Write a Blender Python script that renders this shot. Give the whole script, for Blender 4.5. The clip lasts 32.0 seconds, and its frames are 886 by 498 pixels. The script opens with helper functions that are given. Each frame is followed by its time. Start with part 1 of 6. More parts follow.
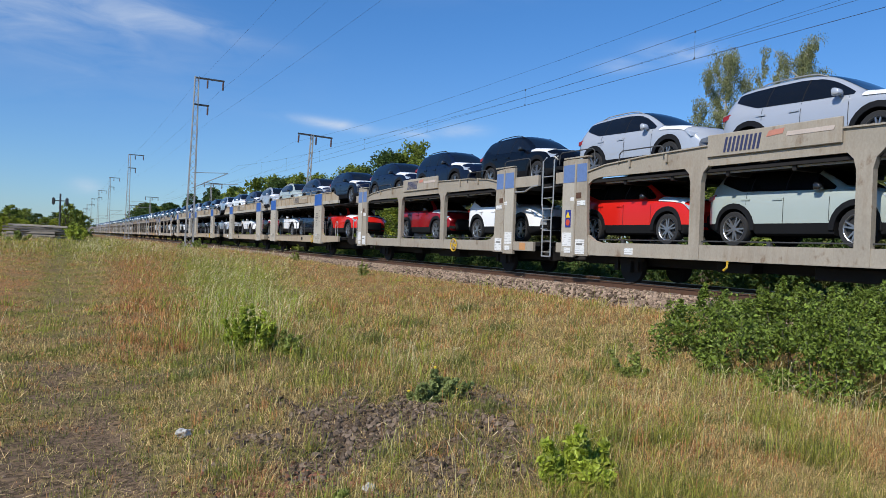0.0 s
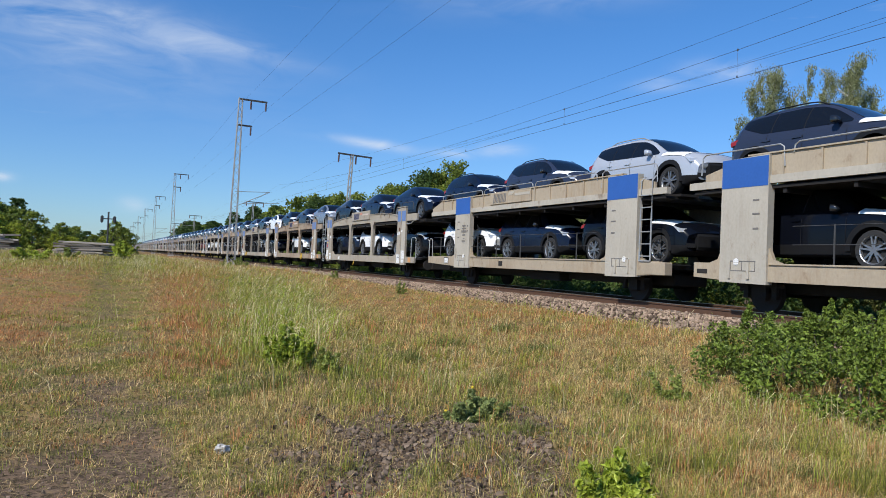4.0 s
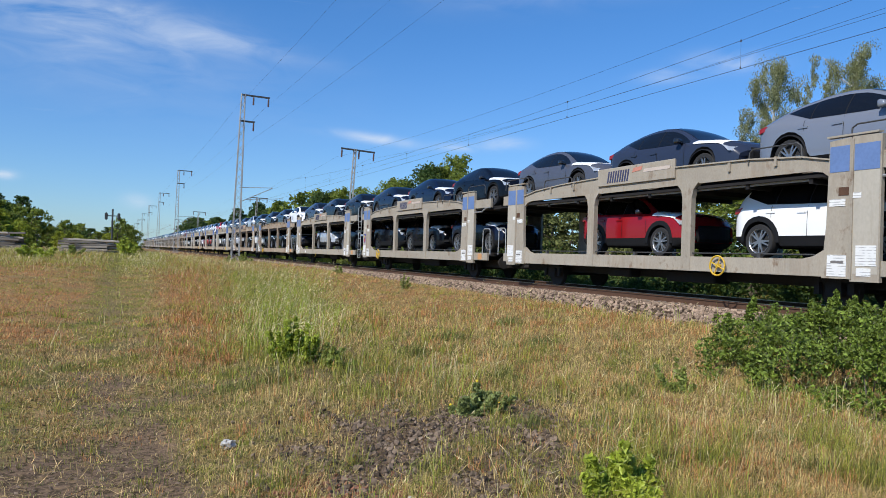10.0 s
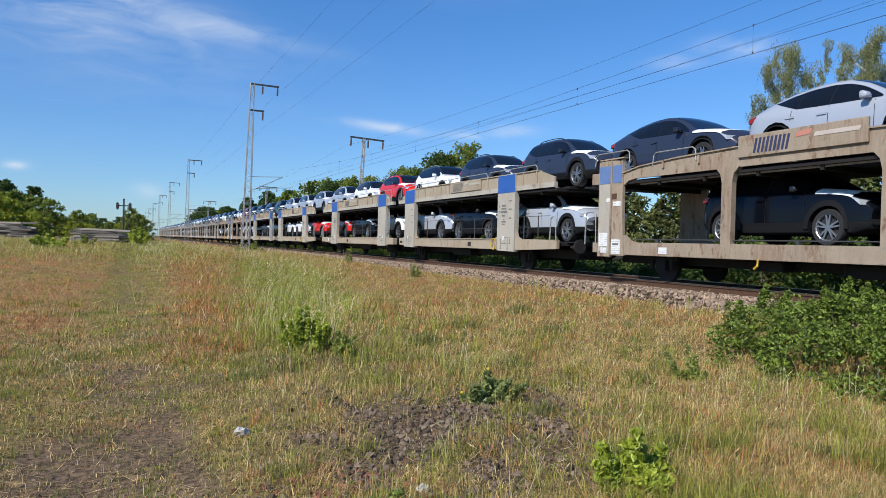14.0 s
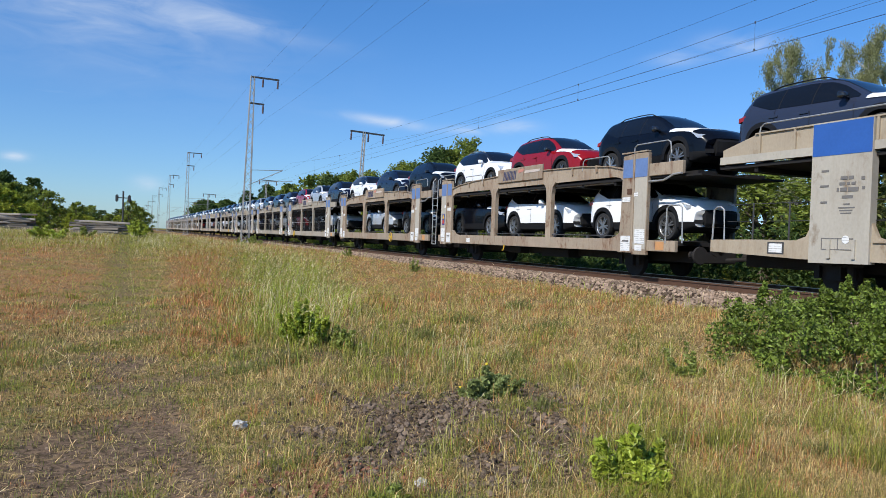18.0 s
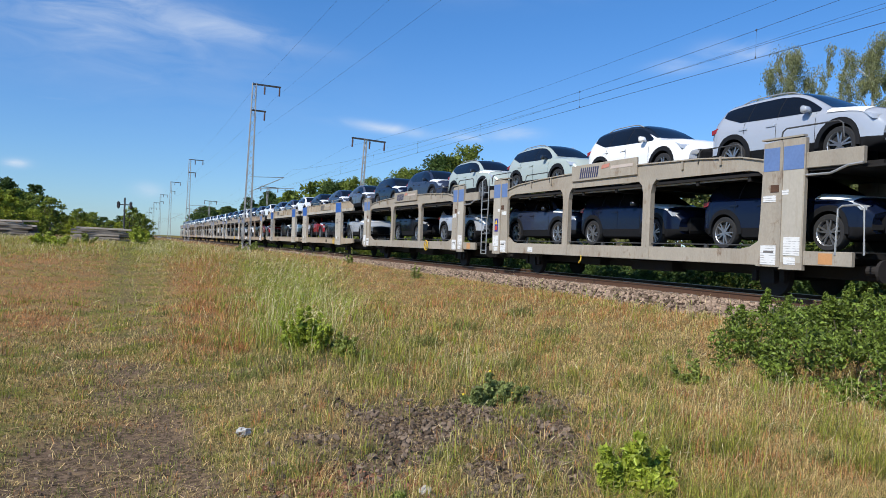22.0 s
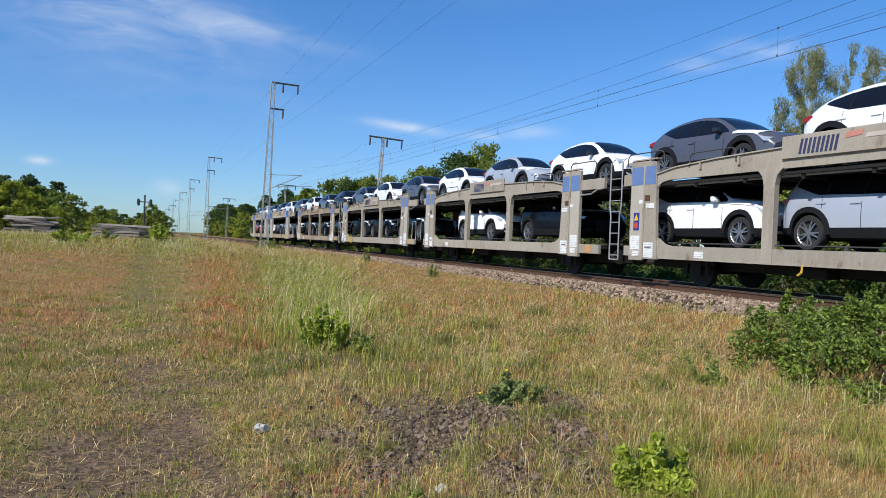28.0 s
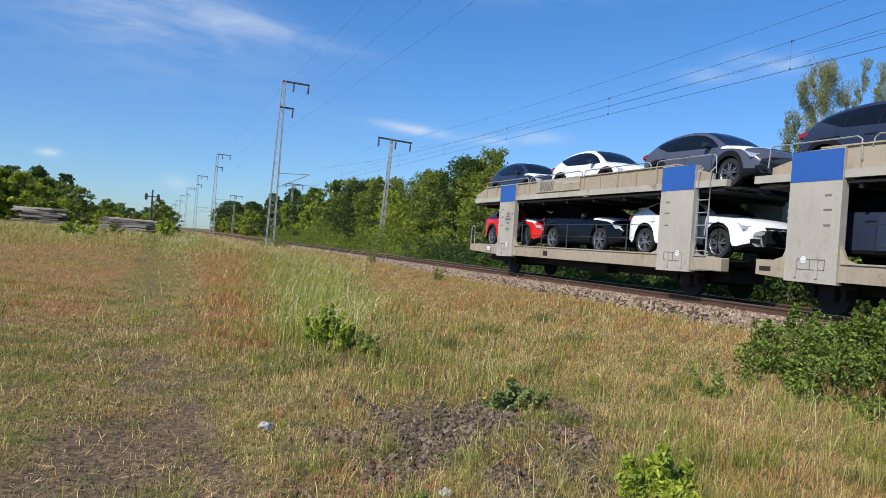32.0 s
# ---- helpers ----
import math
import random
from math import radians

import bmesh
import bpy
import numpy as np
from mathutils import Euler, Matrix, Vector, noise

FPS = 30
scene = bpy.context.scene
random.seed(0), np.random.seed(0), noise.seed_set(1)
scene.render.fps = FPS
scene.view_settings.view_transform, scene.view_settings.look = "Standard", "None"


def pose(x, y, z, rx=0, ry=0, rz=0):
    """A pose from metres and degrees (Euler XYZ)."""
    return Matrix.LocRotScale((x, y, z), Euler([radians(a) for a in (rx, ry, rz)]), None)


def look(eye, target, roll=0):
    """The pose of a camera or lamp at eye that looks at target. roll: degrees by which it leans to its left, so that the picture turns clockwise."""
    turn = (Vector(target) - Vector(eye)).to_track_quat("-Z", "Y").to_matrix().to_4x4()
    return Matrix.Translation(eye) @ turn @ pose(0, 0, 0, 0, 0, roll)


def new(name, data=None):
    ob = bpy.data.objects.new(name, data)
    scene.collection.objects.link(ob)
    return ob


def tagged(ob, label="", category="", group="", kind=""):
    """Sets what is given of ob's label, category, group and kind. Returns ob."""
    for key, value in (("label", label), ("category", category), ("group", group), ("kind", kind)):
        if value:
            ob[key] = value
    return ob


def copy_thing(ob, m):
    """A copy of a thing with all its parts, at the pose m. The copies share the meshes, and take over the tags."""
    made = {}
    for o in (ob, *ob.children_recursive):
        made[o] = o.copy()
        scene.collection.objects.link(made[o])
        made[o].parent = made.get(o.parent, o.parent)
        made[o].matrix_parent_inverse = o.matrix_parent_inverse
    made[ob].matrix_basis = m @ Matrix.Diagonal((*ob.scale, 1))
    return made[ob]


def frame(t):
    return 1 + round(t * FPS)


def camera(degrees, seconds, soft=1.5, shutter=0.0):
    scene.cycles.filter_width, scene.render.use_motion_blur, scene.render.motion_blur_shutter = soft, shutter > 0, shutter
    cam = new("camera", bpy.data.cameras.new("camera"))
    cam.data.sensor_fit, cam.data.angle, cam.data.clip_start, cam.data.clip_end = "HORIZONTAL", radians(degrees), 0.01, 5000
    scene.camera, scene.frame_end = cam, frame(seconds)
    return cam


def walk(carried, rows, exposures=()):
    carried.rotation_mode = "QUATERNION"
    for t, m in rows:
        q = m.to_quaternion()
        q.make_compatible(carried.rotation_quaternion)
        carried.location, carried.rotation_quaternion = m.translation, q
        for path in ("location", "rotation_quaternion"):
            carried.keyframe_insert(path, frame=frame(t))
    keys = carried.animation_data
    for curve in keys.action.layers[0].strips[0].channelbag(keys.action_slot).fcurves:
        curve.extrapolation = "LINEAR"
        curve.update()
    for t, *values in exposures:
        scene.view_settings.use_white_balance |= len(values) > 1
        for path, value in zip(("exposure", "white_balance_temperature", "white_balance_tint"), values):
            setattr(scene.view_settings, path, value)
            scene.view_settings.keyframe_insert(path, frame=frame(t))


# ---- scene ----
# ---- camera ----
LENS = 62.8
cam = camera(LENS, 32.0, soft=0.55)
EYE_ROWS = [
    (0, 0.009, -0.005, 1.6, 89.56, -1.92, -27.56),
    (0.5, 0.009, -0.005, 1.6, 89.26, -2.77, -26.71),
    (1, 0.007, -0.003, 1.6, 88.93, -1.97, -26.09),
    (1.5, 0.010, -0.005, 1.6, 89.16, -3.05, -26.08),
    (2, 0.010, -0.005, 1.6, 89.63, -2.36, -26.01),
    (2.5, 0.006, -0.003, 1.6, 90.38, -2.21, -25.06),
    (3, 0.006, -0.003, 1.6, 90.78, -2.21, -24.76),
    (3.5, 0.011, -0.005, 1.6, 91.04, -2.42, -24.60),
    (5.5, 0.008, -0.004, 1.6, 90.39, -1.33, -24.10),
    (6, 0.010, -0.004, 1.6, 90.35, -1.37, -23.80),
    (6.5, 0.011, -0.005, 1.6, 90.43, -1.13, -23.64),
    (7, 0.006, -0.003, 1.6, 90.33, -0.82, -23.31),
    (7.5, -0.003, 0.001, 1.6, 90.13, -0.90, -23.31),
    (8, -0.008, 0.003, 1.6, 90.09, -1.24, -23.58),
    (8.5, -0.008, 0.003, 1.6, 90.23, -1.49, -23.82),
    (9, -0.002, 0.001, 1.6, 90.37, -1.47, -23.97),
    (9.5, 0.007, -0.003, 1.6, 90.53, -1.54, -24.14),
    (10, 0.013, -0.006, 1.6, 90.49, -1.80, -24.25),
    (10.5, 0.012, -0.005, 1.6, 90.19, -1.93, -24.16),
    (11, 0.006, -0.002, 1.6, 89.53, -2.19, -23.48),
    (11.5, -0.003, 0.001, 1.6, 89.76, -1.96, -23.63),
    (12, -0.007, 0.003, 1.6, 89.62, -2.67, -23.84),
    (12.5, -0.005, 0.002, 1.6, 89.24, -2.14, -23.94),
    (13, 0.000, -0.000, 1.6, 89.40, -1.85, -23.92),
    (13.5, 0.004, -0.002, 1.6, 89.50, -1.33, -23.83),
    (14, 0.004, -0.002, 1.6, 89.54, -1.56, -23.49),
    (14.5, 0.004, -0.002, 1.6, 89.11, -1.85, -23.41),
    (16.5, -0.002, 0.001, 1.6, 89.11, -2.52, -23.71),
    (17, -0.000, 0.000, 1.6, 89.19, -2.45, -23.57),
    (17.5, 0.001, -0.000, 1.6, 89.24, -2.38, -23.55),
    (18, 0.001, -0.000, 1.6, 89.14, -2.04, -23.54),
    (18.5, -0.000, 0.000, 1.6, 89.09, -2.13, -23.38),
    (19, -0.000, 0.000, 1.6, 89.00, -2.03, -24.02),
    (19.5, -0.001, 0.001, 1.6, 89.15, -2.27, -24.92),
    (20, -0.006, 0.003, 1.6, 89.08, -0.80, -24.56),
    (20.5, -0.010, 0.004, 1.6, 88.78, -1.63, -24.06),
    (21, -0.014, 0.006, 1.6, 88.94, -3.24, -23.52),
    (21.5, -0.016, 0.007, 1.6, 89.39, -2.45, -23.53),
    (22, -0.020, 0.009, 1.6, 89.68, -2.07, -23.47),
    (22.5, -0.028, 0.012, 1.6, 89.74, -2.85, -23.38),
    (23, -0.029, 0.013, 1.6, 89.70, -2.03, -23.56),
    (23.5, -0.028, 0.012, 1.6, 89.76, -1.81, -23.78),
    (24, -0.031, 0.014, 1.6, 89.82, -2.15, -23.86),
    (24.5, -0.035, 0.016, 1.6, 89.82, -2.22, -24.26),
    (25, -0.026, 0.012, 1.6, 89.39, -1.47, -24.17),
    (25.5, -0.007, 0.003, 1.6, 89.14, -1.39, -22.64),
    (26, 0.005, -0.002, 1.6, 89.15, -1.84, -21.49),
    (26.5, 0.005, -0.002, 1.6, 89.21, -2.43, -21.64),
    (28.5, -0.036, 0.015, 1.6, 89.55, -2.28, -22.24),
    (29, -0.040, 0.016, 1.6, 89.32, -1.98, -21.95),
    (29.5, -0.045, 0.018, 1.6, 89.33, -2.43, -21.59),
    (30, -0.050, 0.019, 1.6, 89.27, -2.51, -21.59),
    (30.5, -0.054, 0.021, 1.6, 89.34, -2.55, -21.43),
    (31, -0.055, 0.022, 1.6, 89.52, -2.96, -21.48),
    (31.5, -0.058, 0.023, 1.6, 89.66, -3.39, -21.64),
    (32, -0.062, 0.025, 1.6, 89.75, -4.09, -21.75),
]
walk(cam, [(t, pose(x, y, z, a, b, c)) for t, x, y, z, a, b, c in EYE_ROWS],
     [(0.0, -0.14), (2.0, -0.08), (6.0, -0.03), (12.0, 0.0), (32.0, 0.0)])

# ---- light ----
SUN_ELEVATION, SUN_AZIMUTH = 42, 246      # azimuth clockwise from +y, seen from above
world = bpy.data.worlds.new("sky")
scene.world = world
world.use_nodes = True


def make_sky():
    nt = world.node_tree
    nt.nodes.clear()
    out = nt.nodes.new("ShaderNodeOutputWorld")
    bg = nt.nodes.new("ShaderNodeBackground")
    sky = nt.nodes.new("ShaderNodeTexSky")
    sky.sky_type, sky.sun_disc = 'NISHITA', False
    sky.sun_elevation, sky.sun_rotation = radians(SUN_ELEVATION), radians(SUN_AZIMUTH)
    sky.altitude, sky.air_density, sky.dust_density, sky.ozone_density = 0, 1.0, 0.25, 3.5
    co = nt.nodes.new("ShaderNodeTexCoord")
    # thin streaky cirrus
    mp = nt.nodes.new("ShaderNodeMapping")
    mp.inputs["Scale"].default_value = (1.1, 1.5, 7.5)
    mp.inputs["Rotation"].default_value = (radians(6), radians(-10), radians(25))
    n1 = nt.nodes.new("ShaderNodeTexNoise")
    n1.inputs["Scale"].default_value, n1.inputs["Detail"].default_value, n1.inputs["Roughness"].default_value = 1.9, 6, 0.58
    n1.inputs["Distortion"].default_value = 0.5
    ramp = nt.nodes.new("ShaderNodeValToRGB")
    ramp.color_ramp.elements[0].position, ramp.color_ramp.elements[1].position = 0.66, 0.95
    ramp.color_ramp.elements[0].color, ramp.color_ramp.elements[1].color = (0, 0, 0, 1), (0.6, 0.6, 0.6, 1)
    mix = nt.nodes.new("ShaderNodeMixRGB")
    mix.inputs[2].default_value = (6.6, 7.4, 8.6, 1)
    tint = nt.nodes.new("ShaderNodeMixRGB")
    tint.blend_type = 'MULTIPLY'
    tint.inputs[0].default_value = 1
    # deep blue aloft, paler and whiter towards the horizon
    sep = nt.nodes.new("ShaderNodeSeparateXYZ")
    height = nt.nodes.new("ShaderNodeMapRange")
    height.interpolation_type = 'SMOOTHSTEP'
    height.inputs["From Min"].default_value, height.inputs["From Max"].default_value = 0.0, 0.46
    grade = nt.nodes.new("ShaderNodeMixRGB")
    grade.inputs[1].default_value, grade.inputs[2].default_value = HORIZON_TINT, SKY_TINT
    nt.links.new(co.outputs["Generated"], sep.inputs["Vector"])
    nt.links.new(sep.outputs["Z"], height.inputs["Value"])
    nt.links.new(height.outputs["Result"], grade.inputs[0])
    nt.links.new(grade.outputs["Color"], tint.inputs[2])
    nt.links.new(co.outputs["Generated"], mp.inputs["Vector"])
    nt.links.new(mp.outputs["Vector"], n1.inputs["Vector"])
    nt.links.new(n1.outputs["Fac"], ramp.inputs["Fac"])

    def math_node(op, p, q=None, clamp=False):
        n = nt.nodes.new("ShaderNodeMath")
        n.operation, n.use_clamp = op, clamp
        for k, v in enumerate((p, q)):
            if isinstance(v, (int, float)):
                n.inputs[k].default_value = v
            elif v is not None:
                nt.links.new(v, n.inputs[k])
        return n.outputs[0]

    # torn wisps: a fine stretched noise that fills a few long drifts
    wm = nt.nodes.new("ShaderNodeMapping")
    wm.inputs["Scale"].default_value = (5, 5, 17)
    wm.inputs["Rotation"].default_value = (radians(8), radians(9), 0)
    wn = nt.nodes.new("ShaderNodeTexNoise")
    wn.inputs["Scale"].default_value, wn.inputs["Detail"].default_value, wn.inputs["Roughness"].default_value = 2.2, 7, 0.55
    wn.inputs["Distortion"].default_value = 0.7
    nt.links.new(co.outputs["Generated"], wm.inputs["Vector"])
    nt.links.new(wm.outputs["Vector"], wn.inputs["Vector"])
    cover = ramp.outputs["Color"]
    for az, el, long, high, slope, amount in CLOUDS:
        a, e, s = radians(az), radians(el), radians(slope)
        fwd = Vector((math.sin(a) * math.cos(e), math.cos(a) * math.cos(e), math.sin(e)))
        rt = Vector((math.cos(a), -math.sin(a), 0))
        up = rt.cross(fwd)
        u_ax, v_ax = rt * math.cos(s) + up * math.sin(s), up * math.cos(s) - rt * math.sin(s)
        dots = []
        for axis in (u_ax / radians(long), v_ax / radians(high), fwd):
            d = nt.nodes.new("ShaderNodeVectorMath")
            d.operation = 'DOT_PRODUCT'
            d.inputs[1].default_value = axis
            nt.links.new(co.outputs["Generated"], d.inputs[0])
            dots.append(d.outputs["Value"])
        r2 = math_node('ADD', math_node('MULTIPLY', dots[0], dots[0]), math_node('MULTIPLY', dots[1], dots[1]))
        body = math_node('MULTIPLY', math_node('POWER', 2.718, math_node('MULTIPLY', r2, -1.0)), math_node('GREATER_THAN', dots[2], 0.0))
        torn = math_node('SUBTRACT', math_node('MULTIPLY', wn.outputs["Fac"], 1.5), 0.42, True)
        cover = math_node('ADD', cover, math_node('MULTIPLY', math_node('MULTIPLY', body, torn), amount), True)
    nt.links.new(sky.outputs["Color"], tint.inputs[1])
    nt.links.new(tint.outputs["Color"], mix.inputs[1])
    nt.links.new(cover, mix.inputs[0])
    nt.links.new(mix.outputs["Color"], bg.inputs["Color"])
    bg.inputs["Strength"].default_value = SKY_STRENGTH
    nt.links.new(bg.outputs["Background"], out.inputs["Surface"])


# drifts of thin cloud: azimuth, elevation, length, height, slope in degrees, and density
CLOUDS = [(-3.5, 15.4, 5.5, 1.9, -8, 0.6), (3.2, 15.8, 5.5, 1.3, -9, 0.55), (9.0, 15.0, 4.5, 0.7, -6, 0.5), (18.4, 8.95, 3.2, 0.36, -6, 1.2), (25.4, 8.5, 1.9, 0.34, -2, 1.1), (29.0, 8.9, 1.6, 0.45, 0, 0.9),
          (45.3, 14.6, 2.6, 0.7, -2, 1.0), (41.0, 13.8, 2.0, 0.5, 0, 0.6), (-7.1, 4.5, 0.7, 0.28, 0, 1.5), (1.3, 3.2, 1.0, 0.5, 0, 0.9), (33, 21, 9, 1.6, 4, 0.5), (-2, 13.5, 12, 3.5, -6, 0.28)]
HORIZON_TINT = (0.66, 0.91, 1.24, 1)
SKY_TINT = (0.47, 0.98, 1.45, 1)
SKY_STRENGTH = 0.108
make_sky()
sun = new("sun", bpy.data.lights.new("sun", 'SUN'))
sun.data.energy, sun.data.angle, sun.data.color = 5.0, radians(0.55), (1.0, 0.95, 0.87)
_el, _az = radians(SUN_ELEVATION), radians(SUN_AZIMUTH)
SUN_DIR = Vector((math.sin(_az) * math.cos(_el), math.cos(_az) * math.cos(_el), math.sin(_el)))
sun.matrix_world = look(SUN_DIR * 60, (0, 0, 0))


# ---- materials ----
def mat(name, color, rough=0.6, metal=0.0, vary=0.12, scale=3.0, fine=40.0, bump=0.0, dirt=None, dirt_at=0.55,
        coat=0.0, per_object=0.0, per_island=0.0, translucent=0.0, streak=(1, 1, 1), spec=0.5, runs=None):
    """A procedural surface: base colour broken up at two scales, with optional stains, relief and gloss coat."""
    m = bpy.data.materials.new(name)
    m.use_nodes = True
    nt = m.node_tree
    b = nt.nodes["Principled BSDF"]
    link = nt.links.new
    co = nt.nodes.new("ShaderNodeTexCoord")
    mp = nt.nodes.new("ShaderNodeMapping")
    mp.inputs["Scale"].default_value = streak
    link(co.outputs["Object"], mp.inputs["Vector"])
    big = nt.nodes.new("ShaderNodeTexNoise")
    big.inputs["Scale"].default_value, big.inputs["Detail"].default_value = scale, 5
    sml = nt.nodes.new("ShaderNodeTexNoise")
    sml.inputs["Scale"].default_value, sml.inputs["Detail"].default_value = fine, 4
    link(mp.outputs["Vector"], big.inputs["Vector"])
    link(mp.outputs["Vector"], sml.inputs["Vector"])
    add = nt.nodes.new("ShaderNodeMath")
    add.operation = 'ADD'
    link(big.outputs["Fac"], add.inputs[0])
    link(sml.outputs["Fac"], add.inputs[1])
    rng = nt.nodes.new("ShaderNodeMapRange")
    rng.inputs["From Min"].default_value, rng.inputs["From Max"].default_value = 0.6, 1.4
    rng.inputs["To Min"].default_value, rng.inputs["To Max"].default_value = 1 - vary, 1 + vary
    link(add.outputs[0], rng.inputs["Value"])
    val = rng.outputs["Result"]
    for amount, node, sock in ((per_object, "ShaderNodeObjectInfo", "Random"), (per_island, "ShaderNodeNewGeometry", "Random Per Island")):
        if amount:
            info = nt.nodes.new(node)
            r2 = nt.nodes.new("ShaderNodeMapRange")
            r2.inputs["To Min"].default_value, r2.inputs["To Max"].default_value = 1 - amount, 1 + amount
            link(info.outputs[sock], r2.inputs["Value"])
            mu = nt.nodes.new("ShaderNodeMath")
            mu.operation = 'MULTIPLY'
            link(val, mu.inputs[0])
            link(r2.outputs["Result"], mu.inputs[1])
            val = mu.outputs[0]
    sc = nt.nodes.new("ShaderNodeVectorMath")
    sc.operation = 'SCALE'
    sc.inputs[0].default_value = color[:3]
    link(val, sc.inputs["Scale"])
    col = sc.outputs["Vector"]
    if dirt:
        dn = nt.nodes.new("ShaderNodeTexNoise")
        dn.inputs["Scale"].default_value, dn.inputs["Detail"].default_value, dn.inputs["Roughness"].default_value = scale * 1.7, 7, 0.65
        link(mp.outputs["Vector"], dn.inputs["Vector"])
        dr = nt.nodes.new("ShaderNodeMapRange")
        dr.inputs["From Min"].default_value, dr.inputs["From Max"].default_value = dirt_at, dirt_at + 0.14
        link(dn.outputs["Fac"], dr.inputs["Value"])
        mx = nt.nodes.new("ShaderNodeMixRGB")
        mx.inputs[2].default_value = (*dirt, 1)
        link(dr.outputs["Result"], mx.inputs[0])
        link(col, mx.inputs[1])
        col = mx.outputs["Color"]
    if runs:
        # narrow rusty runs down the sheet metal, in scattered groups
        rm = nt.nodes.new("ShaderNodeMapping")
        rm.inputs["Scale"].default_value = (1, 7, 0.8)
        link(co.outputs["Object"], rm.inputs["Vector"])
        rn = nt.nodes.new("ShaderNodeTexNoise")
        rn.inputs["Scale"].default_value, rn.inputs["Detail"].default_value, rn.inputs["Roughness"].default_value = 1.5, 6, 0.7
        link(rm.outputs["Vector"], rn.inputs["Vector"])
        gn = nt.nodes.new("ShaderNodeTexNoise")
        gn.inputs["Scale"].default_value, gn.inputs["Detail"].default_value = 0.8, 3
        link(co.outputs["Object"], gn.inputs["Vector"])
        gm = nt.nodes.new("ShaderNodeMath")
        gm.operation = 'MULTIPLY'
        link(rn.outputs["Fac"], gm.inputs[0])
        link(gn.outputs["Fac"], gm.inputs[1])
        gr = nt.nodes.new("ShaderNodeMapRange")
        gr.inputs["From Min"].default_value, gr.inputs["From Max"].default_value, gr.inputs["To Max"].default_value = 0.24, 0.40, runs[3]
        link(gm.outputs[0], gr.inputs["Value"])
        rx = nt.nodes.new("ShaderNodeMixRGB")
        rx.inputs[2].default_value = (*runs[:3], 1)
        link(gr.outputs["Result"], rx.inputs[0])
        link(col, rx.inputs[1])
        col = rx.outputs["Color"]
    link(col, b.inputs["Base Color"])
    b.inputs["Roughness"].default_value, b.inputs["Metallic"].default_value = rough, metal
    b.inputs["Specular IOR Level"].default_value = spec
    if coat:
        b.inputs["Coat Weight"].default_value, b.inputs["Coat Roughness"].default_value = coat, 0.04
    if bump:
        bp = nt.nodes.new("ShaderNodeBump")
        bp.inputs["Strength"].default_value, bp.inputs["Distance"].default_value = bump, 0.02
        link(add.outputs[0], bp.inputs["Height"])
        link(bp.outputs["Normal"], b.inputs["Normal"])
    if translucent:
        tr = nt.nodes.new("ShaderNodeBsdfTranslucent")
        ms = nt.nodes.new("ShaderNodeMixShader")
        ms.inputs[0].default_value = translucent
        link(col, tr.inputs["Color"])
        link(b.outputs["BSDF"], ms.inputs[1])
        link(tr.outputs["BSDF"], ms.inputs[2])
        link(ms.outputs["Shader"], nt.nodes["Material Output"].inputs["Surface"])
    return m


TAUPE = mat("weathered_taupe_paint", (0.335, 0.295, 0.235), 0.62, vary=0.16, scale=1.3, fine=18, bump=0.05, dirt=(0.17, 0.105, 0.06), dirt_at=0.58, streak=(1, 1.6, 1.0), runs=(0.19, 0.12, 0.065, 0.28), per_object=0.06)
TAUPE_OLD = mat("rust_stained_taupe_paint", (0.32, 0.255, 0.185), 0.68, vary=0.2, scale=1.4, fine=22, bump=0.06, dirt=(0.15, 0.065, 0.03), dirt_at=0.54, streak=(1, 1.8, 0.9), per_object=0.08, runs=(0.17, 0.085, 0.04, 0.5))
BEIGE = mat("pale_beige_paint", (0.37, 0.305, 0.22), 0.6, vary=0.13, scale=1.2, fine=16, bump=0.04, dirt=(0.20, 0.13, 0.075), dirt_at=0.58, streak=(1, 1.5, 1.0), runs=(0.24, 0.15, 0.075, 0.4), per_object=0.05)
GREY_PANEL = mat("grey_beige_panel_paint", (0.42, 0.385, 0.32), 0.55, vary=0.12, scale=1.0, fine=14, bump=0.04, dirt=(0.22, 0.165, 0.11), dirt_at=0.59, streak=(1, 1.3, 0.9), runs=(0.26, 0.20, 0.14, 0.25))
BLUE_FADED = mat("faded_blue_paint", (0.115, 0.19, 0.38), 0.6, vary=0.14, scale=2, fine=20, dirt=(0.24, 0.2, 0.17), dirt_at=0.66)
BLUE_FRESH = mat("blue_paint", (0.025, 0.10, 0.36), 0.5, vary=0.10, scale=2, fine=20)
UNDER = mat("black_underframe_grime", (0.018, 0.015, 0.013), 0.85, vary=0.3, scale=4, fine=30, bump=0.1)
DECK = mat("dark_deck_steel", (0.022, 0.019, 0.016), 0.75, vary=0.3, scale=3, fine=25, bump=0.1)
# Upper deck steel, with the shade beneath the deck put into its colour.
DECK_UNDER = mat("deck_steel_with_shade", (0.009, 0.007, 0.006), 0.8, vary=0.25, scale=2, fine=20)
GALV = mat("galvanised_steel", (0.42, 0.42, 0.41), 0.45, 0.5, vary=0.12, scale=6, fine=50)
STEEL_DARK = mat("dark_painted_steel", (0.05, 0.05, 0.05), 0.6, vary=0.2)
YELLOW = mat("yellow_handwheel_paint", (0.60, 0.38, 0.03), 0.55, vary=0.15)
STICKER = mat("white_notice_plate", (0.72, 0.72, 0.70), 0.5, vary=0.05, dirt=(0.4, 0.33, 0.25), dirt_at=0.64)


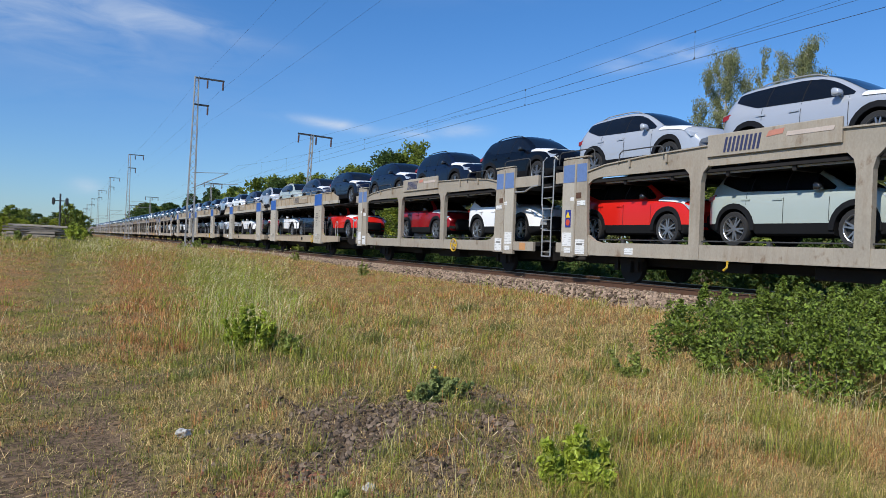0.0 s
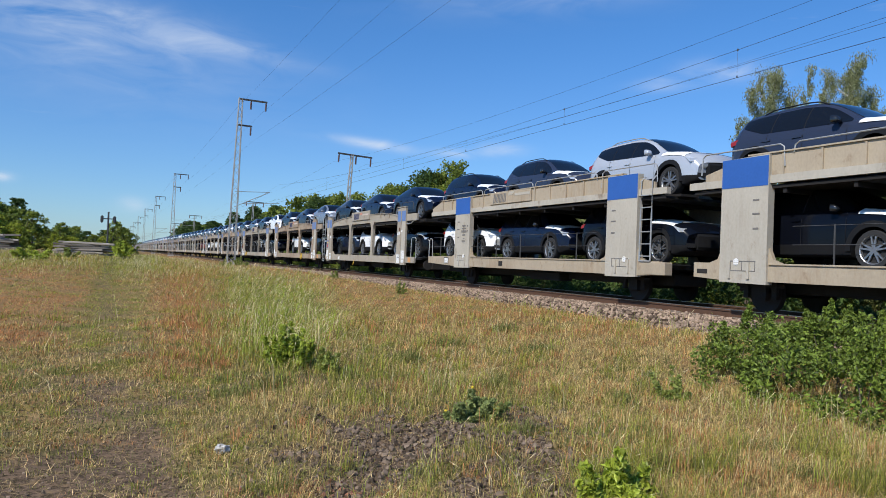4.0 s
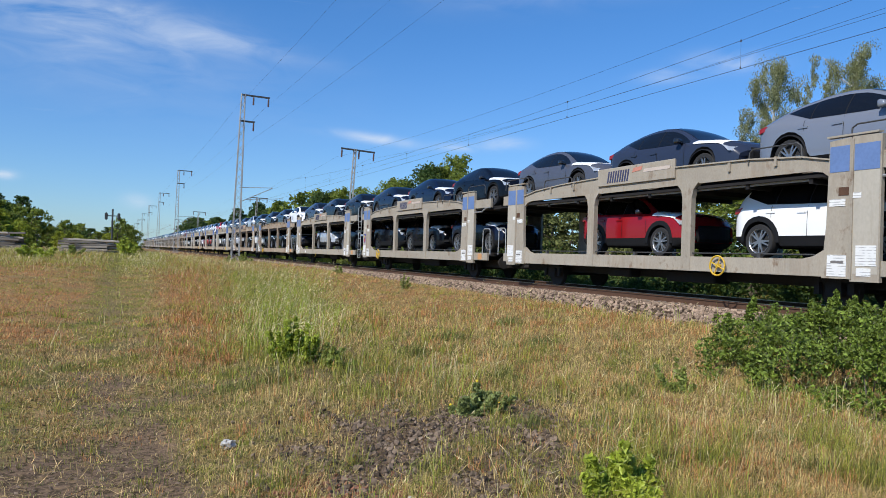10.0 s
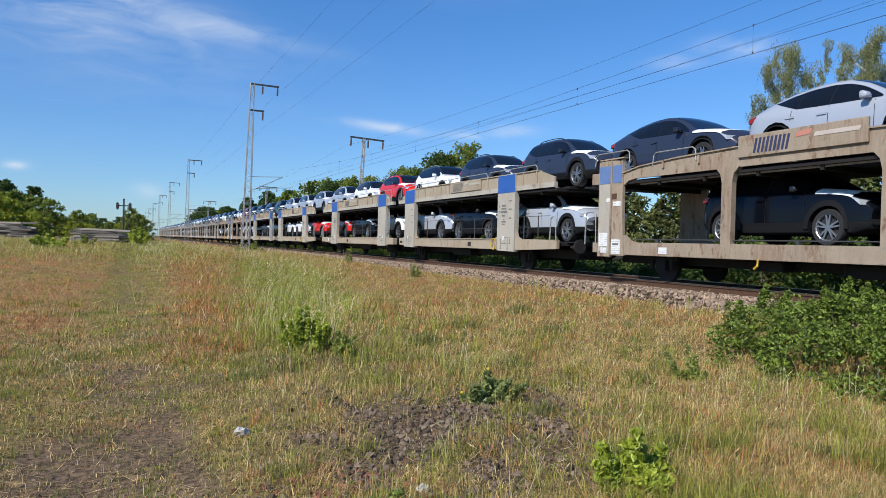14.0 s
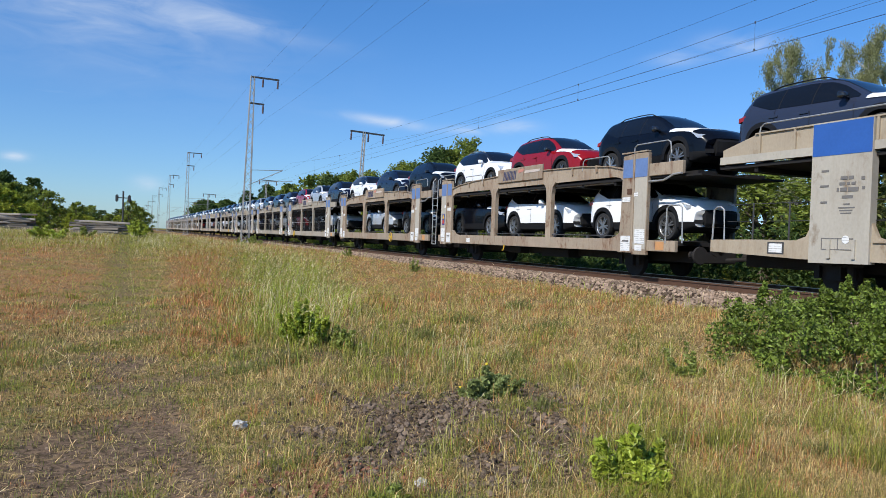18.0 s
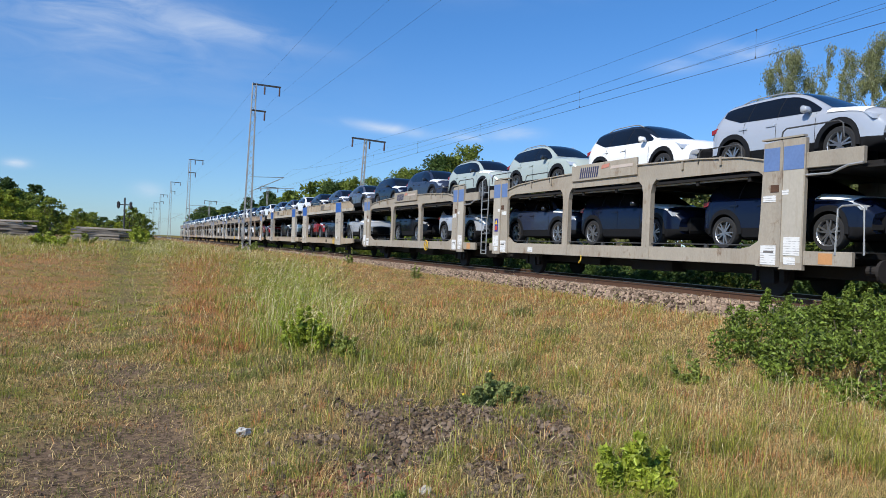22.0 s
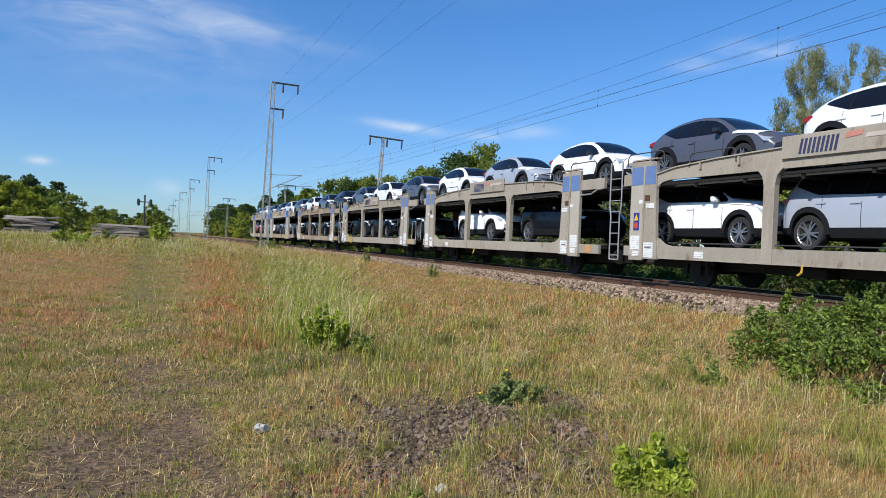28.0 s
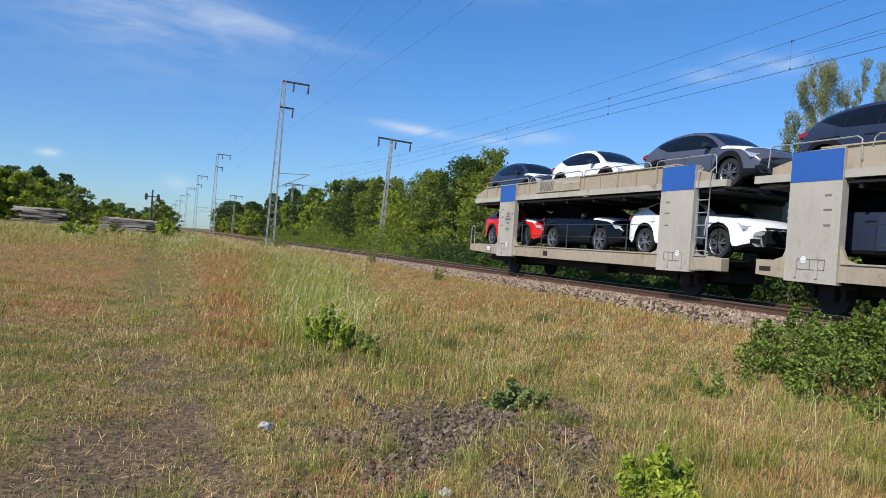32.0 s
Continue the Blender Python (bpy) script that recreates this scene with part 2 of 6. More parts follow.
def add_print(m):
    """Rows of small grey print that cannot be read."""
    nt = m.node_tree
    b = nt.nodes["Principled BSDF"]
    col = b.inputs["Base Color"].links[0].from_socket
    co = nt.nodes.new("ShaderNodeTexCoord")
    rows = nt.nodes.new("ShaderNodeTexWave")
    rows.wave_type, rows.bands_direction, rows.wave_profile = 'BANDS', 'Z', 'SIN'
    rows.inputs["Scale"].default_value = 6.5
    words = nt.nodes.new("ShaderNodeTexNoise")
    words.inputs["Scale"].default_value, words.inputs["Detail"].default_value = 9.0, 3
    both = nt.nodes.new("ShaderNodeMath")
    both.operation = 'MULTIPLY'
    lim = nt.nodes.new("ShaderNodeMapRange")
    lim.inputs["From Min"].default_value, lim.inputs["From Max"].default_value, lim.inputs["To Max"].default_value = 0.40, 0.52, 0.55
    mx = nt.nodes.new("ShaderNodeMixRGB")
    mx.inputs[2].default_value = (0.14, 0.13, 0.13, 1)
    link = nt.links.new
    link(co.outputs["Object"], rows.inputs["Vector"])
    link(co.outputs["Object"], words.inputs["Vector"])
    link(rows.outputs["Fac"], both.inputs[0])
    link(words.outputs["Fac"], both.inputs[1])
    link(both.outputs[0], lim.inputs["Value"])
    link(lim.outputs["Result"], mx.inputs[0])
    link(col, mx.inputs[1])
    link(mx.outputs["Color"], b.inputs["Base Color"])


add_print(STICKER)
PRINT = mat("grey_print", (0.16, 0.15, 0.14), 0.6, vary=0.1)
WARN_BLUE = mat("warning_blue", (0.02, 0.03, 0.22), 0.5)
WARN_YELLOW = mat("warning_yellow", (0.75, 0.5, 0.02), 0.5)
WARN_RED = mat("warning_red", (0.5, 0.06, 0.03), 0.5)
ORANGE = mat("orange_board_paint", (0.50, 0.25, 0.10), 0.6, vary=0.15)
LOGO_BLUE = mat("logo_navy", (0.035, 0.04, 0.10), 0.5)
LOGO_GREY = mat("logo_grey", (0.52, 0.44, 0.38), 0.5)
LOGO_RED = mat("logo_red", (0.50, 0.21, 0.15), 0.5)
WHITE_SPRAY = mat("white_spray_paint", (0.78, 0.78, 0.76), 0.6, vary=0.08)
MESH_WIRE = mat("dark_wire_mesh", (0.012, 0.011, 0.011), 0.85, spec=0.1)

GLASS = mat("dark_car_glass", (0.006, 0.007, 0.009), 0.05, vary=0.05, spec=0.4)
RUBBER = mat("tyre_rubber", (0.02, 0.02, 0.021), 0.8, vary=0.15)
TRIM = mat("black_plastic_trim", (0.010, 0.010, 0.011), 0.6, vary=0.1, spec=0.2)
RIM = mat("alloy_rim", (0.33, 0.34, 0.36), 0.35, 0.8, vary=0.05)
FILM = mat("white_transport_film", (0.80, 0.81, 0.82), 0.4, vary=0.04)
LAMP_CLEAR = mat("headlamp_lens", (0.55, 0.58, 0.62), 0.08, 0.3, vary=0.05)
GLOSS_BLACK = mat("gloss_black_roof_paint", (0.012, 0.013, 0.015), 0.2, vary=0.03, coat=0.5)
LAMP_RED = mat("tail_lamp_lens", (0.28, 0.015, 0.015), 0.15, vary=0.05)


def paint(name, color, metal, coat=0.18, spec=0.25):
    return mat(name, color, 0.2, metal, vary=0.03, scale=1.5, fine=200, coat=coat, spec=spec)


PAINTS = {
    "W": paint("white_car_paint", (0.80, 0.81, 0.82), 0.0),
    "S": paint("silver_car_paint", (0.42, 0.45, 0.50), 0.2, 0.25, 0.3),
    "T": paint("titanium_car_paint", (0.22, 0.24, 0.28), 0.3, 0.3, 0.3),
    "G": paint("grey_car_paint", (0.085, 0.092, 0.118), 0.15, 0.3, 0.3),
    "C": paint("slate_car_paint", (0.026, 0.034, 0.060), 0.0, 0.2, 0.22),
    "N": paint("navy_car_paint", (0.005, 0.009, 0.026), 0.0, 0.15, 0.2),
    "K": paint("black_car_paint", (0.0035, 0.0045, 0.008), 0.0, 0.12, 0.15),
    "R": paint("red_car_paint", (0.60, 0.018, 0.012), 0.0),
    "D": paint("dark_red_car_paint", (0.24, 0.007, 0.011), 0.0),
    "E": paint("sage_green_car_paint", (0.40, 0.455, 0.42), 0.1),
}
PAINT_WORDS = {"W": "white", "S": "silver", "T": "titanium silver", "G": "grey", "C": "slate grey", "N": "navy blue", "K": "black", "R": "bright red", "D": "dark red", "E": "pale sage green"}


# ---- mesh helpers ----
def part(name, bm, material, parent=None, label="", smooth=0):
    """Link a bmesh as one mesh object under a thing or a part."""
    me = bpy.data.meshes.new(name)
    bmesh.ops.recalc_face_normals(bm, faces=bm.faces)
    if smooth:
        for f in bm.faces:
            f.smooth = True
    bm.to_mesh(me)
    bm.free()
    if smooth:
        me.set_sharp_from_angle(angle=radians(smooth))
    me.materials.append(material)
    ob = new(name, me)
    if parent is not None:
        ob.parent = parent
    return tagged(ob, label) if label else ob


def box(bm, x0, x1, y0, y1, z0, z1):
    v = [bm.verts.new((x, y, z)) for z in (z0, z1) for y in (y0, y1) for x in (x0, x1)]
    for q in ((0, 1, 3, 2), (4, 6, 7, 5), (0, 4, 5, 1), (2, 3, 7, 6), (0, 2, 6, 4), (1, 5, 7, 3)):
        bm.faces.new([v[i] for i in q])
    return v


def bbox(x0, x1, y0, y1, z0, z1, bevel=0.0):
    bm = bmesh.new()
    box(bm, x0, x1, y0, y1, z0, z1)
    if bevel:
        bmesh.ops.bevel(bm, geom=bm.edges[:], offset=bevel, segments=1, affect='EDGES')
    return bm


def prism(bm, yz, x0, x1):
    """A polygon in the y-z plane, given thickness along x."""
    a = [bm.verts.new((x0, y, z)) for y, z in yz]
    b = [bm.verts.new((x1, y, z)) for y, z in yz]
    bm.faces.new(a)
    bm.faces.new(b[::-1])
    n = len(yz)
    for i in range(n):
        bm.faces.new((a[i], b[i], b[(i + 1) % n], a[(i + 1) % n]))


def tube(bm, pts, r, n=6, closed=False):
    """A round bar along a line of points."""
    pts = [Vector(p) for p in pts]
    rings = []
    m = len(pts)
    for i, p in enumerate(pts):
        a, b = pts[(i - 1) % m] if (i or closed) else p, pts[(i + 1) % m] if (i < m - 1 or closed) else p
        d = (b - a).normalized()
        s = d.cross(Vector((0, 0, 1)))
        s = d.cross(Vector((1, 0, 0))) if s.length < 0.1 else s
        s.normalize()
        w = d.cross(s)
        rr = r[i] if isinstance(r, (list, tuple)) else r
        rings.append([bm.verts.new(p + rr * (math.cos(k * math.tau / n) * s + math.sin(k * math.tau / n) * w)) for k in range(n)])
    for i in range(m if closed else m - 1):
        a, b = rings[i], rings[(i + 1) % m]
        for k in range(n):
            bm.faces.new((a[k], a[(k + 1) % n], b[(k + 1) % n], b[k]))
    if not closed:
        bm.faces.new(rings[0])
        bm.faces.new(rings[-1][::-1])


def cyl_x(bm, y, z, r, x0, x1, n=20, r2=None):
    """A disc or drum whose axle runs along x."""
    r2 = r if r2 is None else r2
    a = [bm.verts.new((x0, y + r * math.cos(k * math.tau / n), z + r * math.sin(k * math.tau / n))) for k in range(n)]
    b = [bm.verts.new((x1, y + r2 * math.cos(k * math.tau / n), z + r2 * math.sin(k * math.tau / n))) for k in range(n)]
    bm.faces.new(a)
    bm.faces.new(b[::-1])
    for k in range(n):
        bm.faces.new((a[k], b[k], b[(k + 1) % n], a[(k + 1) % n]))


def sheet(name, verts, faces, material, smooth=False, mats=None, index=None):
    """A mesh object straight from arrays, for what is too fine to count."""
    me = bpy.data.meshes.new(name)
    me.from_pydata(verts, [], faces)
    for m in (mats or [material]):
        me.materials.append(m)
    if index is not None:
        me.polygons.foreach_set("material_index", index)
    if smooth:
        me.polygons.foreach_set("use_smooth", [True] * len(me.polygons))
    me.update()
    return new(name, me)


# ---- plan: y runs along the track, x to its side, the eye stands over the origin ----
TRACK_X, RAIL_Z, SPEED = 13.38, 0.78, 16.65
SIDE = 1.45


def smooth01(v, a, b):
    t = np.clip((np.asarray(v, float) - a) / (b - a), 0, 1)
    return t * t * (3 - 2 * t)


def ground_z(x, y):
    x, y = np.asarray(x, float), np.asarray(y, float)
    cap = 0.97 - 0.37 * smooth01(x, 2, 8)
    rise = np.minimum(0.013 * np.clip(y, 0, 120), cap)
    rise = rise - (rise - 0.6) * smooth01(y, 90, 160)
    bank = 0.33 * smooth01(x, 6.2, 9.8) * (1 - np.clip(y, 0, 48) / 48.0)
    ripple = 0.035 * np.sin(x * 1.9 + 0.7 * y) * np.sin(y * 1.3 - 0.4 * x) + 0.02 * np.sin(x * 4.1 + 1) * np.sin(y * 3.7)
    dip = -0.05 * np.exp(-((x + 0.35 - 0.02 * y) / 0.9) ** 2) * smooth01(y, 1, 4)
    return rise + bank + ripple * (1 - smooth01(y, 40, 90)) * (1 - smooth01(x, 9.5, 10.5)) + dip


def gz(x, y):
    return float(ground_z(x, y))


def meadow_noise(x, y, s, seed):
    """Smooth patchiness from a few crossed waves, about 0 to 1."""
    rs = np.random.RandomState(seed)
    v = 0
    for k in range(9):
        a, f, ph = rs.rand() * math.tau, s * (0.4 + 2.2 * rs.rand()), rs.rand() * math.tau
        v = v + np.sin((x * np.cos(a) + y * np.sin(a)) * f + ph)
    return np.clip(0.5 + v / 6.0, 0, 1)


def rubble_patch(x, y):
    e = ((x - 2.5 - 0.35 * (y - 5.4)) / 1.3) ** 2 + ((y - 5.3) / 1.65) ** 2
    return np.exp(-e ** 1.6) * (0.08 + 1.25 * meadow_noise(x, y, 5.0, 61))


def bare_soil(x, y):
    """How bare the ground is: the trodden path and the rubble patch."""
    mid = 0.15 - 0.35 * smooth01(y, 12, 30) + 0.10 * np.sin(y * 0.55 + 1)
    path = np.exp(-((x - mid) / 0.42) ** 4) * (1 - smooth01(y, 7.4, 9.2)) * (0.25 + 1.1 * meadow_noise(x, y, 3.4, 62))
    trail = np.exp(-((x - mid) / 0.28) ** 2) * smooth01(y, 10, 14) * 0.36 * (0.3 + meadow_noise(x, y, 2.6, 69))
    near = np.exp(-((x + 0.45) / 0.7) ** 2 - ((y - 5.3) / 1.0) ** 2) * (0.25 + 1.1 * meadow_noise(x, y, 2.4, 63))
    spots = smooth01(meadow_noise(x, y, 3.4, 70), 0.66, 0.9) * 0.5 * (1 - smooth01(y, 9, 14)) * (1 - 0.7 * smooth01(x, 3, 5))
    return np.clip(path + trail + near + spots + rubble_patch(x, y), 0, 1)


def wetness(x, y):
    """Where the grass stays green."""
    strip = np.exp(-((x - 2.1 - 0.19 * (y - 10)) / (0.65 + 0.055 * (y - 10))) ** 2) * smooth01(y, 7.5, 9.5) * (1 - smooth01(y, 30, 42)) * (0.45 + 0.8 * meadow_noise(x, y, 1.7, 68))
    back = smooth01(y, 28, 48) * (1 - smooth01(x, 3, 7)) * 0.75
    low = np.exp(-((x - 3.0) / 1.0) ** 2) * (1 - smooth01(y, 8, 11)) * 0.45
    left = (1 - smooth01(x, 0.2, 2.2)) * (1 - smooth01(y, 8.5, 11)) * 0.30 + np.exp(-((x + 0.1) / 0.6) ** 2) * smooth01(y, 10, 13) * 0.35
    n = 0.45 * meadow_noise(x, y, 2.3, 64) + 0.75 * smooth01(meadow_noise(x, y, 4.2, 71), 0.52, 0.85)
    dry = smooth01(x, 4.6, 7.5) * 0.5
    return np.clip((0.95 * strip + back + low + left + 0.7 * n * n * n) * (1 - dry) + 0.9 * smooth01(x, 15, 17), 0, 1)


def redness(x, y):
    """Where russet grass stands: near the ballast, and beside the path."""
    bank = smooth01(x, 4.2, 8.0) * smooth01(y, 8, 16) * 0.36 * (1 - smooth01(x, 10.5, 11.5))
    side = np.exp(-((x - 0.95 - 0.09 * (y - 10)) / (0.5 + 0.025 * np.abs(y - 10))) ** 2) * smooth01(y, 8.6, 10.5) * 1.15 + (1 - smooth01(x, -0.9, -0.3)) * smooth01(y, 10, 13) * 0.65
    return np.clip((bank + side) * (0.35 + 0.8 * meadow_noise(x, y, 1.3, 65)) + 0.25 * meadow_noise(x, y, 2.6, 66) ** 3 + 0.25 * smooth01(meadow_noise(x, y, 4.8, 72), 0.68, 0.9), 0, 1)


def tall_band(x, y):
    far = np.exp(-((x - 2.3 - 0.19 * (y - 10)) / (0.7 + 0.05 * (y - 10))) ** 2) * smooth01(y, 8.5, 11) * (1 - 0.6 * smooth01(y, 30, 40))
    close = np.exp(-((x - 3.0) / 0.9) ** 2) * (1 - smooth01(y, 7, 10)) * 0.14 + np.exp(-((x - 6.25) / 0.3) ** 2) * smooth01(y, 3.2, 4.5) * (1 - smooth01(y, 7, 8.2)) * 0.5 + np.exp(-((x - 3.6) / 0.5) ** 2 - ((y - 7.7) / 1.1) ** 2) * 0.45
    return np.clip((far * 1.1 + close) * (0.3 + meadow_noise(x, y, 1.3, 67)), 0, 1)


# ---- ground ----
def ground_material():
    m = mat("dry_meadow_soil", (0.26, 0.175, 0.08), 0.95, vary=0.35, scale=0.9, fine=22, bump=0.6, spec=0.03)
    nt = m.node_tree
    b = nt.nodes["Principled BSDF"]
    link = nt.links.new
    co = nt.nodes.new("ShaderNodeTexCoord")

    def noise_range(scale, lo, hi, detail=6):
        n = nt.nodes.new("ShaderNodeTexNoise")
        n.inputs["Scale"].default_value, n.inputs["Detail"].default_value = scale, detail
        n.inputs["Roughness"].default_value = 0.62
        r = nt.nodes.new("ShaderNodeMapRange")
        r.inputs["From Min"].default_value, r.inputs["From Max"].default_value = lo, hi
        link(co.outputs["Object"], n.inputs["Vector"])
        link(n.outputs["Fac"], r.inputs["Value"])
        return r.outputs["Result"]

    def area(name, grain, gain):
        a = nt.nodes.new("ShaderNodeAttribute")
        a.attribute_name = name
        k = nt.nodes.new("ShaderNodeMath")
        k.operation, k.use_clamp = 'MULTIPLY_ADD', True
        k.inputs[1].default_value = gain
        link(a.outputs["Fac"], k.inputs[0])
        s = nt.nodes.new("ShaderNodeMath")
        s.operation, s.inputs[1].default_value = 'SUBTRACT', 0.65
        link(grain, s.inputs[0])
        link(s.outputs[0], k.inputs[2])
        return k.outputs[0]

    col = b.inputs["Base Color"].links[0].from_socket
    for fac, tone in ((noise_range(0.8, 0.45, 0.62), (0.21, 0.17, 0.05)), (noise_range(3.0, 0.52, 0.68), (0.40, 0.27, 0.12)),
                      (area("wet", noise_range(6, 0.35, 0.65), 1.5), (0.155, 0.165, 0.03)), (area("red", noise_range(7, 0.35, 0.65), 1.5), (0.33, 0.18, 0.075)),
                      (area("bare", noise_range(5, 0.3, 0.7), 1.7), (0.185, 0.125, 0.082)), (area("bare", noise_range(13, 0.42, 0.62), 0.75), (0.098, 0.068, 0.047)), (noise_range(9, 0.54, 0.66), (0.25, 0.17, 0.085)), (noise_range(26, 0.50, 0.62), (0.06, 0.044, 0.025)), (noise_range(60, 0.58, 0.70), (0.42, 0.31, 0.16))):
        mx = nt.nodes.new("ShaderNodeMixRGB")
        mx.inputs[2].default_value = (*tone, 1)
        link(fac, mx.inputs[0])
        link(col, mx.inputs[1])
        col = mx.outputs["Color"]
    link(col, b.inputs["Base Color"])
    return m


def make_ground():
    xs = np.concatenate([np.linspace(-2500, -60, 14), np.linspace(-50, -12, 20), np.linspace(-11.5, -4, 16), np.linspace(-3.8, 11, 112), np.linspace(11.5, 30, 20), np.linspace(34, 60, 6), np.linspace(90, 2500, 12)])
    ys = np.concatenate([np.linspace(-2500, -30, 10), np.linspace(-20, -1, 16), np.linspace(-0.5, 20, 150), np.linspace(20.4, 60, 80), np.linspace(62, 160, 50), np.linspace(175, 420, 14), np.linspace(500, 2800, 10)])
    X, Y = np.meshgrid(xs, ys)
    Z = ground_z(X, Y)
    n, m = X.shape
    verts = np.stack([X.ravel(), Y.ravel(), Z.ravel()], 1).tolist()
    faces = [(i * m + j, i * m + j + 1, (i + 1) * m + j + 1, (i + 1) * m + j) for i in range(n - 1) for j in range(m - 1)]
    ob = sheet("ground", verts, faces, ground_material(), smooth=True)
    for name, fn in (("bare", bare_soil), ("wet", wetness), ("red", redness)):
        at = ob.data.attributes.new(name, 'FLOAT', 'POINT')
        at.data.foreach_set("value", fn(X, Y).ravel().astype(np.float32))
    tagged(ob, "uneven dry meadow soil with straw and bare earth", "ground", kind="structure")


make_ground()

# The bed is darkened to stand for the shade between the loose stones.
BALLAST = mat("ballast_bed_gap_shade", (0.06, 0.04, 0.028), 0.9, vary=0.35, scale=6, fine=30, bump=0.8, spec=0.05)
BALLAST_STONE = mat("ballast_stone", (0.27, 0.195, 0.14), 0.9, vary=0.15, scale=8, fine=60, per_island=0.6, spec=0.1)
RUST = mat("rusty_rail_steel", (0.10, 0.05, 0.028), 0.75, 0.2, vary=0.25, scale=8, fine=60)
RAIL_TOP = mat("polished_rail_head", (0.40, 0.39, 0.38), 0.3, 0.9, vary=0.1)
SLEEPER = mat("weathered_concrete_sleeper", (0.22, 0.19, 0.16), 0.9, vary=0.2, per_object=0.15)


def stones(name, spots, sizes, material, label, category, seed, flat=0.7):
    """Broken stones as bent octahedra, too many to count, in one mesh."""
    rs = np.random.RandomState(seed)
    n = len(spots)
    base = np.array([(1, 0, 0), (-1, 0, 0), (0, 1, 0), (0, -1, 0), (0, 0, 1), (0, 0, -1), (.62, .62, .45), (-.6, .55, -.5)], float)
    tri = np.array([(0, 2, 6), (2, 4, 6), (4, 0, 6), (2, 1, 4), (1, 3, 4), (3, 0, 4), (2, 0, 5), (1, 2, 7), (2, 5, 7), (5, 1, 7), (3, 1, 5), (0, 3, 5)])
    V = base[None] * (0.75 + 0.5 * rs.rand(n, 8, 1)) * np.asarray(sizes)[:, None, None]
    V[:, :, 2] *= flat
    for i, j in ((0, 1), (1, 2), (0, 2)):
        a = rs.rand(n) * (math.tau if j == 1 else 1.4)
        ca, sa = np.cos(a)[:, None], np.sin(a)[:, None]
        P, Q = V[:, :, i] * ca - V[:, :, j] * sa, V[:, :, i] * sa + V[:, :, j] * ca
        V[:, :, i], V[:, :, j] = P, Q
    V = V + np.asarray(spots)[:, None, :]
    F = (tri[None] + 8 * np.arange(n)[:, None, None]).reshape(-1, 3)
    ob = sheet(name, V.reshape(-1, 3).tolist(), F.tolist(), material)
    return tagged(ob, label, category, kind="stuff")


def make_track():
    bed = bmesh.new()
    prof = [(9.9, 0.0), (10.0, 0.34), (11.35, 0.60), (15.4, 0.60), (16.8, 0.3), (17.0, -0.1)]
    ys = [-80, 0, 20, 40, 80, 160, 400, 1200]
    rows = []
    for y in ys:
        lift = max(0.0, gz(9.9, max(y, 0)) - 0.40)
        rows.append([bed.verts.new((x + (0.0 if 10.5 < x else lift * 1.2), y, z + (lift * 0.7 if 9.95 < x < 10.5 else 0))) for x, z in prof])
    for a, b in zip(rows, rows[1:]):
        for i in range(len(prof) - 1):
            bed.faces.new((a[i], a[i + 1], b[i + 1], b[i]))
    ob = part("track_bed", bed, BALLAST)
    tagged(ob, "crushed stone ballast bed, dark as the shade between stones", "track bed", kind="structure")
    rail_line = tagged(new("railway_track"), "rusty rails with shiny heads on grey sleepers", "railway track", kind="structure")
    for side in (-0.7535, 0.7535):
        bm = bmesh.new()
        for x0, x1, z0, z1 in ((-0.07, 0.07, -0.175, -0.15), (-0.012, 0.012, -0.15, -0.045), (-0.036, 0.036, -0.045, -0.012)):
            box(bm, TRACK_X + side + x0, TRACK_X + side + x1, -80, 1200, RAIL_Z + z0, RAIL_Z + z1)
        part("rail", bm, RUST, rail_line)
        part("rail_head", bbox(TRACK_X + side - 0.034, TRACK_X + side + 0.034, -80, 1200, RAIL_Z - 0.012, RAIL_Z), RAIL_TOP, rail_line)
    first = part("sleeper", bbox(-1.3, 1.3, -0.13, 0.13, -0.12, 0.02, 0.02), SLEEPER, rail_line)
    first.location = (TRACK_X, 0.45, 0.60)
    for k in range(16, 60):
        s = first.copy()
        scene.collection.objects.link(s)
        s.location = (TRACK_X, -9 + 0.63 * k, 0.60)
    rest = bmesh.new()
    for k in [*range(15), *range(60, 700)]:
        box(rest, TRACK_X - 1.3, TRACK_X + 1.3, -9 + 0.63 * k - 0.13, -9 + 0.63 * k + 0.13, 0.5, 0.62)
    tagged(part("sleeper_row", rest, SLEEPER, rail_line), kind="stuff")
    rs = np.random.RandomState(5)
    n = 15000
    y = 3 + 67 * rs.rand(n) ** 1.7
    u = rs.rand(n)
    x = 10.0 + u * 2.2
    z = np.where(x < 11.35, 0.34 + (x - 10.0) * 0.193, 0.60)
    lift = np.maximum(0, ground_z(9.9, y) - 0.40)
    z = np.maximum(z, 0.34 + lift * 0.7 + np.clip(x - 10.0, 0, 1) * 0.1) + 0.01
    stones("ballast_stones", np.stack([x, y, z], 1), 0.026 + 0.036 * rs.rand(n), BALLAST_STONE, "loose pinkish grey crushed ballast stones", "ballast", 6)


make_track()


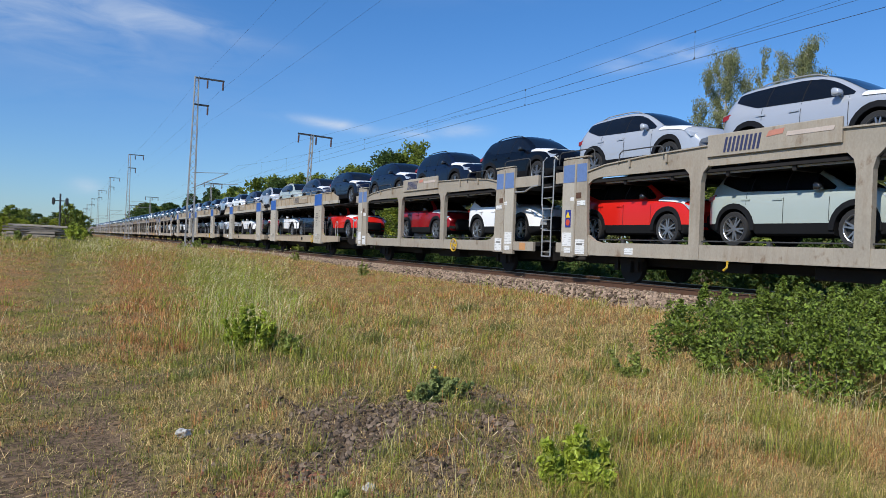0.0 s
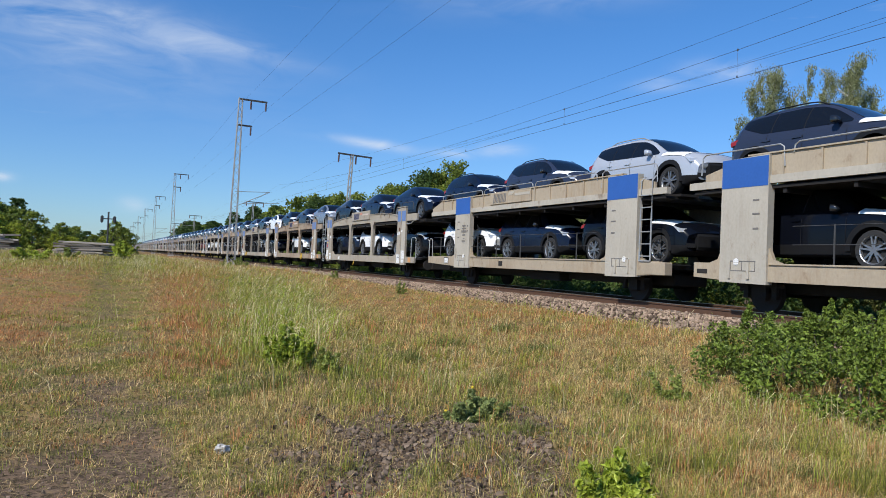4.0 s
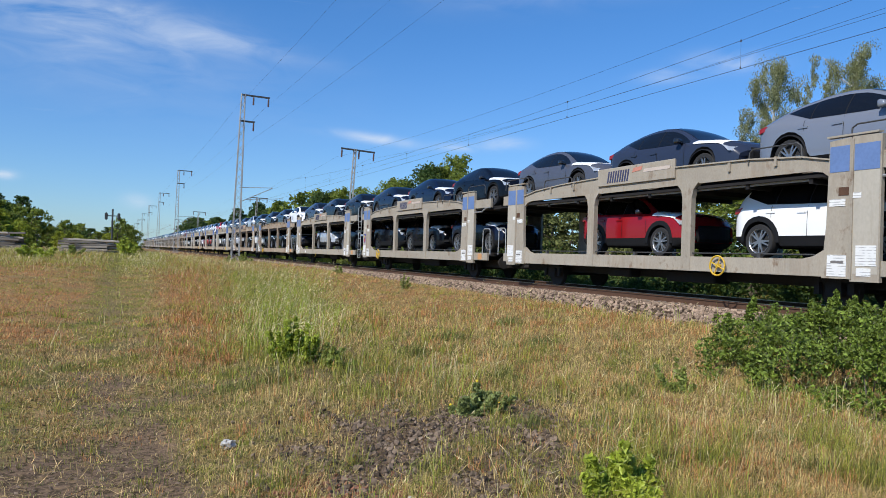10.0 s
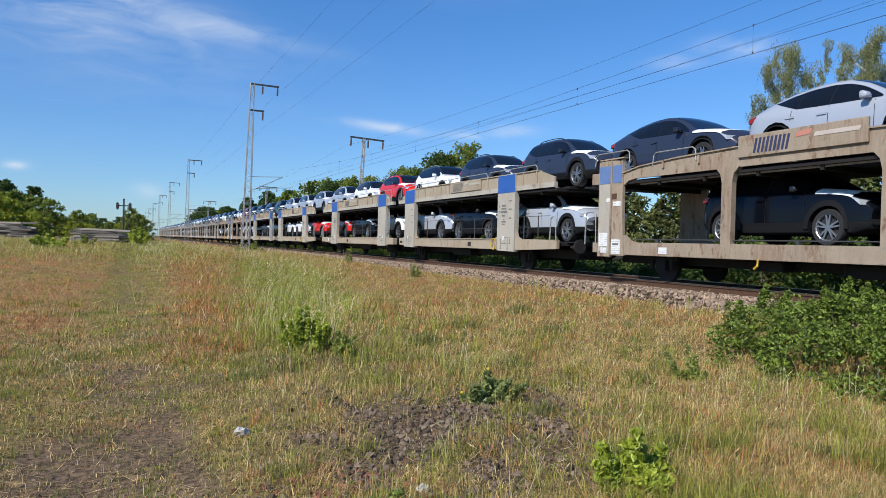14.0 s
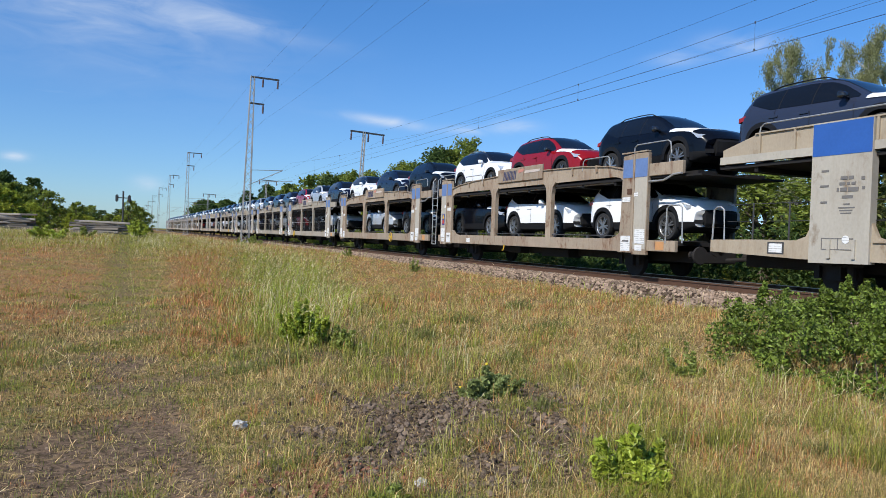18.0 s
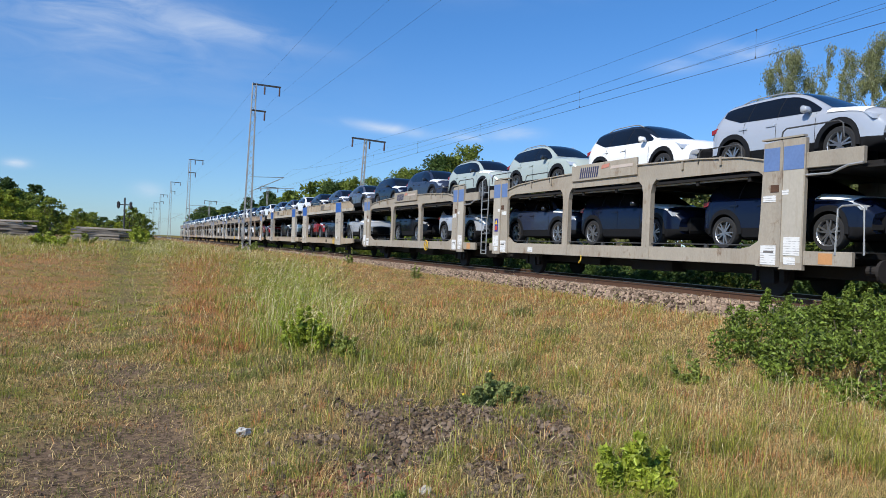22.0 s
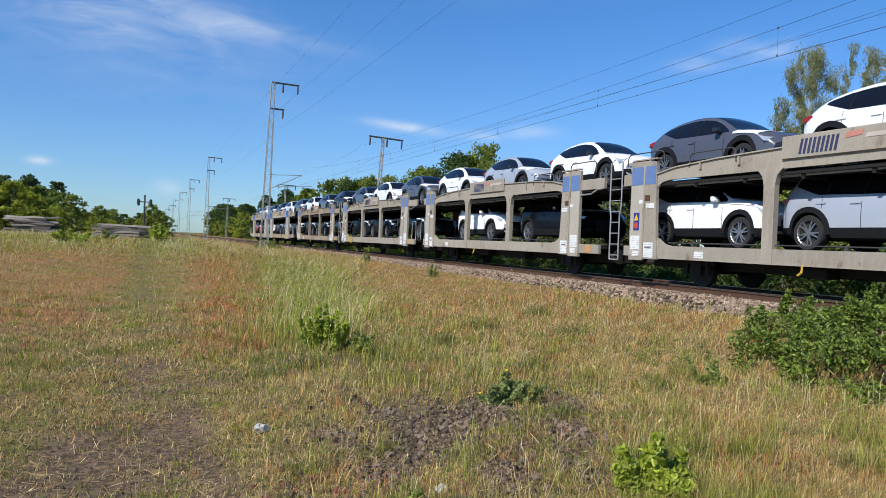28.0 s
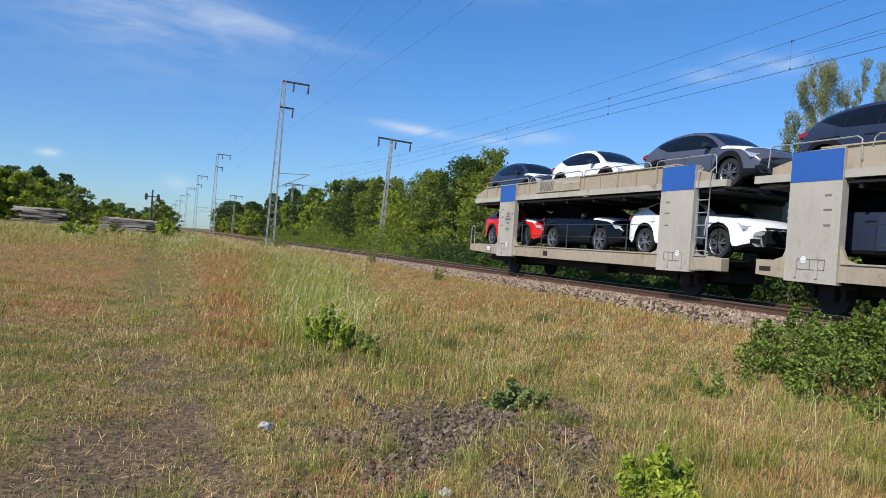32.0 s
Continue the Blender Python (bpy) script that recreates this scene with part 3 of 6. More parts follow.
# ---- car transporter wagons ----
def under_gear(wagon, axles):
    """Wheels, axle boxes and brake rods below the deck, nearly black with grime."""
    for y in axles:
        w = bmesh.new()
        cyl_x(w, y, 0.40, 0.07, -0.8, 0.8, 10)
        for s in (-1, 1):
            cyl_x(w, y, 0.40, 0.40, s * 0.70, s * 0.83, 28)
            cyl_x(w, y, 0.40, 0.15, s * 0.83, s * 0.90, 16)
        part("wheelset", w, UNDER, wagon)
        for s in (-1, 1):
            g = bmesh.new()
            box(g, s * 0.98 - 0.05, s * 0.98 + 0.05, y - 0.17, y + 0.17, 0.28, 0.56)
            box(g, s * 0.98 - 0.03, s * 0.98 + 0.03, y - 0.62, y + 0.62, 0.54, 0.60)
            box(g, s * 0.98 - 0.04, s * 0.98 + 0.04, y - 0.42, y - 0.30, 0.30, 0.75)
            box(g, s * 0.98 - 0.04, s * 0.98 + 0.04, y + 0.30, y + 0.42, 0.30, 0.75)
            if s < 0:
                part("axle_box", g, UNDER, wagon)
            else:
                g.free()
    return None


def ladder(parent, y, z0, z1, x=-1.47, width=0.40, lean=0.0):
    lad = part("ladder", ladder_rails(y, z0, z1, x, width, lean), GALV, parent, "galvanised steel ladder with a bowed rail")
    n = int((z1 - z0) / 0.30)
    for k in range(n):
        z = z0 + 0.12 + k * 0.30
        bm = bmesh.new()
        tube(bm, [(x, y - width / 2, z), (x, y + width / 2, z)], 0.016, 5)
        part("rung", bm, GALV, lad)


def ladder_rails(y, z0, z1, x, width, lean):
    bm = bmesh.new()
    for s in (-1, 1):
        tube(bm, [(x, y + s * width / 2 + (lean if s > 0 else 0) * 0, z0), (x, y + s * width / 2, z0 + (z1 - z0) * 0.45),
                  (x, y + s * (width / 2 + lean), z0 + (z1 - z0) * 0.55), (x, y + s * (width / 2 + lean), z1),
                  (x + 0.12, y + s * (width / 2 + lean), z1 + 0.12)], 0.021, 6)
    tube(bm, [(x, y - width / 2, z0), (x, y + width / 2, z0)], 0.02, 5)
    return bm


def hoop(x, y0, y1, z0, z1, r=0.016):
    """A guard rail bent down at both ends."""
    bm = bmesh.new()
    tube(bm, [(x, y0, z0), (x, y0 + 0.03, z1 - 0.06), (x, y0 + 0.12, z1), (x, y1 - 0.12, z1), (x, y1 - 0.03, z1 - 0.06), (x, y1, z0)], r, 6)
    return bm


def plate(x, y0, y1, z0, z1, out=0.006):
    """A thin plate on the near face."""
    return bbox(x - out, x + 0.004, y0, y1, z0, z1)


def wagon_a(ladder_end, handwheel, screens, graffiti, old, signed):
    # handwheel: its place along the sill, or 0 for none
    """Two-deck transporter unit of fifteen and a half metres: y = 0 is the middle of the gap before it."""
    w = new("car_transporter_wagon")
    body_mat = TAUPE_OLD if old else TAUPE
    part("underframe", bbox(-0.55, 0.55, 0.7, 14.8, 0.42, 0.72, 0.03), UNDER, w)
    bm = bmesh.new()
    box(bm, -1.38, 1.38, 0.9, 14.6, 0.84, 0.94)
    for s in (-1, 1):
        box(bm, s * 0.78 - 0.28, s * 0.78 + 0.28, 0.6, 14.9, 0.94, 0.965)
    part("lower_deck", bm, DECK, w)
    bm = bmesh.new()
    box(bm, -1.40, 1.40, 0.55, 14.95, 2.50, 2.56)
    for k in range(9):
        box(bm, -1.36, 1.36, 1.6 + k * 1.53, 1.68 + k * 1.53, 2.40, 2.50)
    for s in (-1, 1):
        box(bm, s * 0.78 - 0.28, s * 0.78 + 0.28, 0.4, 15.1, 2.56, 2.64)
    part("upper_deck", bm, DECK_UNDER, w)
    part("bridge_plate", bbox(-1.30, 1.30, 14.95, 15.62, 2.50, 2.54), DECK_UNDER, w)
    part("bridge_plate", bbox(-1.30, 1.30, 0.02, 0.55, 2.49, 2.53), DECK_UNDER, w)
    for s in (-1, 1):
        x0, x1 = (-SIDE, -SIDE + 0.10) if s < 0 else (SIDE - 0.10, SIDE)
        sill = bmesh.new()
        prism(sill, [(2.75, 0.66), (13.58, 0.66), (13.58, 1.16), (13.33, 1.02), (13.08, 0.97), (3.25, 0.97), (3.0, 1.02), (2.75, 1.16)], x0, x1)
        part("sill", sill, body_mat, w)
        part("sill_lip", bbox(x0 - 0.012 * (s < 0), x1 + 0.012 * (s > 0), 2.66, 13.58, 0.645, 0.67), body_mat, w)
        beam = bmesh.new()
        top = [(2.66, 2.78), (3.3, 2.90), (4.6, 2.99), (6.7, 3.04), (9.8, 3.04), (11.6, 2.99), (13.0, 2.90), (13.68, 2.78)]
        prism(beam, [(2.66, 2.45), (2.86, 2.58), (3.1, 2.62), (13.2, 2.62), (13.45, 2.58), (13.68, 2.45)] + top[::-1], x0 + 0.01, x1 - 0.01)
        part("upper_beam", beam, body_mat, w)
        lip = bmesh.new()
        for a, b in zip(top, top[1:]):
            prism(lip, [(a[0], a[1]), (b[0], b[1]), (b[0], b[1] + 0.03), (a[0], a[1] + 0.03)], x0 - 0.03, x1 + 0.03)
        part("beam_flange", lip, body_mat, w)
        for y in (3.9, 5.1, 10.9, 12.1) if s < 0 else ():
            part("beam_rib", bbox(x0 - 0.035 * (s < 0), x1 + 0.035 * (s > 0), y - 0.03, y + 0.03, 2.80, 2.99), body_mat, w)
        for y in (6.34, 10.03):
            post = bmesh.new()
            prism(post, [(y - 0.145, 0.66), (y + 0.145, 0.66), (y + 0.145, 2.30), (y + 0.20, 2.50), (y + 0.34, 2.64), (y - 0.34, 2.64), (y - 0.20, 2.50), (y - 0.145, 2.30)], x0 - 0.015, x1 + 0.015)
            part("post", post, body_mat, w)
        for y0, y1, sgn in ((1.69, 2.79, 1), (13.56, 14.68, -1)):
            mid = (y0 + y1) / 2
            pn = bmesh.new()
            inner, outer = (y1, y0) if sgn > 0 else (y0, y1)
            xo = -SIDE - 0.025 if s < 0 else SIDE + 0.025
            xi = -SIDE + 0.06 if s < 0 else SIDE - 0.06
            prism(pn, [(outer, 0.58), (outer, 3.15), (mid, 3.18), (mid, 0.58)], min(xo, xi), max(xo, xi))
            prism(pn, [(mid + 0.012 * sgn, 0.62), (mid + 0.012 * sgn, 3.16), (inner - 0.10 * sgn, 3.12), (inner - 0.06 * sgn, 1.6), (inner + 0.02 * sgn, 0.62)], min(xo, xi), max(xo, xi))
            panel = part("end_panel", pn, body_mat, w)
            if s < 0:
                part("panel_seam", bbox(min(xo, xi) - 0.02 * (s < 0), max(xo, xi) + 0.02 * (s > 0), mid - 0.035, mid + 0.03, 0.62, 3.12), body_mat, panel)
                part("top_cap", bbox(min(xo, xi) - 0.02, max(xo, xi) + 0.02, min(y0, y1) + 0.05, max(y0, y1) - 0.05, 3.18, 3.215), body_mat, panel)
            if s < 0:
                a, b = sorted((outer + 0.03 * sgn, mid - 0.045 * sgn))
                part("blue_field", plate(xo, a, b, 2.55, 3.02), BLUE_FADED, panel, "faded blue painted field")
                a, b = sorted((mid + 0.05 * sgn, inner - 0.11 * sgn))
                part("blue_field", plate(xo, a, b, 2.55, 3.02), BLUE_FADED, panel, "faded blue painted field")
                part("grey_field", plate(xo, *sorted((outer + 0.03 * sgn, mid - 0.05 * sgn)), 0.72, 2.54, 0.003), GREY_PANEL, panel, "grey repainted field")
                for k, (a, b, z0, z1, m) in enumerate(((0.06, 0.44, 0.86, 1.22, STICKER), (0.62, 1.0, 0.66, 1.05, STICKER), (0.66, 0.98, 1.93, 2.06, STICKER), (0.36, 0.52, 2.06, 2.16, STICKER), (0.15, 0.42, 0.68, 0.82, STICKER))):
                    p0, p1 = sorted((outer + a * sgn, outer + b * sgn))
                    part("notice_plate", plate(xo - 0.004, p0, p1, z0, z1), m, panel, "white notice plate")
                p0, p1 = sorted((outer + 0.67 * sgn, outer + 0.92 * sgn))
                part("print_bar", plate(xo - 0.010, p0, p1, 0.90, 0.94), PRINT, panel)
                stain = plate(xo - 0.002, *sorted((outer + 0.60 * sgn, outer + 0.80 * sgn)), 2.12, 2.27)
                part("rust_patch", stain, RUST, panel, "rust patch round a bracket")
                if ladder_end and sgn < 0 or (ladder_end == 2 and sgn > 0):
                    part("warning_sign", plate(xo - 0.004, *sorted((outer + 0.17 * sgn, outer + 0.40 * sgn)), 1.36, 1.82), WARN_BLUE, panel, "blue warning sign")
                    tri = bmesh.new()
                    c = outer + 0.285 * sgn
                    prism(tri, [(c - 0.085, 1.62), (c + 0.085, 1.62), (c, 1.78)], xo - 0.016, xo - 0.009)
                    part("warning_triangle", tri, WARN_YELLOW, panel)
                    d = bmesh.new()
                    cyl_x(d, c, 1.49, 0.085, xo - 0.016, xo - 0.009, 16)
                    part("warning_disc", d, WARN_RED, panel)
        for y0, y1 in ((0.66, 1.69), (14.68, 14.95)):
            part("end_platform", bbox(x0, x1, y0, y1, 0.68, 0.95, 0.01), body_mat, w)
        if s > 0:
            continue
        part("deck_bracket", bbox(x0, x1, 0.5, 1.69, 2.55, 2.86, 0.01), body_mat, w)
        part("deck_edge", bbox(x1 + 0.02, x1 + 0.05, 3.2, 13.1, 2.455, 2.495), body_mat, w)
        part("deck_bracket", bbox(x0, x1, 14.68, 15.05, 2.55, 2.86, 0.01), body_mat, w)
        brace = bmesh.new()
        tube(brace, [(x0, 1.68, 2.42), (x0, 1.15, 2.42), (x0, 0.8, 2.54), (x0, 0.5, 2.56)], 0.025, 6)
        part("brace_tube", brace, GALV, w)
        for y0, y1 in ((0.9, 2.3), (3.3, 4.6), (11.0, 12.5), (13.4, 14.9)):
            z = 3.0 if 3 < y0 < 12 else 2.9 + (0.28 if 13 < y0 or y0 < 1 else 0)
            part("guard_rail", hoop(x0, y0, y1, z - 0.12, z + 0.20), STEEL_DARK if not old else GALV, w)
    # sign board and its marks on the near side
    if signed:
        sign = part("sign_board", bbox(-SIDE - 0.045, -SIDE + 0.02, 6.75, 9.72, 2.80, 3.26, 0.012), body_mat, w)
        part("sign_board", bbox(SIDE - 0.02, SIDE + 0.045, 6.75, 9.72, 2.80, 3.26, 0.012), body_mat, w)
        logo(sign, -SIDE - 0.045, 9.3, 2.87, True)
    else:
        for y in (6.6, 8.2, 9.75):
            part("beam_rib", bbox(-SIDE - 0.035, -SIDE + 0.10, y - 0.03, y + 0.03, 2.82, 3.05), body_mat, w)
    bar = bmesh.new()
    for y in (4.3, 8.2, 12.3):
        box(bar, -SIDE + 0.02, -SIDE + 0.10, y - 0.04, y + 0.04, 0.97, 1.06)
    tube(bar, [(-SIDE + 0.06, 3.0, 1.05), (-SIDE + 0.06, 13.2, 1.05)], 0.014, 5)
    part("lashing_bar", bar, STEEL_DARK, w)
    buffers(w)
    under_gear(w, (2.9, 12.6))
    part("brake_box", bbox(-0.9, -0.4, 6.0, 7.6, 0.36, 0.62, 0.03), UNDER, w)
    part("brake_box", bbox(-0.9, -0.5, 9.0, 9.9, 0.40, 0.62, 0.03), UNDER, w)
    if handwheel:
        wheel = bmesh.new()
        y, z, x = handwheel, 0.78, -SIDE - 0.08
        tube(wheel, [(x, y + 0.21 * math.cos(k * math.tau / 18), z + 0.21 * math.sin(k * math.tau / 18)) for k in range(18)], 0.02, 6, True)
        for k in range(4):
            a = k * math.tau / 4 + 0.4
            tube(wheel, [(x, y, z), (x, y + 0.2 * math.cos(a), z + 0.2 * math.sin(a))], 0.015, 5)
        cyl_x(wheel, y, z, 0.045, x - 0.01, -SIDE, 10)
        part("brake_handwheel", wheel, YELLOW, w, "yellow brake handwheel")
    else:
        part("data_plate", plate(-SIDE, 11.9, 12.2, 0.70, 0.86), STICKER, w, "small white data plate")
        lever = bmesh.new()
        tube(lever, [(-SIDE - 0.03, 9.1, 0.66), (-SIDE - 0.05, 9.1, 0.52), (-SIDE - 0.05, 9.18, 0.46)], 0.025, 6)
        part("change_lever", lever, YELLOW, w, "yellow change-over lever")
    part("orange_board", bbox(-SIDE - 0.005, -SIDE + 0.02, 1.05, 1.35, 0.71, 0.92), ORANGE, w, "orange marker board")
    if ladder_end:
        ladder(w, 15.36, 0.56, 3.22, lean=0.06)
        part("grab_rail", hoop(-SIDE, 0.42, 1.0, 0.90, 1.80, 0.02), GALV, w)
    else:
        part("grab_rail", hoop(-SIDE, 14.80, 15.32, 0.90, 1.80, 0.02), GALV, w)
    if screens:
        for y0, y1 in ((2.85, 6.19), (6.49, 9.88), (10.18, 13.5)):
            part("screen", screen(y0, y1), MESH_WIRE, w, "fine dark wire mesh screen")
            b = bmesh.new()
            tube(b, [(-SIDE + 0.05, y0, 1.62), (-SIDE + 0.05, y1, 1.62)], 0.016, 5)
            part("screen_bar", b, GALV, w)
    if graffiti:
        spray(w, 12.2)
        spray(w, 9.3)
    return w


def buffers(w):
    for yy, d in ((0.75, -1), (14.75, 1)):
        for s in (-1, 1):
            bm = bmesh.new()
            tube(bm, [(s * 0.87, yy, 0.62), (s * 0.87, yy + d * 0.28, 0.62)], 0.09, 12)
            tube(bm, [(s * 0.87, yy + d * 0.28, 0.62), (s * 0.87, yy + d * 0.34, 0.62)], 0.21, 16)
            part("buffer", bm, UNDER, w)
    bm = bmesh.new()
    tube(bm, [(0, 14.8, 0.55), (0, 15.9, 0.50)], 0.06, 8)
    part("coupling", bm, UNDER, w)


def logo(parent, x, y, z, colourful):
    """The maker's mark as plain slanted blocks and a light script line."""
    dark = LOGO_BLUE if colourful else PRINT
    for k in range(3):
        bm = bmesh.new()
        a = y - k * 0.30
        for c in (0.0, 0.10, 0.20):
            prism(bm, [(a - c, z), (a - c - 0.055, z), (a - c - 0.115, z + 0.30), (a - c - 0.06, z + 0.30)], x - 0.008, x - 0.003)
        part("logo_block", bm, dark, parent)
    bm = bmesh.new()
    prism(bm, [(y - 1.02, z + 0.20), (y - 1.38, z + 0.23), (y - 1.42, z + 0.33), (y - 1.08, z + 0.31)], x - 0.008, x - 0.003)
    part("logo_script", bm, LOGO_RED if colourful else GREY_PANEL, parent)
    bm = bmesh.new()
    a = y - 1.45
    prism(bm, [(a, z + 0.17), (a - 0.95, z + 0.17), (a - 0.98, z + 0.25), (a - 0.03, z + 0.25)], x - 0.008, x - 0.003)
    part("logo_bar", bm, GREY_PANEL if not colourful else LOGO_GREY, parent)


def spray(w, y):
    """A broad scrawl of slanted loops that spells nothing."""
    bm = bmesh.new()
    rs = random.Random(int(y * 10))
    x = -SIDE - 0.004
    for k in range(6):
        a, lean, tall = y - k * 0.16, rs.uniform(0.02, 0.07), rs.uniform(0.09, 0.13)
        loop = [(x, a + 0.06 * math.cos(q) - lean * math.sin(q), 0.82 + tall * math.sin(q)) for q in np.linspace(rs.uniform(0, 2), rs.uniform(5, 8), 9)]
        tube(bm, loop, 0.016, 4)
    tube(bm, [(x, y + 0.04, 0.72), (x, y - 0.5, 0.75), (x, y - 0.95, 0.71)], 0.014, 4)
    part("spray_scrawl", bm, WHITE_SPRAY, w, "white illegible spray scrawl")


def screen(y0, y1):
    """Woven wire: thin flat bars both ways."""
    bm = bmesh.new()
    x = -SIDE + 0.07
    n = int((y1 - y0) / 0.034)
    for k in range(n):
        y = y0 + (k + 0.5) * (y1 - y0) / n
        q = [bm.verts.new(p) for p in ((x, y - 0.0048, 1.0), (x, y + 0.0048, 1.0), (x, y + 0.0048, 2.6), (x, y - 0.0048, 2.6))]
        bm.faces.new(q)
    for k in range(46):
        z = 1.0 + (k + 0.5) * 1.6 / 46
        q = [bm.verts.new(p) for p in ((x + 0.003, y0, z - 0.0048), (x + 0.003, y1, z - 0.0048), (x + 0.003, y1, z + 0.0048), (x + 0.003, y0, z + 0.0048))]
        bm.faces.new(q)
    return bm


def wagon_b(short_lead):
    """The paler two-deck unit with ribbed girders. Its ladder stands at the gap that it shares with its mate."""
    w = new("car_transporter_wagon")
    # f maps a distance from the shared gap to the wagon's own y
    L = 15.75

    def fy(d):
        return L - d if short_lead else d

    def span(a, b):
        return tuple(sorted((fy(a), fy(b))))

    part("underframe", bbox(-0.55, 0.55, *span(0.9, 14.2), 0.42, 0.74, 0.03), UNDER, w)
    bm = bmesh.new()
    box(bm, -1.38, 1.38, *span(0.6, 14.3), 0.84, 0.94)
    for s in (-1, 1):
        box(bm, s * 0.78 - 0.28, s * 0.78 + 0.28, *span(0.4, 14.7), 0.94, 0.965)
    part("lower_deck", bm, DECK, w)
    bm = bmesh.new()
    box(bm, -1.40, 1.40, *span(0.35, 14.2), 2.54, 2.60)
    for k in range(9):
        box(bm, -1.36, 1.36, *span(1.2 + k * 1.5, 1.28 + k * 1.5), 2.44, 2.54)
    for s in (-1, 1):
        box(bm, s * 0.78 - 0.28, s * 0.78 + 0.28, *span(0.2, 14.4), 2.60, 2.66)
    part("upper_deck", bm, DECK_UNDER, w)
    for s in (-1, 1):
        x0, x1 = (-SIDE, -SIDE + 0.10) if s < 0 else (SIDE - 0.10, SIDE)
        sill = bmesh.new()
        prism(sill, [(fy(d), z) for d, z in ((0.45, 0.70), (1.2, 0.66), (12.0, 0.66), (14.35, 0.74), (14.35, 1.0), (13.2, 1.02), (0.45, 1.02))], x0, x1)
        part("sill", sill, BEIGE, w)
        part("sill_lip", bbox(x0 - 0.03 * (s < 0), x1 + 0.03 * (s > 0), *span(2.5, 10.5), 1.0, 1.03), BEIGE, w)
        girder = bmesh.new()
        prism(girder, [(fy(d), z) for d, z in ((0.7, 2.78), (1.9, 2.78), (13.4, 2.78), (14.1, 2.78), (14.1, 2.95), (13.2, 3.20), (1.9, 3.24), (0.7, 2.95))], x0 + 0.02, x1 - 0.02)
        part("girder", girder, BEIGE, w)
        low = bmesh.new()
        prism(low, [(fy(d), z) for d, z in ((0.25, 2.64), (14.15, 2.64), (14.15, 2.80), (0.25, 2.80))], x0 - 0.012, x1 + 0.012)
        part("girder_flange", low, GREY_PANEL, w)
        top = bmesh.new()
        prism(top, [(fy(d), z) for d, z in ((1.9, 3.24), (13.2, 3.20), (13.2, 3.23), (1.9, 3.27))], x0 - 0.02, x1 + 0.02)
        part("top_flange", top, BEIGE, w)
        for k in range(14):
            d = 1.9 + k * 0.86
            if 6.2 < d < 9.2 or s > 0:
                continue
            part("girder_rib", bbox(x0 - 0.015 * (s < 0), x1 + 0.015 * (s > 0), *span(d - 0.022, d + 0.022), 2.80, 3.21), BEIGE, w)
        for a, b, fresh in ((1.25, 2.47, True), (10.55, 11.77, True)):
            pn = bmesh.new()
            xo = -SIDE - 0.05 if s < 0 else SIDE + 0.05
            xi = -SIDE + 0.12 if s < 0 else SIDE - 0.12
            prism(pn, [(fy(d), z) for d, z in ((a, 0.62), (a, 3.20), (b, 3.23), (b, 0.60))], min(xo, xi), max(xo, xi))
            panel = part("end_panel", pn, GREY_PANEL, w, "grey-beige steel side panel")
            if s > 0:
                continue
            fil = bmesh.new()
            prism(fil, [(fy(d), z) for d, z in ((b, 1.02), (b + 0.35, 1.02), (b + 0.12, 1.10), (b, 1.35))], x0 + 0.01, x1 - 0.01)
            part("gusset", fil, BEIGE, w)
            fil = bmesh.new()
            prism(fil, [(fy(d), z) for d, z in ((a, 1.02), (a - 0.35, 1.02), (a - 0.12, 1.10), (a, 1.35))], x0 + 0.01, x1 - 0.01)
            part("gusset", fil, BEIGE, w)
            if s < 0:
                part("blue_field", plate(xo, *span(a + 0.01, b - 0.01), 2.60, 3.205), BLUE_FRESH, panel, "fresh blue painted field")
                marks = bmesh.new()
                lines = [(0.85, 1.0, 2.30, 0.035), (0.84, 1.02, 2.02, 0.035), (0.86, 1.0, 1.72, 0.035)]
                if a > 5:
                    lines += [(0.34, 0.44, 2.14, 0.06), (0.46, 0.60, 2.14, 0.06), (0.30, 0.38, 2.04, 0.05), (0.41, 0.47, 2.04, 0.05), (0.50, 0.62, 2.04, 0.05), (0.24, 0.44, 1.92, 0.075), (0.47, 0.60, 1.92, 0.075), (0.63, 0.67, 1.92, 0.075),
                              (0.34, 0.56, 1.80, 0.05), (0.40, 0.52, 1.68, 0.025), (0.30, 0.62, 1.62, 0.02), (0.34, 0.60, 1.57, 0.02), (0.36, 0.58, 1.52, 0.02), (0.12, 0.19, 2.12, 0.06), (0.12, 0.17, 1.95, 0.05)]
                for p, q, z, tall in lines:
                    box(marks, xo - 0.008, xo + 0.002, *span(a + p, a + q), z, z + tall)
                part("print_block", marks, PRINT, panel, "block of grey illegible print")
                frame_box = bmesh.new()
                for p, q, z0, z1 in ((0.30, 0.95, 0.86, 0.875), (0.30, 0.95, 1.06, 1.075), (0.30, 0.315, 0.86, 1.075), (0.60, 0.615, 0.86, 1.075), (0.935, 0.95, 0.86, 1.075)):
                    box(frame_box, xo - 0.007, xo + 0.002, *span(a + p, a + q), z0, z1)
                part("print_frame", frame_box, PRINT, panel, "thin printed frame")
                d = bmesh.new()
                cyl_x(d, fy(a + 0.45), 1.05, 0.075, xo - 0.008, xo - 0.002, 14)
                part("round_plate", d, STICKER, panel)
                for p in (0.25, 0.75):
                    part("stiffener", bbox(xo - 0.03, xo, *span(a + p, a + p + 0.06), 0.70, 1.05), GREY_PANEL, panel)
        if s > 0:
            continue
        for a, b in ((3.0, 6.2), (6.3, 9.6), (9.7, 13.1)):
            part("guard_rail", hoop(x0, *span(a, b), 3.2, 3.40), GALV, w)
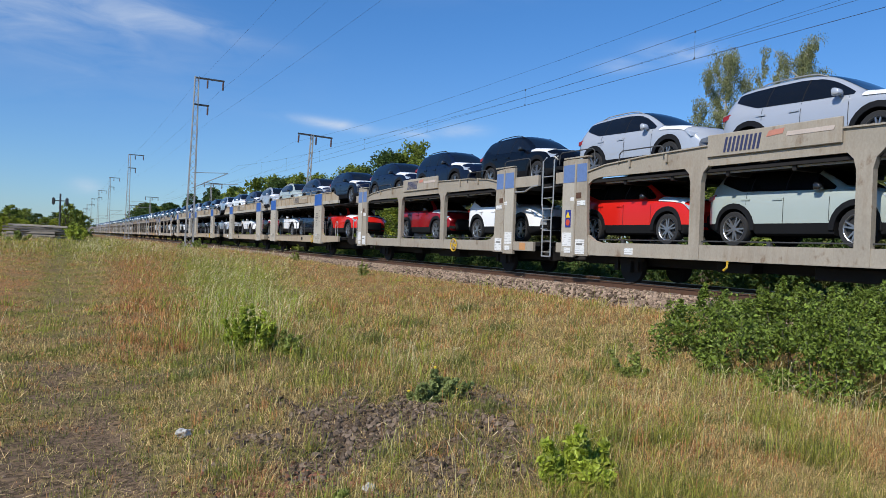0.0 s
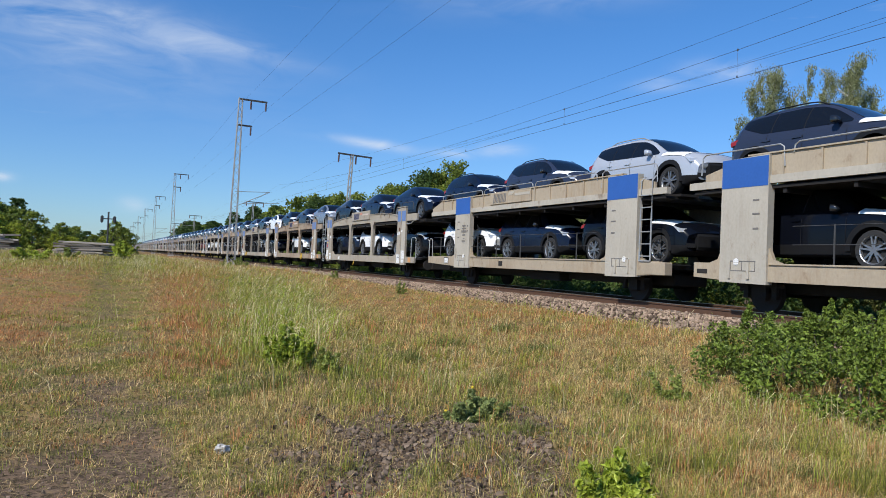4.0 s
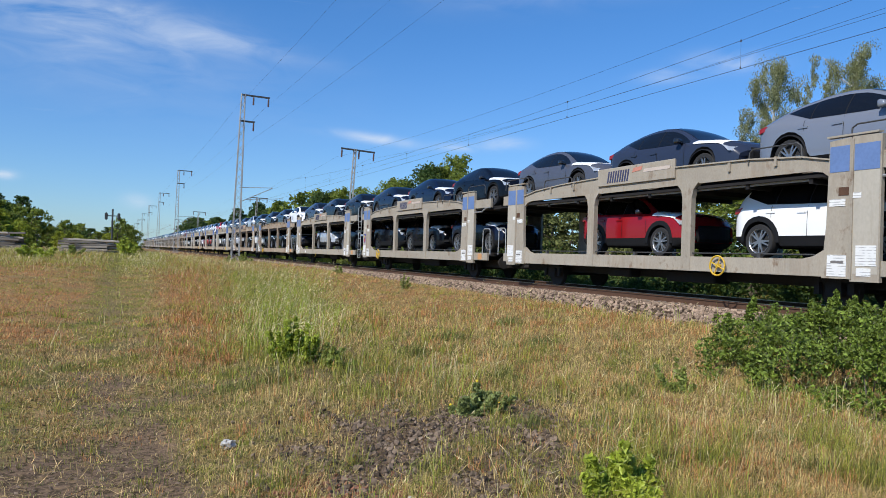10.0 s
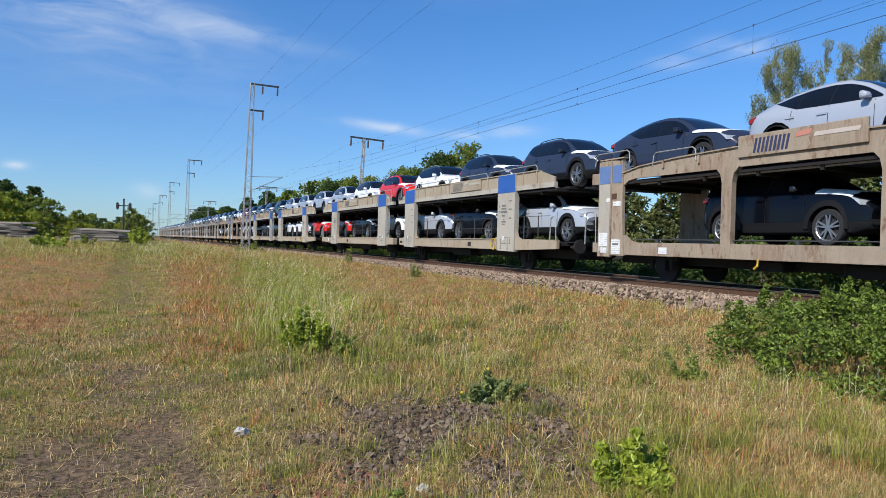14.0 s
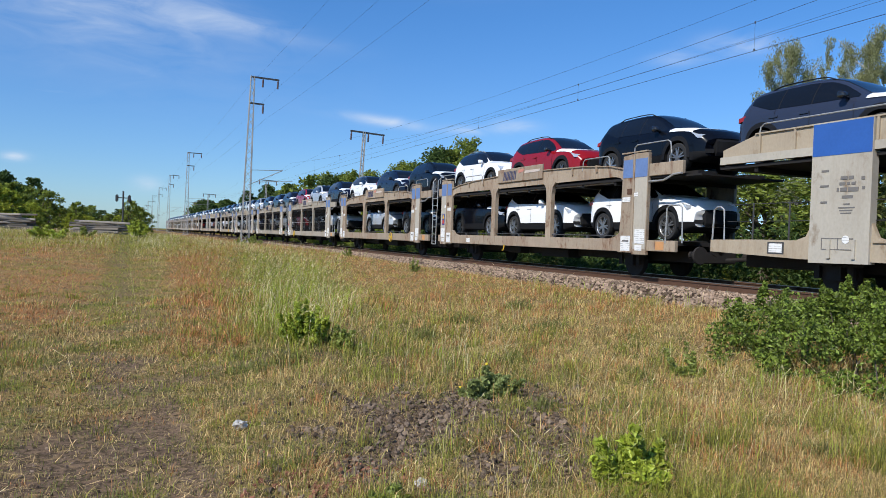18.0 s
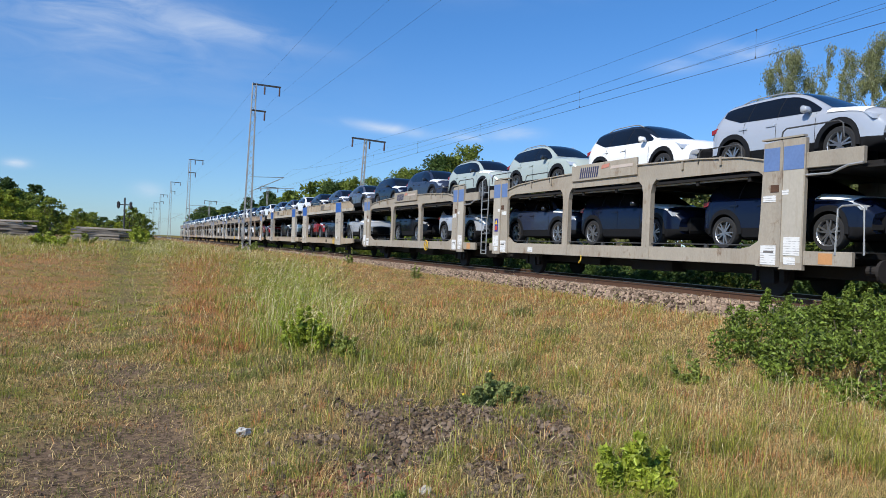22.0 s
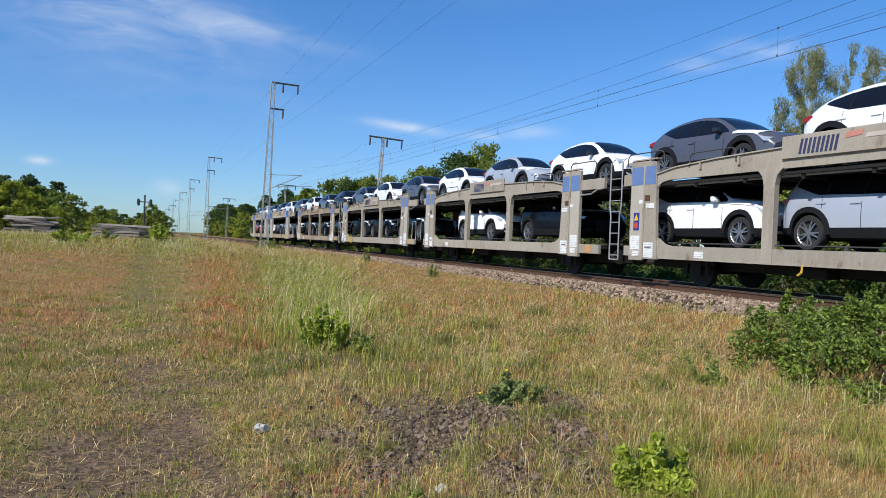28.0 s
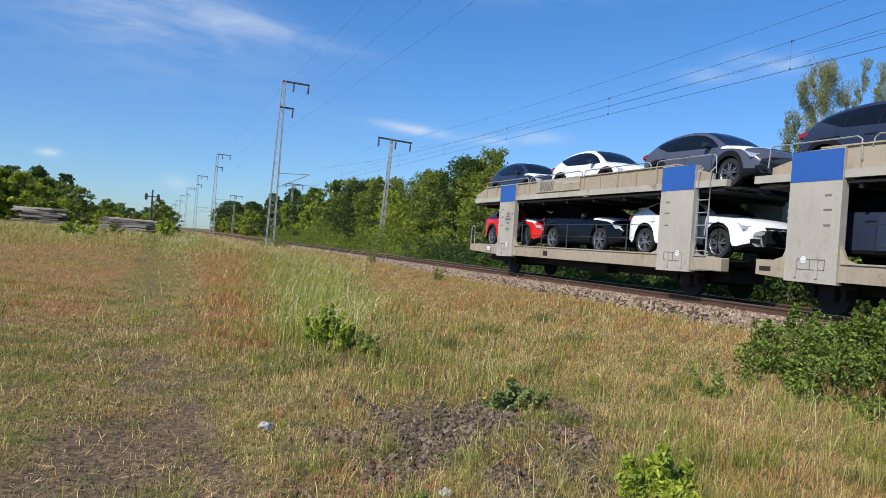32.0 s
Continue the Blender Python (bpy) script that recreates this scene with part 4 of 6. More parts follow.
        part("guard_rail", hoop(x0, *span(0.6, 2.8), 2.95, 3.40), GALV, w)
        for d in (3.9, 5.4, 7.0, 8.6, 10.0, 12.3, 13.2):
            b2 = bmesh.new()
            tube(b2, [(x0 + 0.03, fy(d), 1.0), (x0 + 0.03, fy(d), 1.78)], 0.018, 6)
            part("stanchion", b2, STEEL_DARK, w)
        wire = bmesh.new()
        for z in (1.40, 1.76):
            tube(wire, [(x0 + 0.03, fy(3.0), z), (x0 + 0.03, fy(10.5), z)], 0.008, 4)
            tube(wire, [(x0 + 0.03, fy(11.8), z), (x0 + 0.03, fy(13.9), z)], 0.008, 4)
        part("guard_wire", wire, STEEL_DARK, w)
        part("grab_rail", hoop(x0, *span(13.95, 14.3), 1.0, 1.72, 0.02), GALV, w)
    sign = part("sign_board", bbox(-SIDE - 0.03, -SIDE + 0.02, *span(6.4, 9.1), 2.83, 3.215, 0.01), BEIGE, w)
    logo(sign, -SIDE - 0.03, max(span(6.4, 9.1)) - 0.25, 2.88, False)
    lad_d = 0.95
    if not short_lead:
        ladder(w, fy(lad_d), 1.02, 3.0)
        part("end_box", bbox(-SIDE - 0.01, -SIDE + 0.25, *span(0.25, 1.2), 0.68, 1.0, 0.02), BEIGE, w)
    part("oval_slot", bbox(-SIDE - 0.004, -SIDE + 0.01, *span(0.55, 0.85), 0.78, 0.88), UNDER, w)
    part("bracket_hole", bbox(-SIDE - 0.012, -SIDE + 0.01, *span(8.1, 8.35), 0.74, 0.90), UNDER, w)
    bm = bmesh.new()
    yy = fy(10.3)
    tube(bm, [(-SIDE - 0.06, yy + 0.19 * math.cos(k * math.tau / 16), 0.84 + 0.19 * math.sin(k * math.tau / 16)) for k in range(16)], 0.018, 5, True)
    for k in range(3):
        a = k * math.tau / 3
        tube(bm, [(-SIDE - 0.06, yy, 0.84), (-SIDE - 0.06, yy + 0.19 * math.cos(a), 0.84 + 0.19 * math.sin(a))], 0.014, 5)
    if short_lead:
        part("brake_handwheel", bm, YELLOW, w, "yellow brake handwheel")
    else:
        bm.free()
        rim = part("data_plate", plate(-SIDE, *span(12.38, 12.78), 0.74, 0.98), STEEL_DARK, w, "dark-edged data plate")
        part("plate_face", plate(-SIDE - 0.006, *span(12.42, 12.74), 0.77, 0.95), STICKER, rim)
    for s in (-1, 1):
        bm = bmesh.new()
        e = 1 if fy(1) > fy(0) else -1
        tube(bm, [(s * 0.87, fy(14.35), 0.82), (s * 0.87, fy(14.7), 0.82)], 0.09, 12)
        tube(bm, [(s * 0.87, fy(14.7), 0.82), (s * 0.87, fy(14.76), 0.82)], 0.21, 16)
        part("buffer", bm, UNDER, w)
    bm = bmesh.new()
    tube(bm, [(0, fy(14.3), 0.6), (0, fy(15.3), 0.52)], 0.05, 8)
    part("coupling", bm, UNDER, w)
    under_gear(w, (fy(1.9), fy(11.6)))
    part("brake_box", bbox(-0.9, -0.4, *span(5.5, 7.2), 0.36, 0.62, 0.03), UNDER, w)
    return w


# middle of the gap before each unit, in metres behind the eye's cross line at the start
GAPS = [1.23, 16.61, 32.6, 48.65, 63.8, 79.8, 95.1, 110.74, 126.31, 141.9, 157.45, 173.05, 188.54, 204.07, 219.55, 235.1, 250.5, 266.5,
        281.6, 297.8, 312.64, 328.05, 343.7, 359.2, 374.7, 390.2, 405.6, 421.57, 436.7, 452.16, 467.65, 483.13, 498.67, 514.14, 529.47, 545.55]
# per unit: kind, then upper and lower loads from the leading end (- is an empty place); lower case marks the rounder model
UNITS = """A SSS NER
A KNN WD-
B NCE RNW
B SCW DW-
B SKC SKK
B SCN KNW
A nnk KWN
A tnk NW-
M wkg NWK
M kcs KK-
A gkn NWW
A tcg WD-
A knn NKK
A kkc KS-
A wnk CKK
A ksc WK-
B CCW SKS
B RWS WKR
B SSS RWW
B KCC KC-
A KDW WWK
A KNW KS-
M NSD WKD
M NNN SS-
A SWE NNC
A ECN SK-
B gck SND
B wgg SK-
A wgc DKW
A wcg SKK
A cwg KSW
A wsw KW=
A gwg kkk
A kgw kkk
B gwc kgc
B gwc wkr""".split("\n")
MODEL_UPPER_CROSS = range(26, 36)


# ---- cars ----
def car_profile(kind):
    """Stations along the car from tail to nose: y, half width, belt height, roof half width, roof height. Front is at -y."""
    if kind == "boxy":
        return dict(rear=2.28, front=-2.30, wheels=(1.42, -1.27), r=0.365, st=[
            (2.28, .76, .97, .66, 1.03), (2.22, .86, 1.08, .70, 1.14), (2.08, .90, 1.13, .66, 1.43), (1.86, .915, 1.135, .62, 1.60), (1.5, .92, 1.125, .605, 1.645), (1.0, .925, 1.11, .59, 1.67),
            (0.4, .925, 1.095, .59, 1.675), (-0.05, .925, 1.085, .585, 1.63), (-0.34, .925, 1.08, .61, 1.52), (-0.66, .925, 1.075, .66, 1.33), (-0.96, .925, 1.07, .73, 1.14), (-1.35, .915, 1.05, .73, 1.105),
            (-1.8, .89, 1.0, .68, 1.06), (-2.14, .83, .89, .61, .97), (-2.30, .72, .68, .56, .74)], cabin=(2.08, -0.96))
    if kind == "coupe":
        return dict(rear=2.42, front=-2.45, wheels=(1.46, -1.34), r=0.375, st=[
            (2.42, .78, 1.00, .66, 1.04), (2.36, .87, 1.09, .72, 1.13), (2.08, .92, 1.12, .68, 1.26), (1.70, .935, 1.105, .63, 1.41), (1.3, .94, 1.09, .605, 1.515), (0.8, .945, 1.07, .60, 1.585),
            (0.35, .945, 1.055, .60, 1.60), (-0.05, .945, 1.045, .60, 1.56), (-0.38, .945, 1.04, .62, 1.445), (-0.70, .94, 1.035, .67, 1.27), (-1.0, .94, 1.03, .74, 1.09), (-1.4, .93, 1.01, .74, 1.055),
            (-1.9, .90, .96, .68, 1.005), (-2.26, .83, .84, .61, .91), (-2.45, .70, .64, .54, .70)], cabin=(2.08, -1.0))
    return dict(rear=2.22, front=-2.26, wheels=(1.38, -1.30), r=0.365, st=[
        (2.22, .74, .95, .62, 1.00), (2.16, .84, 1.06, .66, 1.10), (1.92, .88, 1.09, .63, 1.30), (1.58, .895, 1.085, .60, 1.46), (1.15, .90, 1.07, .585, 1.55), (0.65, .903, 1.055, .58, 1.59),
        (0.25, .905, 1.045, .58, 1.585), (-0.12, .905, 1.035, .575, 1.53), (-0.42, .905, 1.03, .60, 1.41), (-0.70, .903, 1.025, .64, 1.24), (-0.98, .90, 1.02, .71, 1.075), (-1.35, .89, 1.0, .70, 1.04),
        (-1.78, .86, .94, .63, .985), (-2.10, .79, .81, .57, .88), (-2.26, .68, .64, .5, .70)], cabin=(1.92, -0.98))


def smooth_stations(st):
    """The stations as a fine table, with rounded corners."""
    y = np.linspace(st[-1][0], st[0][0], 240)
    step = y[1] - y[0]
    kern = np.exp(-(np.arange(-12, 13) * step / 0.085) ** 2)
    kern /= kern.sum()
    cols = []
    for i in range(1, 5):
        v = np.interp(y, [s[0] for s in st[::-1]], [s[i] for s in st[::-1]])
        cols.append(np.convolve(np.pad(v, 12, mode="edge"), kern, mode="valid"))
    return y, cols


def lerp_station(table, y):
    ys, cols = table
    return [float(np.interp(y, ys, c)) for c in cols]


def half_section(w, belt, rw, roof, low, clad):
    """Half of the body's cross-section, from the floor's middle up to the roof's middle."""
    g = max(roof - belt, 0.02)
    e = min(1.0, g / 0.5)
    mid = max(low + 0.08, clad)
    top = max(belt - 0.07, mid + 0.04)
    pts = [(0.0, low), (w * 0.90, low), (w * 0.972, low + 0.04), (w * 0.998, mid), (w * 1.0, mid * 0.5 + top * 0.5), (w * 0.984, top), (w * 0.948, belt)]
    for t in (0.3, 0.6, 0.85):
        pts.append((w * 0.948 + (rw - w * 0.948) * t + 0.035 * e * math.sin(math.pi * t), belt + (g - 0.075 * e) * t))
    return pts + [(rw, roof - 0.065 * e), (rw * 0.90, roof - 0.018 * e), (rw * 0.55, roof + 0.004), (0.0, roof + 0.014)]


def build_car(kind, colour, film=True, black_roof=False):
    """A car standing on z = 0, nose towards -y."""
    p = car_profile(kind)
    body_paint = PAINTS[colour]
    words = {"boxy": "boxy sport utility car", "coupe": "sleek sport utility car", "small": "rounded crossover car"}[kind]
    car = tagged(new("car"), f"new {PAINT_WORDS[colour]} {words}" + (" with white bonnet film" if film else " with black arches"), "car", "new cars on the train")
    st, r = smooth_stations(p["st"]), p["r"]
    ra = r + 0.065
    clad = {"boxy": 0.47, "coupe": 0.34, "small": 0.46}[kind]
    c0, c1 = p["cabin"]
    ys = sorted({round(v, 3) for v in np.linspace(p["front"], p["rear"], 27)} | {round(w + ra * math.cos(k * math.pi / 8), 3) for w in p["wheels"] for k in range(9)}, reverse=True)
    ys = [v for i, v in enumerate(ys) if i == 0 or ys[i - 1] - v > 0.012 or any(abs(abs(v - w) - ra) < 0.002 for w in p["wheels"])]

    def section(y):
        w, belt, rw, roof = lerp_station(st, y)
        low = 0.23 + 0.12 * float(smooth01(-y, -p["front"] - 0.45, -p["front"])) + 0.14 * float(smooth01(y, p["rear"] - 0.5, p["rear"]))
        for wy in p["wheels"]:
            if abs(y - wy) < ra:
                low = max(low, r + math.sqrt(max(0, ra * ra - (y - wy) ** 2)))
        return half_section(w, belt, rw, roof, low, clad)

    def skin(y, z):
        """Half width of the body's side at a height."""
        h = section(y)[1:11]
        return float(np.interp(z, [q[1] for q in h], [q[0] for q in h]))

    def bow(bm):
        """Round nose and tail in plan."""
        for v in bm.verts:
            k = max(0.0, (p["front"] + 0.9 - v.co.y) / 0.9) ** 1.5
            j = max(0.0, (v.co.y - p["rear"] + 0.6) / 0.6) ** 1.3
            v.co.y += (0.36 * k - 0.17 * j) * (v.co.x / 0.9) ** 2
        return bm

    def quad(bm, pts):
        bm.faces.new([bm.verts.new(q) for q in pts])

    rear_end = {"boxy": 1.86, "coupe": 1.86, "small": 1.62}[kind]
    roof_start = c0 - (0.34 if kind == "boxy" else 0.72)
    peak = max(s[4] for s in p["st"])
    screen_top = min((s[0] for s in p["st"] if s[4] > peak - 0.075))
    bodies = {k: bmesh.new() for k in ("body", "side_l", "side_r", "windscreen", "rear_window", "trim", "roof")}
    grid = [(y, section(y)) for y in ys]
    for (ya, ha), (yb, hb) in zip(grid, grid[1:]):
        ym = (ya + yb) / 2
        for i in range(len(ha) - 1):
            key = "trim" if i < 3 else "roof" if black_roof and i >= 9 and c1 + 0.1 < ym < c0 else "body"
            for s in (-1, 1):
                quad(bodies[key], [(s * ha[i][0], ya, ha[i][1]), (s * ha[i + 1][0], ya, ha[i + 1][1]), (s * hb[i + 1][0], yb, hb[i + 1][1]), (s * hb[i][0], yb, hb[i][1])])
    for y, h in (grid[0], grid[-1]):
        bm = bodies["body"]
        bm.faces.new([bm.verts.new(q) for q in [(q[0], y, q[1]) for q in h] + [(-q[0], y, q[1]) for q in h[-2:0:-1]]])

    # side glass: a band between belt and roof, tapering to both ends, parted by black pillars
    def band(y):
        w, belt, rw, roof = lerp_station(st, y)
        lo = belt + 0.020 + 0.30 * max(0.0, y - (1.25 if kind == "boxy" else 1.0))
        return lo, max(lo, roof - (0.098 if kind == "boxy" else 0.10))

    gy = [v for v in np.linspace(c1 + 0.16, rear_end, 31)]
    pillars = (0.225, 1.03 if kind == "boxy" else 0.98)
    edges = sorted(set(gy) | {q + d for q in pillars for d in (-0.012, 0.012)})
    for ya, yb in zip(edges, edges[1:]):
        (la, ta), (lb, tb) = band(ya), band(yb)
        if ta - la < 0.004 and tb - lb < 0.004:
            continue
        ym = (ya + yb) / 2
        for s, key in ((-1, "side_l"), (1, "side_r")):
            k = "trim" if any(abs(ym - q) < 0.012 for q in pillars) else key
            for f0, f1 in ((0, 0.34), (0.34, 0.67), (0.67, 1)):
                pts = []
                for y, lo, tp in ((ya, la, ta), (yb, lb, tb)):
                    for f in ((f0, f1) if y == ya else (f1, f0)):
                        z = lo + (tp - lo) * f
                        pts.append((s * (skin(y, z) + 0.006), y, z))
                quad(bodies[k], pts)
    # windscreen and rear window lie just over the body
    for key, y0, y1, fr in (("windscreen", c1 + 0.05, screen_top, 0.93), ("rear_window", roof_start, c0 + 0.02, 0.86)):
        rows = []
        for y in np.linspace(y0, y1, 9):
            h = section(y)[10:]
            row = []
            for f in (-1, -0.8, -0.45, 0, 0.45, 0.8, 1):
                x = f * fr * h[0][0]
                row.append((x, y, float(np.interp(abs(x), [q[0] for q in h[::-1]], [q[1] for q in h[::-1]])) + 0.009))
            rows.append(row)
        for ra_, rb_ in zip(rows, rows[1:]):
            for k in range(6):
                quad(bodies[key], (ra_[k], ra_[k + 1], rb_[k + 1], rb_[k]))
    trim = bodies["trim"]
    for yd in (1.12, 0.36):
        bd = lerp_station(st, yd)[1]
        for s in (-1, 1):
            wd = skin(yd, bd - 0.15)
            box(bodies["body"], *sorted((s * (wd + 0.022), s * wd * 0.97)), yd - 0.11, yd + 0.11, bd - 0.165, bd - 0.13)
    # door joints
    for yd, z0 in ((-0.74, 0.50), (0.225, clad), (1.10, 0.86)):
        bd = lerp_station(st, yd)[1]
        for s in (-1, 1):
            zs = np.linspace(z0, bd, 5)
            for za, zb in zip(zs, zs[1:]):
                quad(trim, [(s * (skin(yd, za) + 0.008), yd - 0.005, za), (s * (skin(yd, za) + 0.008), yd + 0.005, za), (s * (skin(yd, zb) + 0.008), yd + 0.005, zb), (s * (skin(yd, zb) + 0.008), yd - 0.005, zb)])
    # wheel arch lips, proud of the body, with a return into the wheel well
    lip = {"boxy": 0.105, "coupe": 0.02, "small": 0.12}[kind]
    for wy in p["wheels"]:
        for s in (-1, 1):
            arc = [(math.cos(a), math.sin(a)) for a in np.linspace(-0.06, math.pi + 0.06, 13)]
            for (ca, sa), (cb, sb) in zip(arc, arc[1:]):
                def at(c, sn, q, out):
                    y, z = wy + q * c, r + q * sn
                    return (s * (lerp_station(st, y)[0] * 0.995 + out), y, z)
                quad(trim, [at(ca, sa, ra * 0.985, 0.020), at(ca, sa, ra + lip, 0.012), at(cb, sb, ra + lip, 0.012), at(cb, sb, ra * 0.985, 0.020)])
                quad(trim, [at(ca, sa, ra + lip, 0.012), at(ca, sa, ra + lip + 0.008, -0.02), at(cb, sb, ra + lip + 0.008, -0.02), at(cb, sb, ra + lip, 0.012)])
                quad(trim, [at(ca, sa, ra * 0.985, 0.020), at(ca, sa, ra * 0.985, -0.26), at(cb, sb, ra * 0.985, -0.26), at(cb, sb, ra * 0.985, 0.020)])
    for bm in bodies.values():
        bmesh.ops.remove_doubles(bm, verts=bm.verts, dist=0.0005)
        bow(bm)
    part("body", bodies["body"], body_paint, car, smooth=38)
    if black_roof:
        part("roof", bodies["roof"], GLOSS_BLACK, car, "gloss black roof", smooth=38)
    else:
        bodies["roof"].free()
    part("side_window", bodies["side_l"], GLASS, car, smooth=40)
    part("side_window", bodies["side_r"], GLASS, car, smooth=40)
    part("windscreen", bodies["windscreen"], GLASS, car, smooth=60)
    part("rear_window", bodies["rear_window"], GLASS, car, smooth=60)
    part("cladding", trim, TRIM, car, "black plastic cladding and arches", smooth=38)
    if kind == "boxy":
        for s in (-1, 1):
            rack = bmesh.new()
            line = []
            for y in np.linspace(1.45, -0.10, 8):
                _, _, rw, roof = lerp_station(st, y)
                line.append((s * rw * 0.95, y, roof + 0.012 - (0.05 if y in (1.45, -0.10) else 0)))
            tube(rack, line, 0.014, 6)
            part("roof_rail", bow(rack), GALV if colour in "WSE" else TRIM, car, "slim roof rail")
    for wy in p["wheels"]:
        for s in (-1, 1):
            xo, xi = s * 0.905 if kind != "small" else s * 0.875, s * 0.68
            t = bmesh.new()
            prof = [(xi, r * 0.62), (xi, r * 0.96), (xi + s * 0.03, r), (xo - s * 0.03, r), (xo, r * 0.95), (xo - s * 0.004, r * 0.73), (xo - s * 0.075, r * 0.68)]
            n = 20
            rings = [[t.verts.new((x, wy + q * math.cos(k * math.tau / n), r + q * math.sin(k * math.tau / n))) for k in range(n)] for x, q in prof]
            for a, b in zip(rings, rings[1:]):
                for k in range(n):
                    t.faces.new((a[k], a[(k + 1) % n], b[(k + 1) % n], b[k]))
            t.faces.new(rings[0])
            t.faces.new(rings[-1])
            wheel = part("wheel", t, RUBBER, car, smooth=45)
            if s > 0:
                continue
            m = bmesh.new()
            xr = xo - s * 0.015
            for k in range(5):
                a0 = k * math.tau / 5 + 0.3 + (0.5 if wy > 0 else 0)
                for da in (-0.19, 0.19):
                    a = a0 + da
                    rad, tan = (math.cos(a), math.sin(a)), (-math.sin(a), math.cos(a))
                    ring = []
                    for q, half, dx in ((r * 0.12, 0.022, 0.0), (r * 0.70, 0.013, 0.0)):
                        for sgn, back in ((-1, 0), (1, 0), (1, 0.03), (-1, 0.03)):
                            ring.append(m.verts.new((xr - s * (dx + back), wy + q * rad[0] + sgn * half * tan[0], r + q * rad[1] + sgn * half * tan[1])))
                    for i in range(4):
                        j = (i + 1) % 4
                        m.faces.new((ring[i], ring[j], ring[4 + j], ring[4 + i]))
            cyl_x(m, wy, r, r * 0.17, xr - s * 0.02, xr + s * 0.004, 10)
            rim_ring = [[m.verts.new((xr + s * dx, wy + q * math.cos(k * math.tau / n), r + q * math.sin(k * math.tau / n))) for k in range(n)] for q, dx in ((r * 0.655, -0.045), (r * 0.69, 0.0), (r * 0.735, 0.012))]
            for ra_, rb_ in zip(rim_ring, rim_ring[1:]):
                for k in range(n):
                    m.faces.new((ra_[k], ra_[(k + 1) % n], rb_[(k + 1) % n], rb_[k]))
            part("rim", m, RIM, wheel, "five double-spoke alloy rim")
    yf, yr = p["front"], p["rear"]
    for s in (-1, 1):
        h = bmesh.new()
        w1, b1, _, _ = lerp_station(st, yf + 0.42)
        w2, b2, _, _ = lerp_station(st, yf + 0.14)
        prism(h, [(yf + 0.56, b1 + 0.005), (yf + 0.12, b2 + 0.03), (yf + 0.10, b2 - 0.06), (yf + 0.34, b1 - 0.085)], s * (w2 * 0.62), s * (w1 * 0.985 + 0.008))
        part("headlight", bow(h), LAMP_CLEAR, car, "clear headlight")
        tl = bmesh.new()
        w3 = lerp_station(st, yr - 0.16)[0]
        prism(tl, [(yr - 0.40, 1.02), (yr - 0.02, 0.96), (yr - 0.03, 1.06), (yr - 0.30, 1.10)], s * (w3 * 0.72), s * (w3 * 1.0))
        if s < 0:
            part("tail_light", bow(tl), LAMP_RED, car, "red tail light")
        else:
            tl.free()
        mi = bmesh.new()
        ym = c1 + 0.40
        wb, bl, _, _ = lerp_station(st, ym)
        x0 = skin(ym, bl + 0.02)
        prism(mi, [(ym - 0.10, bl + 0.045), (ym - 0.05, bl + 0.005), (ym + 0.07, bl + 0.005), (ym + 0.08, bl + 0.13), (ym + 0.03, bl + 0.155), (ym - 0.05, bl + 0.13)], s * (x0 + 0.05), s * (x0 + 0.21))
        bmesh.ops.bevel(mi, geom=mi.edges[:], offset=0.02, segments=1, affect='EDGES')
        box(mi, *sorted((s * (x0 - 0.02), s * (x0 + 0.07))), ym - 0.03, ym + 0.03, bl + 0.01, bl + 0.05)
        part("mirror", mi, body_paint if colour in "WST" and kind != "small" else GLOSS_BLACK, car, smooth=50)
    gr = bmesh.new()
    gw, gt = {"boxy": (0.50, 0.80), "coupe": (0.44, 0.80), "small": (0.36, 0.56)}[kind]
    for k in range(8):
        a, b = -gw + k * gw / 4, -gw + (k + 1) * gw / 4
        prism(gr, [(yf + 0.05, gt), (yf - 0.012, gt - 0.10), (yf - 0.014, 0.44), (yf + 0.04, 0.36), (yf + 0.20, 0.5)], a, b)
    for k in range(7):
        z = 0.46 + k * (gt - 0.56) / 6
        box(gr, -gw * 0.95, gw * 0.95, yf - 0.022, yf, z - 0.008, z + 0.008)
    for s in (-1, 1):
        box(gr, *sorted((s * 0.56, s * 0.74)), yf - 0.014, yf + 0.10, 0.42, 0.52)
    part("grille", bow(gr), TRIM, car)
    if film:
        fm = bmesh.new()
        rows = []
        for y in np.linspace(c1 - 0.02, yf + 0.42, 7):
            h = section(y)[6:]
            edge = [(q[0] + 0.010, y, q[1] + 0.008) for q in h[:-1]]
            w6 = section(y)[5]
            rows.append([(-w6[0] - 0.010, y, w6[1] + 0.03)] + [(-q[0], y, q[2]) for q in edge] + [(0.0, y, h[-1][1] + 0.010)] + [(q[0], y, q[2]) for q in edge[::-1]] + [(w6[0] + 0.010, y, w6[1] + 0.03)])
        vs = [[fm.verts.new(q) for q in row] for row in rows]
        for a, b in zip(vs, vs[1:]):
            for k in range(len(a) - 1):
                fm.faces.new((a[k], a[k + 1], b[k + 1], b[k]))
        part("bonnet_film", bow(fm), FILM, car, "white protective film on the bonnet", smooth=50)
    return car


CAR_STOCK = {}


def place_car(kind, colour, film, m):
    key = (kind, colour, film)
    dark_top = kind == "boxy" and colour == "W"
    if key not in CAR_STOCK:
        CAR_STOCK[key] = build_car(kind, colour, film, dark_top)
        CAR_STOCK[key].matrix_basis = m
        return CAR_STOCK[key]
    return copy_thing(CAR_STOCK[key], m)


MOVERS = []          # every thing that rides with the train, with its place at the start


